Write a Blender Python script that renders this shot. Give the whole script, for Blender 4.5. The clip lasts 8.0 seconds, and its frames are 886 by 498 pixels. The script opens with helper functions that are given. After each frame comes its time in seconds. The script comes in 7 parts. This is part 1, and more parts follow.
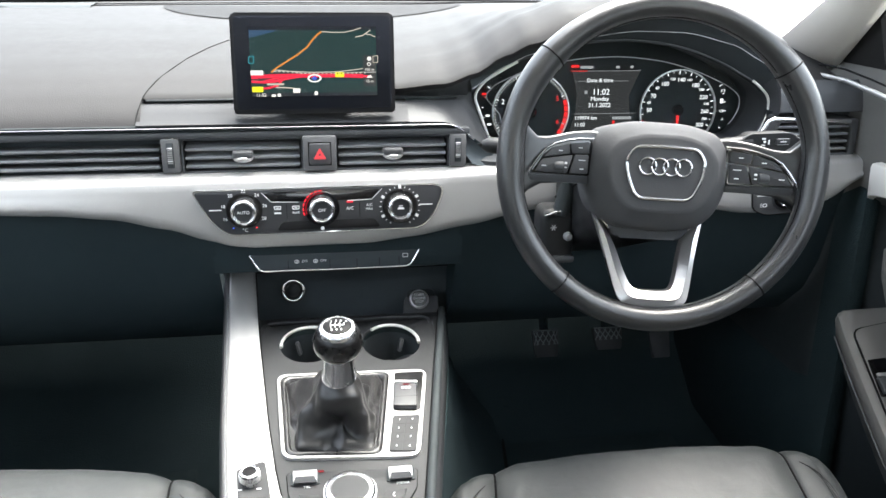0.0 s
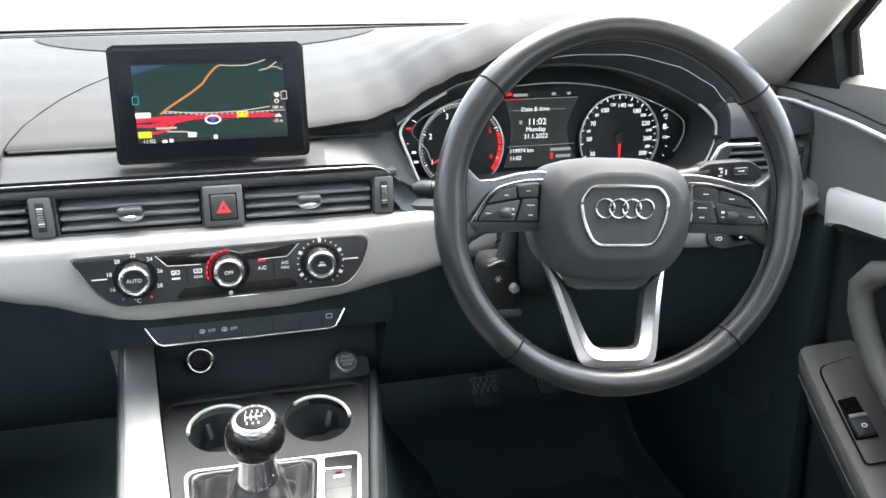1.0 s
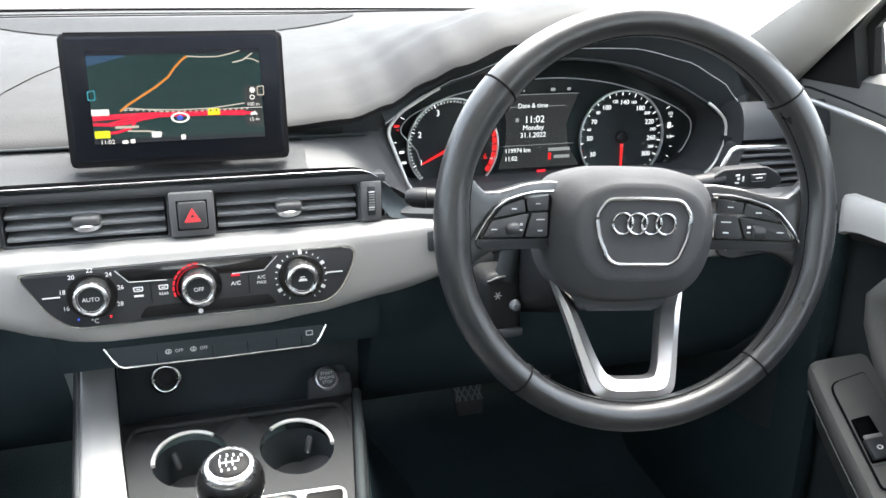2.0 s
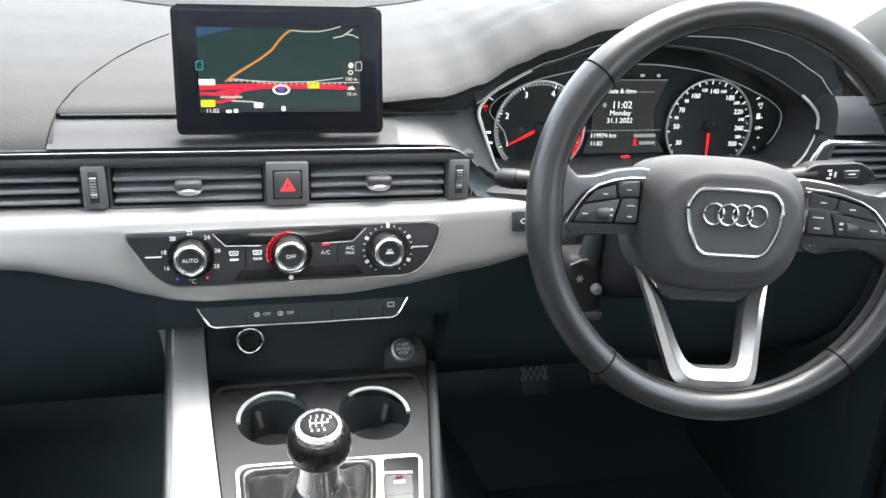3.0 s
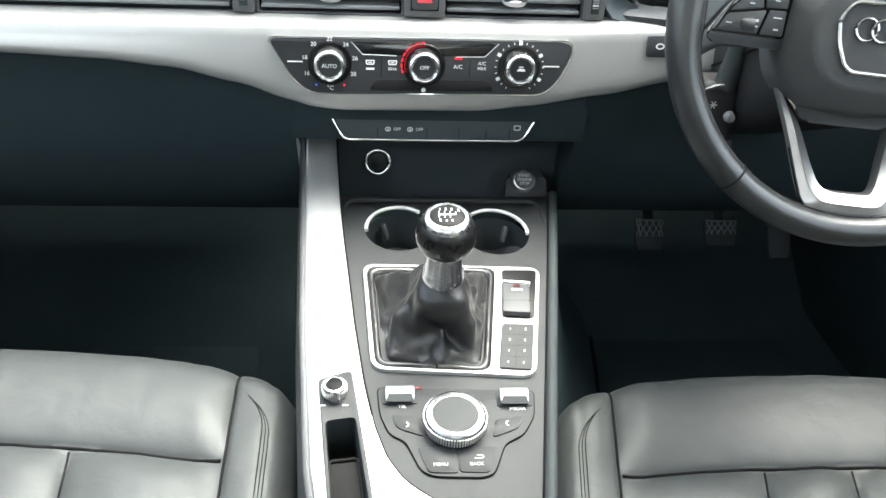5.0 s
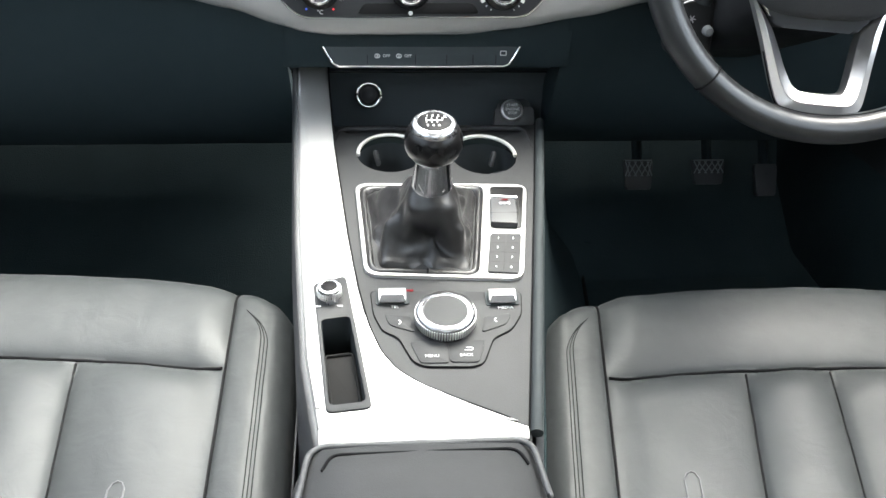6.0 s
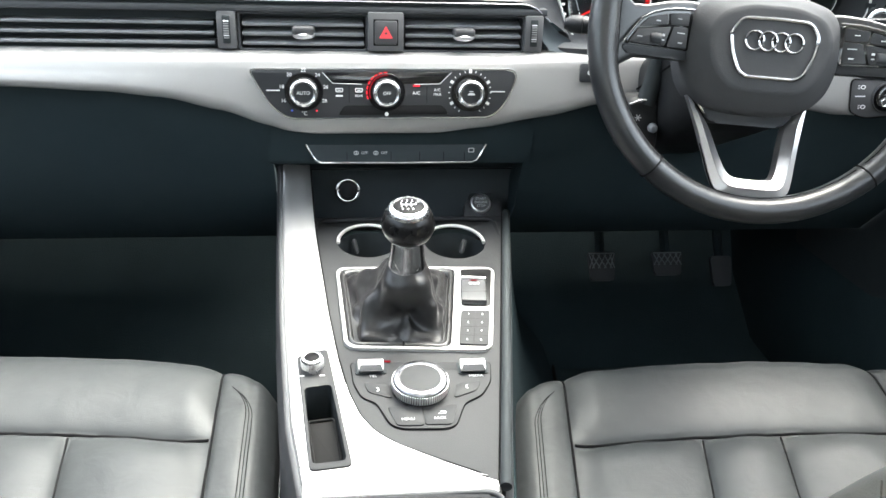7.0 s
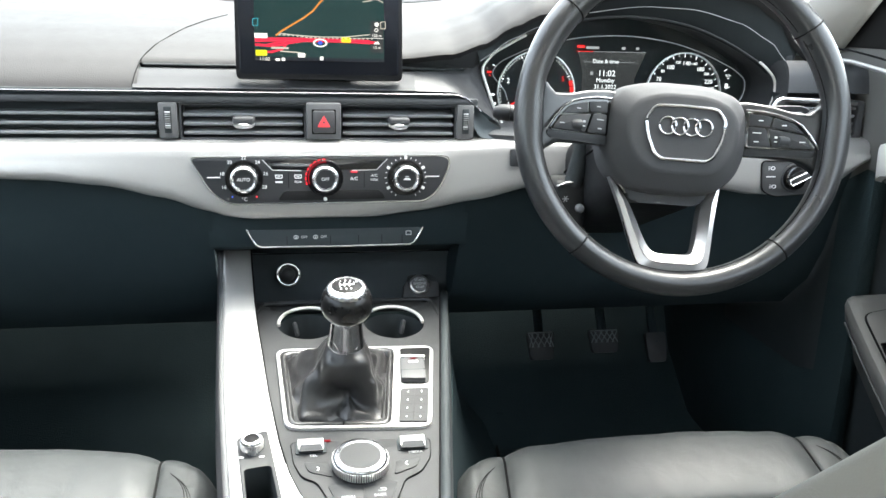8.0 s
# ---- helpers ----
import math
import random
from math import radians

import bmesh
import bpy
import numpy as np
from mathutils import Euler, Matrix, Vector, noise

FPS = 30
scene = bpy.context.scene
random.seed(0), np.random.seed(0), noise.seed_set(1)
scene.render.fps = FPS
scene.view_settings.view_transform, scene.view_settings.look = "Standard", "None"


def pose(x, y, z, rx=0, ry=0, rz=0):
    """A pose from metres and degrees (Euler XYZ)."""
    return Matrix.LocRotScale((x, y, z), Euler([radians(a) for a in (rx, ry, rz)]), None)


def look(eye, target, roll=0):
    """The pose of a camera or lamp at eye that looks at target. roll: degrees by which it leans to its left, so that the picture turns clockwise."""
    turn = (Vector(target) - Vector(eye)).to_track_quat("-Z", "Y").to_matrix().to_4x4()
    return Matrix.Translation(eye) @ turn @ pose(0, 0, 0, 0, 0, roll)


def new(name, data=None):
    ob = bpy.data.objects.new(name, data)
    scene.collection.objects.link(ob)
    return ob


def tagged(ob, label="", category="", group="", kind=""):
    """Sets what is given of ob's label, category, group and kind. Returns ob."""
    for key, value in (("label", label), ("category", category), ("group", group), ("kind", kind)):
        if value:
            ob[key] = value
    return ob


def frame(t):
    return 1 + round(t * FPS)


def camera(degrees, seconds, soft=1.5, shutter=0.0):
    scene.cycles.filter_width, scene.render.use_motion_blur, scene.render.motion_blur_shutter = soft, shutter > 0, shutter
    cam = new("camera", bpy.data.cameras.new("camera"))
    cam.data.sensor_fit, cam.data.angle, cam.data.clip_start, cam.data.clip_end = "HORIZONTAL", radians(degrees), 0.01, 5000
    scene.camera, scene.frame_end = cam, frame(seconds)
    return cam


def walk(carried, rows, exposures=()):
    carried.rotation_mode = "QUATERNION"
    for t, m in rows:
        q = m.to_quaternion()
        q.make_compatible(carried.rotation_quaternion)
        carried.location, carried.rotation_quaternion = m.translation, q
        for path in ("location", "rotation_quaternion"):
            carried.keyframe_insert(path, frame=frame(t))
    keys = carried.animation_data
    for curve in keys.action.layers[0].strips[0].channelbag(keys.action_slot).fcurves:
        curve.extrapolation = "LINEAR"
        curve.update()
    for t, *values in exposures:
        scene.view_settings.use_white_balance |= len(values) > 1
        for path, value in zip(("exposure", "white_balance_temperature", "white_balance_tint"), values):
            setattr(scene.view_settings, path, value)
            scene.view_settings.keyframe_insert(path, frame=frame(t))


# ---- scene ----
cam = camera(56.2, 8.0)
PATH = [
    (0, (0.005, -0.115, 0.945), (0.281, 1.753, 0.287), 0.6),
    (0.5, (0.009, -0.038, 0.938), (0.436, 1.808, 0.299), 1.8),
    (1, (0.012, 0.031, 0.941), (0.49, 1.875, 0.33), -0.4),
    (2.3, (0.001, 0.139, 0.949), (0.564, 1.936, 0.276), 1.0),
    (2.5, (-0.008, 0.133, 0.951), (0.535, 1.933, 0.268), 1.7),
    (3, (-0.025, 0.123, 0.951), (0.392, 1.948, 0.245), 2.2),
    (3.5, (-0.04, 0.104, 0.951), (0.201, 1.954, 0.232), 1.4),
    (4, (-0.051, 0.096, 0.934), (0.129, 1.938, 0.176), 1.8),
    (4.5, (-0.054, 0.086, 0.912), (0.107, 1.877, 0.037), 2.4),
    (5, (-0.048, 0.074, 0.887), (0.106, 1.824, -0.069), 2.6),
    (5.2, (-0.048, 0.069, 0.877), (0.105, 1.801, -0.111), 2.5),
    (6.3, (-0.04, -0.014, 0.833), (0.122, 1.715, -0.159), 1.3),
    (6.5, (-0.041, -0.03, 0.836), (0.132, 1.74, -0.078), 1.2),
    (7, (-0.047, -0.068, 0.839), (0.174, 1.772, 0.088), 1.7),
    (7.5, (-0.043, -0.091, 0.836), (0.245, 1.78, 0.193), 1.7),
    (8, (-0.042, -0.099, 0.839), (0.313, 1.791, 0.292), 1.7),
]
walk(cam, [(t, look(eye, target, roll)) for t, eye, target, roll in PATH],
     exposures=[(0.0, 3.83, 6500, 9), (1.0, 3.88, 6500, 9), (2.5, 3.88, 6500, 9), (3.5, 3.86, 6500, 8), (4.5, 3.99, 6500, 4), (5.2, 3.92, 6500, 4), (6.5, 3.82, 6500, 9), (7.3, 4.05, 6500, 6), (8.0, 4.10, 6500, 6)])

# ---- light and exposure ----
EXPO = 3.4
scene.view_settings.exposure = EXPO
world = bpy.data.worlds.new("world")
scene.world = world
world.use_nodes = True
wn, wl = world.node_tree.nodes, world.node_tree.links
wn.clear()
sky = wn.new("ShaderNodeTexSky")
sky.sky_type, sky.sun_disc = "NISHITA", False
sky.sun_elevation, sky.sun_rotation = radians(71), radians(50)
sky.dust_density, sky.air_density = 6.0, 1.0
grey = wn.new("ShaderNodeHueSaturation")
grey.inputs["Saturation"].default_value = 0.50
bg = wn.new("ShaderNodeBackground")
bg.inputs["Strength"].default_value = 0.15
wo = wn.new("ShaderNodeOutputWorld")
wl.new(sky.outputs[0], grey.inputs["Color"])
wl.new(grey.outputs[0], bg.inputs["Color"])
wl.new(bg.outputs[0], wo.inputs["Surface"])
sun = new("sun", bpy.data.lights.new("sun", "SUN"))
sun.data.energy, sun.data.angle, sun.data.color = 0.60, radians(55), (1.0, 0.99, 0.97)
sun.matrix_world = look((1.0, 0.85, 3.8), (0, 0, 0))

# ---- materials ----


def material(name, color, rough=0.5, metal=0.0, grain=0.0, grain_scale=800.0, mottle=0.06, mottle_scale=9.0, bump=0.15, coat=0.0, wear=0.0, spec=0.5, creases=0.0):
    """Principled paint with cloudy variation, a fine grain and wear in the gloss."""
    m = bpy.data.materials.new(name)
    m.use_nodes = True
    n, l = m.node_tree.nodes, m.node_tree.links
    p = n["Principled BSDF"]
    p.inputs["Metallic"].default_value = metal
    p.inputs["Coat Weight"].default_value = coat
    p.inputs["Specular IOR Level"].default_value = spec
    geo = n.new("ShaderNodeTexCoord")
    big = n.new("ShaderNodeTexNoise")
    big.inputs["Scale"].default_value, big.inputs["Detail"].default_value = mottle_scale, 6.0
    l.new(geo.outputs["Object"], big.inputs["Vector"])
    mix = n.new("ShaderNodeMix")
    mix.data_type = "RGBA"
    mix.inputs["A"].default_value = (*[max(0.0, c * (1 - 2 * mottle)) for c in color], 1)
    mix.inputs["B"].default_value = (*[min(1.0, c * (1 + 2 * mottle)) for c in color], 1)
    l.new(big.outputs["Fac"], mix.inputs["Factor"])
    l.new(mix.outputs["Result"], p.inputs["Base Color"])
    ramp = n.new("ShaderNodeMapRange")
    ramp.inputs["To Min"].default_value = max(0.02, rough - 0.06 - wear)
    ramp.inputs["To Max"].default_value = min(1.0, rough + 0.06 + wear)
    fine = n.new("ShaderNodeTexNoise")
    fine.inputs["Scale"].default_value, fine.inputs["Detail"].default_value = mottle_scale * 7, 4.0
    l.new(geo.outputs["Object"], fine.inputs["Vector"])
    l.new(fine.outputs["Fac"], ramp.inputs["Value"])
    l.new(ramp.outputs["Result"], p.inputs["Roughness"])
    if grain:
        cell = n.new("ShaderNodeTexVoronoi")
        cell.inputs["Scale"].default_value = grain_scale
        l.new(geo.outputs["Object"], cell.inputs["Vector"])
        b = n.new("ShaderNodeBump")
        b.inputs["Strength"].default_value, b.inputs["Distance"].default_value = bump, grain
        l.new(cell.outputs["Distance"], b.inputs["Height"])
        l.new(b.outputs["Normal"], p.inputs["Normal"])
        if creases:
            fold = n.new("ShaderNodeTexNoise")
            fold.inputs["Scale"].default_value, fold.inputs["Detail"].default_value = 26.0, 5.0
            fold.inputs["Distortion"].default_value = 0.6
            l.new(geo.outputs["Object"], fold.inputs["Vector"])
            c = n.new("ShaderNodeBump")
            c.inputs["Strength"].default_value, c.inputs["Distance"].default_value = 0.5, creases
            l.new(fold.outputs["Fac"], c.inputs["Height"])
            l.new(c.outputs["Normal"], b.inputs["Normal"])
    return m


def glowing(name, color, power=1.0):
    """A lit display colour."""
    m = bpy.data.materials.new(name)
    m.use_nodes = True
    p = m.node_tree.nodes["Principled BSDF"]
    k = power / 2 ** EXPO
    p.inputs["Base Color"].default_value = (0.0015, 0.0015, 0.0015, 1)
    p.inputs["Roughness"].default_value = 0.12
    p.inputs["Specular IOR Level"].default_value = 0.15
    p.inputs["Emission Color"].default_value = (*color, 1)
    p.inputs["Emission Strength"].default_value = k
    return m


def clear_glass(name, tint=(0.96, 0.98, 0.97)):
    m = bpy.data.materials.new(name)
    m.use_nodes = True
    n, l = m.node_tree.nodes, m.node_tree.links
    n.clear()
    o, mix, fr = n.new("ShaderNodeOutputMaterial"), n.new("ShaderNodeMixShader"), n.new("ShaderNodeLayerWeight")
    steep, part_ = n.new("ShaderNodeMath"), n.new("ShaderNodeMath")
    steep.operation, part_.operation = "POWER", "MULTIPLY_ADD"
    steep.inputs[1].default_value = 5.0
    part_.inputs[1].default_value, part_.inputs[2].default_value = 0.06, 0.012
    t, g = n.new("ShaderNodeBsdfTransparent"), n.new("ShaderNodeBsdfGlossy")
    t.inputs["Color"].default_value = (*tint, 1)
    g.inputs["Roughness"].default_value = 0.01
    fr.inputs["Blend"].default_value = 0.5
    l.new(fr.outputs["Facing"], steep.inputs[0])
    l.new(steep.outputs[0], part_.inputs[0])
    l.new(part_.outputs[0], mix.inputs["Fac"])
    l.new(t.outputs[0], mix.inputs[1])
    l.new(g.outputs[0], mix.inputs[2])
    l.new(mix.outputs[0], o.inputs["Surface"])
    return m


PAD = material("soft_dash_skin", (0.0225, 0.0222, 0.0224), 0.62, spec=0.11, grain=0.0006, grain_scale=700, mottle=0.05, bump=0.25)
LEDGE = material("ledge_skin", (0.040, 0.041, 0.043), 0.65, spec=0.08, grain=0.0006, grain_scale=700, bump=0.25)
GRILLE = material("speaker_grille", (0.013, 0.013, 0.0135), 0.75, spec=0.1, grain=0.001, grain_scale=420, bump=0.5)
DARK = material("black_plastic", (0.037, 0.039, 0.042), 0.52, spec=0.3, grain=0.0004, grain_scale=900, bump=0.2)
GREY = material("charcoal_plastic", (0.047, 0.048, 0.050), 0.52, spec=0.3, grain=0.0004, grain_scale=900, bump=0.25)
# The shadows' blue-green tint is put into the next three blacks.
BLACK = material("matt_black", (0.019, 0.0235, 0.0255), 0.75, spec=0.3)
STACK = material("recess_black", (0.042, 0.052, 0.058), 0.70, spec=0.3, grain=0.0004, grain_scale=900, bump=0.15)
KNEE = material("knee_panel_black", (0.017, 0.028, 0.033), 0.75, spec=0.2, grain=0.0006, grain_scale=700, bump=0.2)
GLOSS = material("gloss_black", (0.004, 0.004, 0.0045), 0.12, coat=0.4, wear=0.03)
SLAT = material("vent_plastic", (0.135, 0.139, 0.145), 0.42, mottle=0.05)
# The trim's silver, lighter: light on upward faces is put into the colour.
FLANK = material("satin_silver_lit", (0.42, 0.42, 0.415), 0.40, metal=0.55, grain=0.0002, grain_scale=1500, bump=0.08, mottle=0.03)
SILVER = material("satin_silver_trim", (0.315, 0.313, 0.307), 0.44, metal=0.60, grain=0.0002, grain_scale=1500, bump=0.08, mottle=0.03)
BADGE = material("badge_metal", (0.42, 0.42, 0.43), 0.24, metal=1.0, mottle=0.02)
SCREENGLASS = material("screen_glass", (0.006, 0.007, 0.010), 0.22, spec=0.2, mottle=0.02)
BLOCK = material("grey_block", (0.082, 0.083, 0.085), 0.52, spec=0.3, grain=0.0004, grain_scale=900, bump=0.2)
KEYSKIN = material("wheel_key_plastic", (0.032, 0.033, 0.035), 0.50, spec=0.2, grain=0.0004, grain_scale=900, bump=0.15)
COVER = material("airbag_cover_plastic", (0.056, 0.057, 0.059), 0.66, spec=0.09, grain=0.0005, grain_scale=800, bump=0.25, mottle=0.07)
STALK = material("stalk_black", (0.014, 0.0145, 0.0155), 0.50, spec=0.18, grain=0.0003, grain_scale=1200, bump=0.1)
PANELBLACK = material("panel_black", (0.020, 0.021, 0.023), 0.42, spec=0.25, grain=0.0003, grain_scale=1200, bump=0.1)
CHROME = material("chrome", (0.82, 0.82, 0.83), 0.14, metal=1.0, mottle=0.02)
KNURL = material("knurled_metal", (0.78, 0.78, 0.78), 0.38, metal=1.0, mottle=0.03)
LEATHER = material("black_leather", (0.0250, 0.0280, 0.0290), 0.54, spec=0.36, grain=0.0006, grain_scale=1100, bump=0.14, mottle=0.08, wear=0.02, creases=0.0022)
WHEEL = material("wheel_leather", (0.017, 0.018, 0.0192), 0.31, grain=0.0006, grain_scale=1000, bump=0.08, mottle=0.06, wear=0.02, spec=0.52, creases=0.001)
DECKSKIN = material("deck_plastic", (0.0275, 0.0283, 0.0293), 0.54, spec=0.16, grain=0.0004, grain_scale=900, bump=0.25)
BOOT = material("boot_leather", (0.0165, 0.0165, 0.0170), 0.34, spec=0.45, grain=0.0006, grain_scale=900, bump=0.2, wear=0.05)
THREAD = material("grey_thread", (0.085, 0.085, 0.09), 0.7)
THREADPALE = material("grey_print", (0.40, 0.40, 0.41), 0.6)
BALL = material("polished_black", (0.0060, 0.0060, 0.0062), 0.28, spec=0.30, wear=0.03)
KNOBCAP = material("knob_cap_black", (0.006, 0.006, 0.0065), 0.42, spec=0.05)
CREASE = material("dark_seam", (0.004, 0.004, 0.0045), 0.8, spec=0.1)
# Black carpet: teal and haze of the shadows are put into its colour.
CARPET = material("black_carpet", (0.020, 0.031, 0.034), 0.95, spec=0.08, grain=0.002, grain_scale=500, bump=0.35, mottle=0.12)
PILLAR = material("pillar_cloth", (0.47, 0.455, 0.42), 0.9, grain=0.0015, grain_scale=650, bump=0.4)
# Seat leather again: window light is put into this pale warm colour.
BACKSKIN = material("backrest_lit_leather", (0.100, 0.094, 0.079), 0.62, spec=0.3, grain=0.0006, grain_scale=1100, bump=0.15, mottle=0.10)
DOORSKIN = material("door_panel_skin", (0.100, 0.098, 0.094), 0.60, spec=0.2, grain=0.0006, grain_scale=700, bump=0.25, mottle=0.08)
CLOTH = material("pale_headliner", (0.68, 0.67, 0.65), 0.9, grain=0.0015, grain_scale=650, bump=0.4)
DOORTRIM = material("door_silver", (0.70, 0.69, 0.66), 0.45, metal=0.3, mottle=0.03)
NECKRING = material("polished_ring", (0.66, 0.66, 0.67), 0.26, metal=1.0, mottle=0.03)
# Chrome cup rims: the sky they mirror is put into this cream colour.
STRIP = material("rim_sky_tone", (0.80, 0.785, 0.74), 0.38, metal=0.4, mottle=0.02)
CAPTOP = material("cap_black", (0.006, 0.006, 0.0065), 0.45, spec=0.12)
NECK = material("dull_metal", (0.26, 0.26, 0.27), 0.20, metal=1.0, mottle=0.06)
ALU = material("brushed_steel", (0.34, 0.34, 0.34), 0.42, metal=1.0, mottle=0.08)
PEDALRIB = material("worn_pedal_steel", (0.18, 0.20, 0.21), 0.5, metal=0.3, mottle=0.10)
RUBBER = material("rubber", (0.013, 0.013, 0.013), 0.85, spec=0.1)
MARK = material("white_print", (0.66, 0.66, 0.66), 0.5)
REDP = material("red_print", (0.65, 0.05, 0.06), 0.4)
BUCKLE = material("red_plastic", (0.70, 0.05, 0.03), 0.35)
FORK = material("metal_spoke", (0.43, 0.43, 0.43), 0.33, metal=0.88, mottle=0.02, mottle_scale=3.0)
GLASS = clear_glass("clear_glass")
LENS = clear_glass("cluster_lens", (0.93, 0.94, 0.94))
ASPHALT = material("pale_concrete", (0.58, 0.58, 0.57), 0.9, grain=0.01, grain_scale=60, mottle=0.2, mottle_scale=0.8)
PAINT = material("grey_paint", (0.25, 0.26, 0.27), 0.3, metal=0.3, coat=0.5)
LEDDIM = glowing("dim_red_led", (0.8, 0.02, 0.04), 0.45)
LED = glowing("red_led", (1.0, 0.03, 0.05), 1.1)
W_ON = glowing("white_legend", (0.85, 0.88, 0.90), 1.35)
W_DIM = glowing("dim_legend", (0.75, 0.78, 0.80), 0.40)
R_ON = glowing("red_needle", (1.0, 0.03, 0.03), 0.9)
MAPBG = glowing("map_night", (0.012, 0.035, 0.034), 1.0)
MAPSKY = glowing("map_water", (0.03, 0.07, 0.13), 1.0)
MAPBAR = glowing("map_bar", (0.012, 0.014, 0.020), 1.0)
MAPRED = glowing("map_motorway", (0.80, 0.025, 0.06), 1.0)
MAPORANGE = glowing("map_road", (0.62, 0.22, 0.04), 1.0)
MAPPALE = glowing("map_lane", (0.55, 0.50, 0.42), 0.9)
MAPYELLOW = glowing("map_sign", (0.80, 0.75, 0.02), 1.0)
MAPWHITE = glowing("map_white", (0.9, 0.88, 0.82), 1.0)
MAPBLUE = glowing("map_marker", (0.05, 0.10, 0.55), 1.0)
DIALBG = glowing("display_grey", (0.035, 0.037, 0.038), 1.0)

# ---- mesh helpers ----
WORLD = {}


def thing(name, at, label, category, group="", kind=""):
    ob = new(name)
    ob.location = at
    ob.empty_display_size = 0.02
    WORLD[ob.name] = Matrix.Translation(at)
    return tagged(ob, label, category, group, kind)


def part(name, bm, mat, parent=None, label="", smooth=40):
    """Links a bmesh as one mesh object under a thing or a part."""
    me = bpy.data.meshes.new(name)
    bm.to_mesh(me)
    bm.free()
    me.materials.append(mat)
    if smooth:
        me.shade_smooth()
        me.set_sharp_from_angle(angle=radians(smooth))
    ob = new(name, me)
    if parent is not None:
        ob.parent = parent
        ob.matrix_parent_inverse = WORLD.get(parent.name, Matrix()).inverted()
    if label:
        ob["label"] = label
    return ob


def axes(origin, xdir, ydir):
    x, y = Vector(xdir).normalized(), Vector(ydir)
    y = (y - x * y.dot(x)).normalized()
    z = x.cross(y)
    m = Matrix((x, y, z)).transposed().to_4x4()
    m.translation = Vector(origin)
    return m


def facing(x, y, z, tilt=0.0):
    """A plane that faces the cabin's rear, leaning back by tilt degrees: local x right, y up, z out."""
    a = radians(tilt)
    return axes((x, y, z), (1, 0, 0), (0, math.sin(a), math.cos(a)))


def box(center, size, bevel=0.0, seg=2, m=None):
    bm = bmesh.new()
    bmesh.ops.create_cube(bm, size=1.0)
    bmesh.ops.scale(bm, vec=size, verts=bm.verts)
    if bevel:
        bmesh.ops.bevel(bm, geom=bm.edges[:], offset=bevel, segments=seg, affect="EDGES", profile=0.5)
    bmesh.ops.translate(bm, vec=center, verts=bm.verts)
    if m is not None:
        bmesh.ops.transform(bm, matrix=m, verts=bm.verts)
    return bm


def rounded(points, r, n=5):
    """The outline with its corners rounded; r may be a list."""
    out, k = [], len(points)
    for i, p in enumerate(points):
        a, b, c = Vector(points[i - 1]), Vector(p), Vector(points[(i + 1) % k])
        rr = r[i] if isinstance(r, (list, tuple)) else r
        u, v = (a - b), (c - b)
        d = min(rr, u.length * 0.48, v.length * 0.48)
        s, e = b + u.normalized() * d, b + v.normalized() * d
        for j in range(n + 1):
            t = j / n
            out.append((1 - t) ** 2 * s + 2 * t * (1 - t) * b + t * t * e)
    return [tuple(q) for q in out]


def ellipse(cx, cy, rx, ry, n=40, a0=0.0, a1=360.0):
    closed = abs(a1 - a0) >= 360
    k = n if closed else n - 1
    return [(cx + rx * math.cos(radians(a0 + (a1 - a0) * i / k)), cy + ry * math.sin(radians(a0 + (a1 - a0) * i / k))) for i in range(n)]


def plate(outline, thick, m, bevel=0.0, seg=2, up=0.0):
    """A plate with that outline in m's x and y, its face at height up, thick downwards, its upper edge bevelled."""
    bm = bmesh.new()
    lo = [bm.verts.new((x, y, up - thick)) for x, y in outline]
    hi = [bm.verts.new((x, y, up)) for x, y in outline]
    k = len(lo)
    area = sum(outline[i - 1][0] * outline[i][1] - outline[i][0] * outline[i - 1][1] for i in range(k))
    top = bm.faces.new(hi if area > 0 else hi[::-1])
    bm.faces.new(lo[::-1] if area > 0 else lo)
    for i in range(k):
        q = (lo[i - 1], lo[i], hi[i], hi[i - 1])
        bm.faces.new(q if area > 0 else q[::-1])
    if bevel:
        bmesh.ops.bevel(bm, geom=list(top.edges), offset=bevel, segments=seg, affect="EDGES", profile=0.5)
    bmesh.ops.transform(bm, matrix=m, verts=bm.verts)
    return bm


def ring(outer, inner, thick, m, bevel=0.0, up=0.0):
    """A flat frame between two outlines with the same number of points."""
    bm = bmesh.new()
    k = len(outer)
    v = [[bm.verts.new((x, y, z)) for x, y in o] for o, z in ((outer, up - thick), (outer, up), (inner, up), (inner, up - thick))]
    tops = []
    for i in range(k):
        for a in range(4):
            p, q = v[a], v[(a + 1) % 4]
            f = bm.faces.new((p[i - 1], p[i], q[i], q[i - 1]))
            if a == 1:
                tops.append(f)
    bmesh.ops.recalc_face_normals(bm, faces=bm.faces[:])
    if bevel:
        es = [e for e in bm.edges if len([f for f in e.link_faces if f in set(tops)]) == 1]
        bmesh.ops.bevel(bm, geom=es, offset=bevel, segments=2, affect="EDGES", profile=0.5)
    bmesh.ops.transform(bm, matrix=m, verts=bm.verts)
    return bm


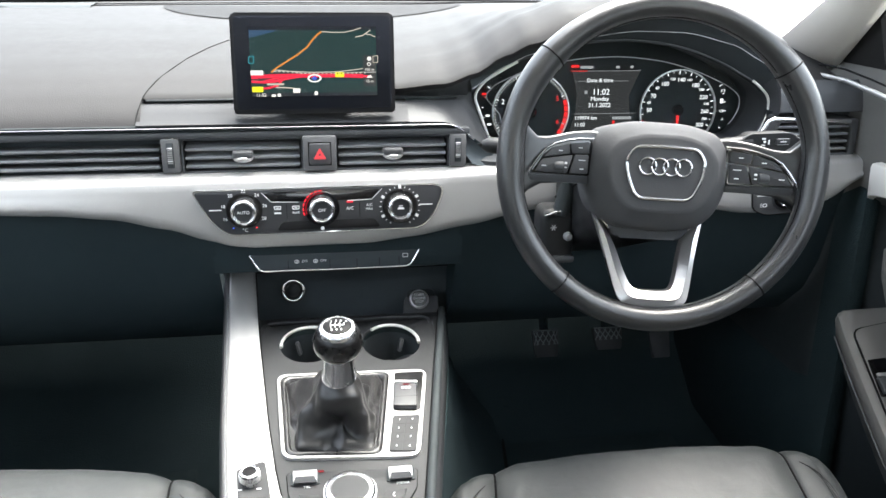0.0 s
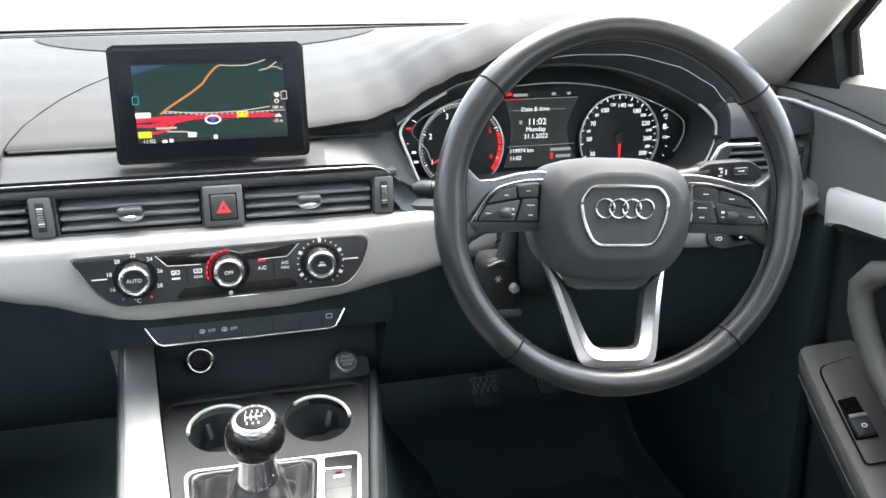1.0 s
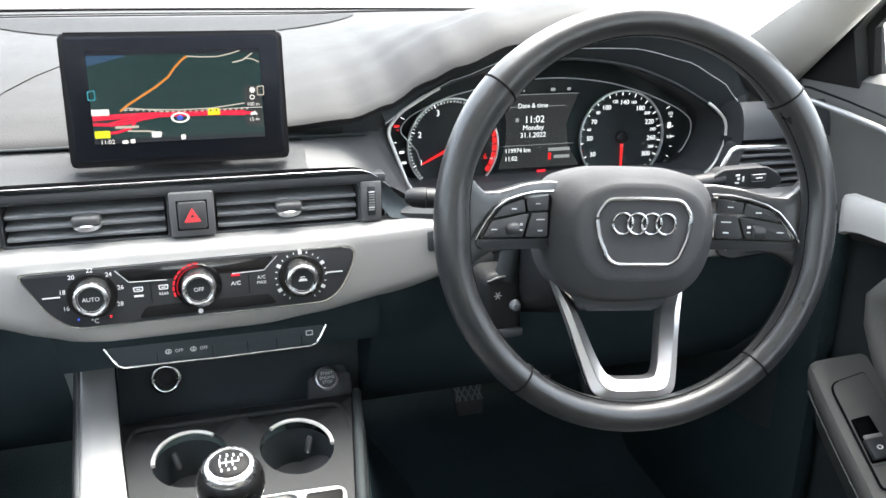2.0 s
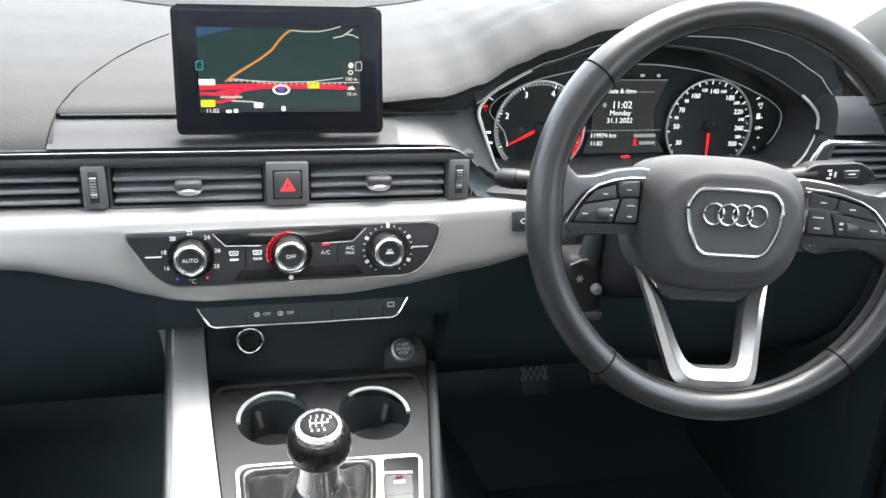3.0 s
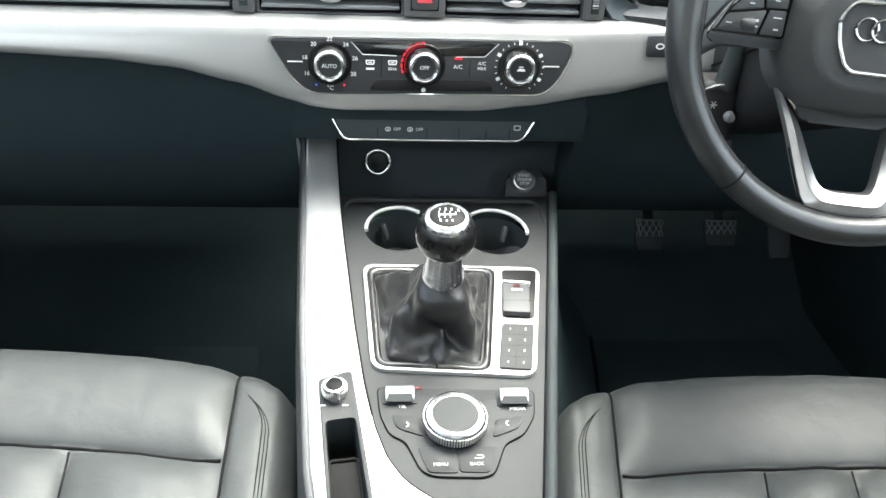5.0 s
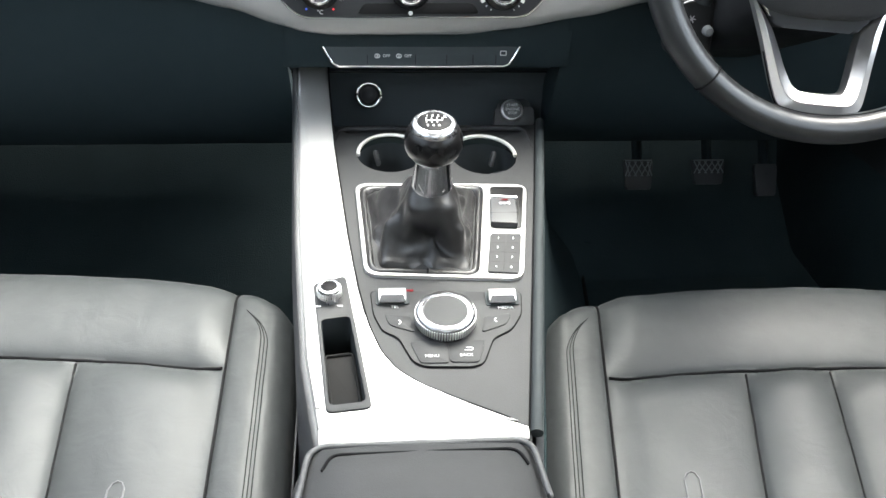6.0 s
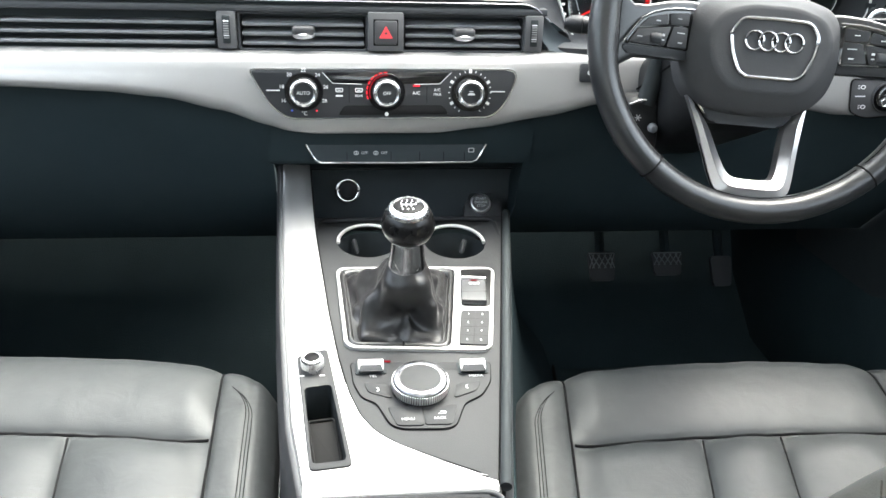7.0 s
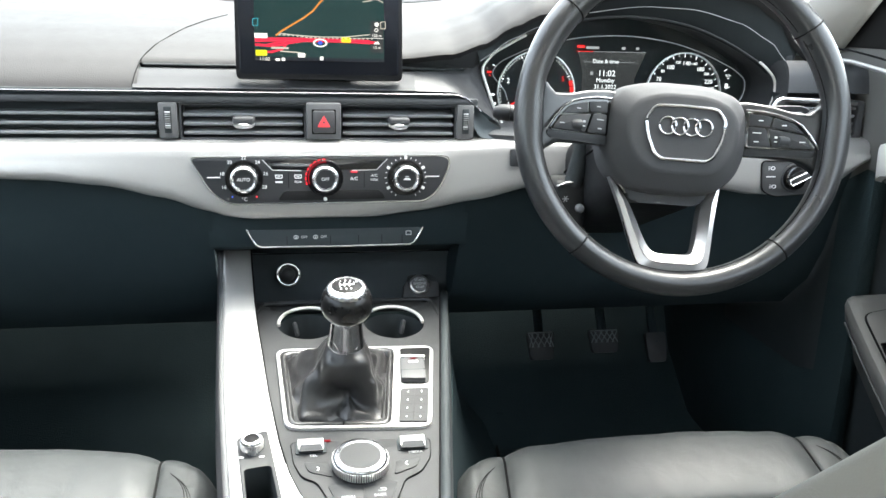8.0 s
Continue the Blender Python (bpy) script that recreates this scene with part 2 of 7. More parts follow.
def tube(path, r, closed=False, n=8, m=None, flat=1.0, up=None):
    """A round bar along a path; flat squeezes it along up."""
    bm = bmesh.new()
    pts = [Vector(p) if len(p) == 3 else Vector((*p, 0)) for p in path]
    k, rows = len(pts), []
    ref = Vector(up) if up else Vector((0.13, 0.21, 1)).normalized()
    for i, p in enumerate(pts):
        a = pts[i - 1] if closed or i else p
        b = pts[(i + 1) % k] if closed or i < k - 1 else p
        d = (b - a).normalized()
        s = d.cross(ref).normalized()
        w = s.cross(d).normalized()
        rr = r[i] if isinstance(r, (list, tuple)) else r
        rows.append([bm.verts.new(p + s * math.cos(2 * math.pi * j / n) * rr + w * math.sin(2 * math.pi * j / n) * rr * flat) for j in range(n)])
    for i in range(k if closed else k - 1):
        a, b = rows[i], rows[(i + 1) % k]
        for j in range(n):
            bm.faces.new((a[j - 1], a[j], b[j], b[j - 1]))
    if not closed:
        bm.faces.new(rows[0])
        bm.faces.new(rows[-1][::-1])
    bmesh.ops.recalc_face_normals(bm, faces=bm.faces[:])
    if m is not None:
        bmesh.ops.transform(bm, matrix=m, verts=bm.verts)
    return bm


def lathe(profile, m, n=40, sx=1.0, sy=1.0):
    """Turns (radius, height) pairs round m's z."""
    bm = bmesh.new()
    rows = [[bm.verts.new((r * sx * math.cos(2 * math.pi * j / n), r * sy * math.sin(2 * math.pi * j / n), z)) for j in range(n)] if r > 1e-6 else [bm.verts.new((0, 0, z))] for r, z in profile]
    for a, b in zip(rows, rows[1:]):
        for j in range(n):
            q = [a[j - 1] if len(a) > 1 else a[0], a[j] if len(a) > 1 else None, b[j] if len(b) > 1 else b[0], b[j - 1] if len(b) > 1 else None]
            bm.faces.new([w for w in q if w])
    for end in (rows[0], rows[-1]):
        if len(end) > 1:
            bm.faces.new(end)
    bmesh.ops.recalc_face_normals(bm, faces=bm.faces[:])
    bmesh.ops.transform(bm, matrix=m, verts=bm.verts)
    return bm


def sheet(rows, closed=False, thick=0.0, caps=False):
    """A skin over rows of points; with thick, a shell that deep away from its normals."""
    bm = bmesh.new()
    v = [[bm.verts.new(p) for p in row] for row in rows]
    for a, b in zip(v, v[1:]):
        for j in range(0 if closed else 1, len(a)):
            bm.faces.new((a[j - 1], a[j], b[j], b[j - 1]))
    if caps:
        bm.faces.new(v[0])
        bm.faces.new(v[-1])
        bmesh.ops.recalc_face_normals(bm, faces=bm.faces[:])
    if thick:
        bm.normal_update()
        geo = bmesh.ops.solidify(bm, geom=bm.faces[:], thickness=thick)
        bmesh.ops.recalc_face_normals(bm, faces=bm.faces[:])
    return bm


def writing(name, text, size, m, mat, parent, depth=0.0002, label=""):
    """Letters in the built-in font, centred on m, as a mesh."""
    c = bpy.data.curves.new(name, "FONT")
    c.body, c.size, c.extrude = text, size, depth
    c.align_x, c.align_y = "CENTER", "CENTER"
    c.resolution_u = 3
    tmp = bpy.data.objects.new(name, c)
    scene.collection.objects.link(tmp)
    me = bpy.data.meshes.new_from_object(tmp.evaluated_get(bpy.context.evaluated_depsgraph_get()))
    bpy.data.objects.remove(tmp)
    me.transform(m)
    me.materials.clear()
    me.materials.append(mat)
    ob = new(name, me)
    ob.parent = parent
    ob.matrix_parent_inverse = WORLD.get(parent.name, Matrix()).inverted()
    if label:
        ob["label"] = label
    return ob


def curve_at(table, x):
    """Smooth reading of a table of (x, value)."""
    if x <= table[0][0]:
        return table[0][1]
    for (a, p), (b, q) in zip(table, table[1:]):
        if x <= b:
            t = (x - a) / (b - a)
            t = t * t * (3 - 2 * t) * 0.5 + t * 0.5
            return p + (q - p) * t
    return table[-1][1]


def linear(table, x):
    return float(np.interp(x, [a for a, _ in table], [b for _, b in table]))


def steps(a, b, n):
    return [a + (b - a) * i / (n - 1) for i in range(n)]

# ---- setting: the car body round the cabin, and the ground outside ----
DASH_Y = [(0.985, 0.738), (1.00, 0.754), (1.03, 0.774), (1.07, 0.792), (1.12, 0.808), (1.20, 0.826), (1.30, 0.842), (1.45, 0.858), (1.62, 0.868)]
HOOD_X = [(-0.10, 0.0), (0.0, 0.03), (0.10, 0.11), (0.17, 0.23), (0.216, 0.38), (0.25, 0.60), (0.286, 0.79), (0.345, 0.98), (0.44, 1.12), (0.51, 1.13), (0.585, 1.02), (0.634, 0.78), (0.668, 0.43), (0.71, 0.20), (0.76, 0.10)]
HOOD_Y = [(0.95, 0.128), (1.0, 0.126), (1.05, 0.112), (1.10, 0.092), (1.20, 0.058), (1.30, 0.032), (1.45, 0.010), (1.62, 0.0)]


def dash_top(x, y):
    return linear(DASH_Y, y) + curve_at(HOOD_X, x) * curve_at(HOOD_Y, y)


def setting():
    g = part("ground", box((0, 0, -0.45), (400, 400, 0.1)), ASPHALT)
    tagged(g, "pale concrete ground outside the car", "ground", kind="structure")
    # floor with the transmission tunnel and raised toe boards
    prof = [(-0.86, 0.10), (-0.80, 0.02), (-0.70, 0.0), (-0.22, 0.0), (-0.15, 0.04), (-0.12, 0.16), (0.12, 0.16), (0.16, 0.04), (0.24, 0.0), (0.70, 0.0), (0.80, 0.02), (0.86, 0.10)]
    rows = []
    for y, lift in ((-1.4, 0.05), (-0.5, 0.0), (0.3, 0.0), (1.25, 0.0), (1.40, 0.03), (1.52, 0.12), (1.62, 0.32), (1.66, 0.60), (1.67, 0.77)):
        rows.append([(x, y, max(z, lift) if lift < 0.1 else z * 0.3 + lift) for x, z in prof])
    f = part("floor", sheet(rows, thick=0.012), CARPET)
    tagged(f, "black carpeted car floor with a centre tunnel", "floor", kind="structure")
    # headliner and the tail of the cabin
    rows = []
    for y, z, w in ((0.72, 1.135, 0.52), (0.6, 1.165, 0.55), (0.2, 1.195, 0.58), (-0.4, 1.20, 0.58), (-1.0, 1.17, 0.55), (-1.5, 1.10, 0.50)):
        rows.append([(w * u, y, z - 0.05 * abs(u) ** 4) for u in steps(-1, 1, 13)])
    c = part("ceiling", sheet(rows, thick=0.02), CLOTH)
    tagged(c, "pale grey cloth headliner under the roof", "ceiling", kind="structure")
    rows = []
    for y, z, w in ((0.73, 1.150, 0.60), (0.6, 1.185, 0.64), (0.2, 1.220, 0.67), (-0.4, 1.225, 0.67), (-1.0, 1.195, 0.64), (-1.5, 1.13, 0.58)):
        rows.append([(w * u, y, z - 0.05 * abs(u) ** 4) for u in steps(-1, 1, 13)])
    rf = part("roof", sheet(rows, thick=0.012), PAINT)
    tagged(rf, "grey painted steel roof over the headliner", "roof", kind="structure")
    w = part("wall_rear", box((0, -1.72, 0.30), (1.7, 0.05, 0.98), 0.01), CLOTH)
    tagged(w, "plain rear wall of the cabin", "wall", kind="structure")
    for i, s in enumerate((-1, 1)):
        k = part("wall_side_%d" % (i + 1), box((s * 0.80, 1.32, 0.38), (0.03, 0.74, 0.80), 0.01), CARPET)
        tagged(k, "black carpeted kick panel at the footwell's side", "wall", kind="structure")
    # windscreen
    rows = []
    for t in steps(0, 1, 9):
        y, z, hw = 1.64 + (0.70 - 1.64) * t, 0.872 + (1.15 - 0.872) * t + 0.03 * math.sin(math.pi * t), 0.72 + (0.53 - 0.72) * t
        rows.append([(hw * u, y - 0.10 * u * u * (1 - 0.5 * t), z) for u in steps(-1, 1, 15)])
    ws = part("window_1", sheet(rows, thick=0.005), GLASS)
    ws.visible_shadow = False
    tagged(ws, "clear curved windscreen glass above the dashboard", "windscreen", kind="structure")
    base = part("trim", tube([(0.69 * u, 1.615 - 0.10 * u * u, 0.868) for u in steps(-1, 1, 21)], 0.010, flat=0.4), PAD)
    tagged(base, "dark grey strip along the windscreen base", "trim", kind="structure")
    for i, s in enumerate((-1, 1)):
        # windscreen pillar: a padded section swept from the dash end to the roof
        rows = []
        for z in steps(0.79, 1.16, 14):
            l = Vector((0.720 - 0.42 * (z - 0.853), 1.10 - 2.28 * (z - 0.853), z))
            r = Vector((0.760 - 0.41 * (z - 0.827), 1.013 - 1.50 * (z - 0.827), z))
            ring_ = [l, l.lerp(r, 0.25) + Vector((-0.007, -0.006, 0)), l.lerp(r, 0.6) + Vector((-0.009, -0.010, 0)), l.lerp(r, 0.9) + Vector((-0.003, -0.008, 0)), r + Vector((0.002, 0, 0)), r + Vector((0.035, 0.03, 0)), l + Vector((0.045, 0.05, 0)), l + Vector((0.008, 0.012, 0))]
            rows.append([(s * v.x, v.y, v.z) for v in ring_])
        p = part("pillar_%d" % (i + 1), sheet(rows, closed=True, caps=True), PILLAR, smooth=60)
        tagged(p, "pale grey cloth-covered windscreen pillar", "pillar", kind="structure")
        side = [(1.36, 0.80), (0.60, 0.815), (-0.45, 0.83), (-0.9, 0.85), (-0.75, 1.10), (-0.3, 1.17), (0.30, 1.165), (0.66, 1.10), (0.95, 0.985)]
        sg = part("window_%d" % (i + 2), plate([(y, (z - 0.81) * 1.12) for y, z in side], 0.004, axes((s * 0.82, 0, 0.81), (0, 1, 0), (-s * 0.5, 0, 1))), GLASS)
        sg.visible_shadow = False
        tagged(sg, "clear side window glass in the door", "window", kind="structure")
    rg = part("window_4", plate([(-0.6, 0.0), (0.6, 0.0), (0.48, 0.33), (-0.48, 0.33)], 0.004, axes((0, -1.69, 0.80), (1, 0, 0), (0, 0.5, 1))), GLASS)
    rg.visible_shadow = False
    tagged(rg, "clear rear window glass", "window", kind="structure")


setting()


# ---- dashboard ----
def trim_low(x):
    """Lower edge of the silver dash trim."""
    return curve_at([(-0.78, 0.640), (-0.45, 0.634), (-0.34, 0.629), (-0.27, 0.622), (-0.20, 0.606), (-0.15, 0.589), (-0.12, 0.580), (-0.09, 0.577), (0.06, 0.578), (0.12, 0.585), (0.20, 0.599), (0.28, 0.617), (0.36, 0.630), (0.46, 0.628), (0.54, 0.612), (0.60, 0.603), (0.68, 0.600), (0.73, 0.618), (0.78, 0.650)], x)


def dashboard():
    d = thing("dashboard", (0, 1.05, 0.5), "charcoal soft-touch dashboard with a silver trim band and full-width vents", "dashboard")
    # padded top, left of the seam and right of it
    def pad(x0, x1, n, front):
        rows = []
        for i in range(n):
            x = x0 + (x1 - x0) * i / (n - 1)
            yf = front(x)
            row = [(x, yf + 0.006, dash_top(x, yf) - 0.009), (x, yf + 0.001, dash_top(x, yf) - 0.004)]
            for t in steps(0, 1, 34):
                y = yf + (1.62 - 0.10 * (x / 0.74) ** 2 - yf) * t ** 1.5
                row.append((x, y, dash_top(x, y) - (0.002 if t == 0 else 0.0)))
            rows.append(row)
        bm = sheet(rows)
        return bm
    part("dash_pad", pad(-0.76, -0.2275, 30, lambda x: 0.987), PAD, d)
    part("dash_pad", pad(-0.2275, 0.76, 90, lambda x: curve_at([(-0.2275, 1.024), (0.08, 1.022), (0.20, 1.005), (0.30, 0.988), (0.45, 0.985), (0.58, 0.990), (0.66, 1.000), (0.76, 0.99)], x)), PAD, d)
    # ledge under the overhang beside the display
    rows = []
    for x in steps(-0.2325, 0.120, 40):
        rows.append([(x, 1.045, 0.764), (x, 1.022, 0.762), (x, 1.012, 0.759), (x, 1.002, 0.752), (x, 0.994, 0.7460), (x, 0.984, 0.7405), (x, 0.989, 0.735)])
    part("ledge", sheet(rows), LEDGE, d)
    rows = []
    for x in steps(-0.22, 0.206, 40):
        yf = curve_at([(-0.2275, 1.024), (0.08, 1.022), (0.20, 1.005), (0.30, 0.988)], x)
        zt = dash_top(x, yf) - 0.008
        rows.append([(x, yf + 0.005, zt), (x, yf + 0.014, zt * 0.6 + 0.762 * 0.4), (x, 1.032, min(zt, 0.7635)), (x, 1.040, min(zt, 0.763) - 0.001)])
    part("riser", sheet(rows), DARK, d)
    seam = [(-0.2275 - 0.006 * (1.024 - y) / 0.036, y, dash_top(-0.2275, y) + 0.0004) for y in steps(0.988, 1.024, 6)]
    seam += [(x, y, dash_top(x, y) + 0.0004) for x, y in ((-0.223, 1.037), (-0.214, 1.060), (-0.198, 1.092), (-0.180, 1.128), (-0.157, 1.170), (-0.130, 1.207))]
    part("seam", tube(seam, 0.0007), CREASE, d)
    part("gap", tube([(x, 1.0230, 0.7660) for x in steps(-0.224, 0.19, 12)], 0.0016), BLACK, d)
    part("gap", tube([(x, 0.9862, 0.7378) for x in steps(-0.76, -0.228, 12)], 0.0016), BLACK, d)
    # Added black strip for shade mirrored in the pad; no outlet is here.
    rows = [[(x, y, dash_top(x, y) + dz) for x in steps(-0.70, -0.392, 12)] for y, dz in ((1.475, 0.0), (1.482, 0.0028), (1.500, 0.0032), (1.525, 0.0030), (1.540, 0.0))]
    part("pad_shade", sheet(rows), BLACK, d, "added black strip standing for shade mirrored in the dash top")
    # centre speaker grille let into the top
    rows = []
    for r in steps(0.0, 1.0, 8):
        rows.append([(0.0 + 0.27 * r * math.cos(a), 1.50 + 0.17 * r * math.sin(a), dash_top(0.27 * r * math.cos(a), 1.50 + 0.17 * r * math.sin(a)) + 0.0015) for a in [math.pi + math.pi * i / 40 for i in range(41)]])
    part("speaker_grille", sheet(rows), GRILLE, d, "fine-meshed grey centre speaker grille")
    for yy in (1.535, 1.560):
        part("defroster_slot", tube([(0.66 * u, yy - 0.085 * u * u, dash_top(0.66 * u, yy - 0.085 * u * u) + 0.0005) for u in steps(-1, 1, 25)], 0.0025, flat=0.4), CREASE, d)
    # vent band behind the slats
    part("vent_backing", box((-0.28, 1.030, 0.700), (0.98, 0.02, 0.08)), STACK, d)
    part("vent_roof", box((-0.275, 0.999, 0.7265), (0.955, 0.034, 0.009), 0.002), DARK, d)
    strip = [(x, 0.981, 0.7362) for x in steps(-0.76, 0.165, 24)] + [(0.176, 0.981, 0.7355), (0.186, 0.982, 0.732), (0.196, 0.983, 0.725), (0.208, 0.985, 0.714), (0.220, 0.987, 0.703), (0.236, 0.988, 0.694)]
    part("chrome_strip", tube(strip[:-2], 0.0010, n=10), NECK, d)
    inner = [(x, 0.990, 0.7235) for x in steps(-0.76, 0.165, 24)] + [(0.180, 0.990, 0.7235), (0.1985, 0.989, 0.7220), (0.1985, 0.986, 0.708), (0.1985, 0.984, 0.692), (0.208, 0.982, 0.680), (0.236, 0.982, 0.676)]
    part("vent_surround", sheet([[(a[0] + (b[0] - a[0]) * t, a[1] + (b[1] - a[1]) * t + 0.0035 * math.sin(math.pi * t), a[2] - 0.0015 + (b[2] - a[2] + 0.0015) * t) for t in (0.0, 0.2, 0.4, 0.6, 0.8, 1.0)] for a, b in zip(strip, inner)]), STACK, d, "dark concave surround over the vents")
    for z in (0.6845, 0.6960, 0.7080):
        part("vent_slat", box((-0.485, 1.000, z), (0.555, 0.026, 0.0042), 0.0012, m=Matrix()), SLAT, d)
    for cx, w in ((-0.1005, 0.152), (0.0975, 0.150)):
        vent = part("vent_frame", ring(rounded([(-w / 2 - 0.003, -0.0235), (w / 2 + 0.003, -0.0235), (w / 2 + 0.003, 0.0225), (-w / 2 - 0.003, 0.0225)], 0.003), rounded([(-w / 2, -0.0205), (w / 2, -0.0205), (w / 2, 0.0205), (-w / 2, 0.0205)], 0.003), 0.03, facing(cx, 0.986, 0.699, 0), 0.0006), DARK, d)
        for z in (0.6865, 0.6980, 0.7095):
            part("slat", box((0, 0, 0), (w - 0.004, 0.024, 0.0040), 0.0012, m=Matrix.Translation((cx, 0.998, z)) @ Matrix.Rotation(radians(12), 4, "X")), SLAT, vent)
        tab = lathe([(0.0, 0.004), (0.012, 0.004), (0.0145, 0.002), (0.0145, -0.002), (0.012, -0.004), (0.0, -0.004)], Matrix.Translation((cx, 0.985, 0.6962)) @ Matrix.Rotation(radians(6), 4, "X"), n=24, sx=0.92, sy=0.8)
        part("vent_tab", tab, KNURL, vent, "small chrome-edged vent tab")
        part("tab_cap", box((cx, 0.984, 0.7015), (0.027, 0.020, 0.0105), 0.0035, 3), GREY, vent)
    for cx in (-0.192, 0.186):
        blk = part("thumbwheel_block", box((cx, 0.994, 0.7005), (0.023, 0.028, 0.045), 0.0025), BLOCK, d)
        part("slot", box((cx, 0.9815, 0.7015), (0.0090, 0.006, 0.033), 0.001), BLACK, blk)
        for k in range(10):
            part("thumbwheel_rib", box((cx, 0.9785 + 0.00016 * (k - 4.5) ** 2, 0.6890 + 0.0028 * k), (0.0066, 0.005, 0.0016), 0.0005), MARK if k in (2, 8) else ALU, blk)
    hz = part("hazard_block", box((0, 0.992, 0.7010), (0.044, 0.03, 0.047), 0.0025), BLOCK, d)
    part("hazard_button", box((0, 0.9785, 0.7005), (0.028, 0.008, 0.029), 0.0025), GREY, hz)
    part("button_gap", box((0, 0.9772, 0.7005), (0.0305, 0.0012, 0.0315), 0.0004), CREASE, hz)
    tri = [(-0.0085, -0.0065), (0.0085, -0.0065), (0.0, 0.0085)]
    part("warning_triangle", ring(rounded(tri, 0.0015, 3), [(x * 0.24, y * 0.24 - 0.0002) for x, y in rounded(tri, 0.0015, 3)], 0.0012, facing(0, 0.9742, 0.7005), 0.0, 0.0006), REDP, hz, "red triangle printed on the button")
    # silver trim band: a lit shoulder on top, a face below, rolled under at its foot
    rows = []
    for x in steps(-0.78, 0.78, 130):
        lo = trim_low(x)
        hi = 0.6765 + (0.006 if x > 0.30 else 0.006 * max(0.0, (x - 0.15) / 0.15))
        zs = [(0.995, hi + 0.0005), (0.988, hi), (0.972, hi - 0.0035), (0.966, hi - 0.0070), (0.9635, hi - 0.012), (0.9625, hi - 0.02)]
        mid = hi - 0.02
        for t in (0.25, 0.5, 0.75, 0.9):
            zs.append((0.9625 - 0.004 * math.sin(math.pi * t * 0.5), mid + (lo + 0.006 - mid) * t))
        zs += [(0.9600, lo + 0.003), (0.9625, lo + 0.0006), (0.968, lo - 0.0005), (0.985, lo + 0.001), (1.005, lo + 0.004)]
        rows.append([(x, y, z) for y, z in zs])
    part("silver_trim", sheet(rows), SILVER, d, "satin silver trim band with a bright upper shoulder")
    tb = part("trim_button", plate(rounded([(-0.012, -0.012), (0.016, -0.012), (0.016, 0.011), (-0.012, 0.011)], 0.003), 0.006, facing(0.256, 0.9600, 0.657, 3), 0.0008, up=0.0015), DARK, d, "small dark button in the silver trim")
    part("icon", ring(ellipse(0.002, 0.0, 0.0050, 0.0034, 14), ellipse(0.002, 0.0, 0.0034, 0.0020, 14), 0.0005, facing(0.256, 0.9600, 0.657, 3), up=0.0020), MARK, tb)
    # lower dash skin, knee panels and glovebox
    rows = []
    for x0, x1 in ((-0.78, -0.1475), (0.192, 0.78)):
      rows = []
      for x in steps(x0, x1, 40):
        lo = trim_low(x)
        rows.append([(x, 1.003, lo + 0.010), (x, 0.985, lo - 0.001), (x, 0.990, lo - 0.012), (x, 1.005, lo - 0.05), (x, 1.03, 0.50), (x, 1.06, 0.44), (x, 1.12, 0.38), (x, 1.26, 0.33), (x, 1.42, 0.36), (x, 1.60, 0.50)])
      part("lower_dash", sheet(rows), KNEE, d)
    # end vent by the driver's door
    e = part("end_vent", ring(rounded([(0.634, 0.678), (0.775, 0.678), (0.775, 0.734), (0.648, 0.738)], 0.006), rounded([(0.641, 0.684), (0.765, 0.684), (0.765, 0.726), (0.653, 0.730)], 0.005), 0.03, facing(0, 0.982, 0, 0), 0.001), GREY, d)
    part("chrome_frame", tube([(0.616, 0.979, 0.698), (0.622, 0.978, 0.717), (0.631, 0.978, 0.733), (0.640, 0.978, 0.7365), (0.70, 0.980, 0.7340), (0.76, 0.982, 0.7300)], 0.0035, n=10), CHROME, e)
    part("vent_back", box((0.714, 1.02, 0.712), (0.124, 0.02, 0.06)), BLACK, e)
    for z in (0.690, 0.701, 0.712, 0.723):
        part("slat", box((0.705, 0.995, z), (0.115, 0.022, 0.004), 0.0012), SLAT, e)
    part("panel", sheet([[(x, 0.985, 0.744), (x, 0.988, 0.765), (x, 0.992, 0.776), (x, 1.0, 0.784)] for x in (0.648, 0.68, 0.72, 0.775)], thick=0.006), DARK, d)
    return d


dashboard()


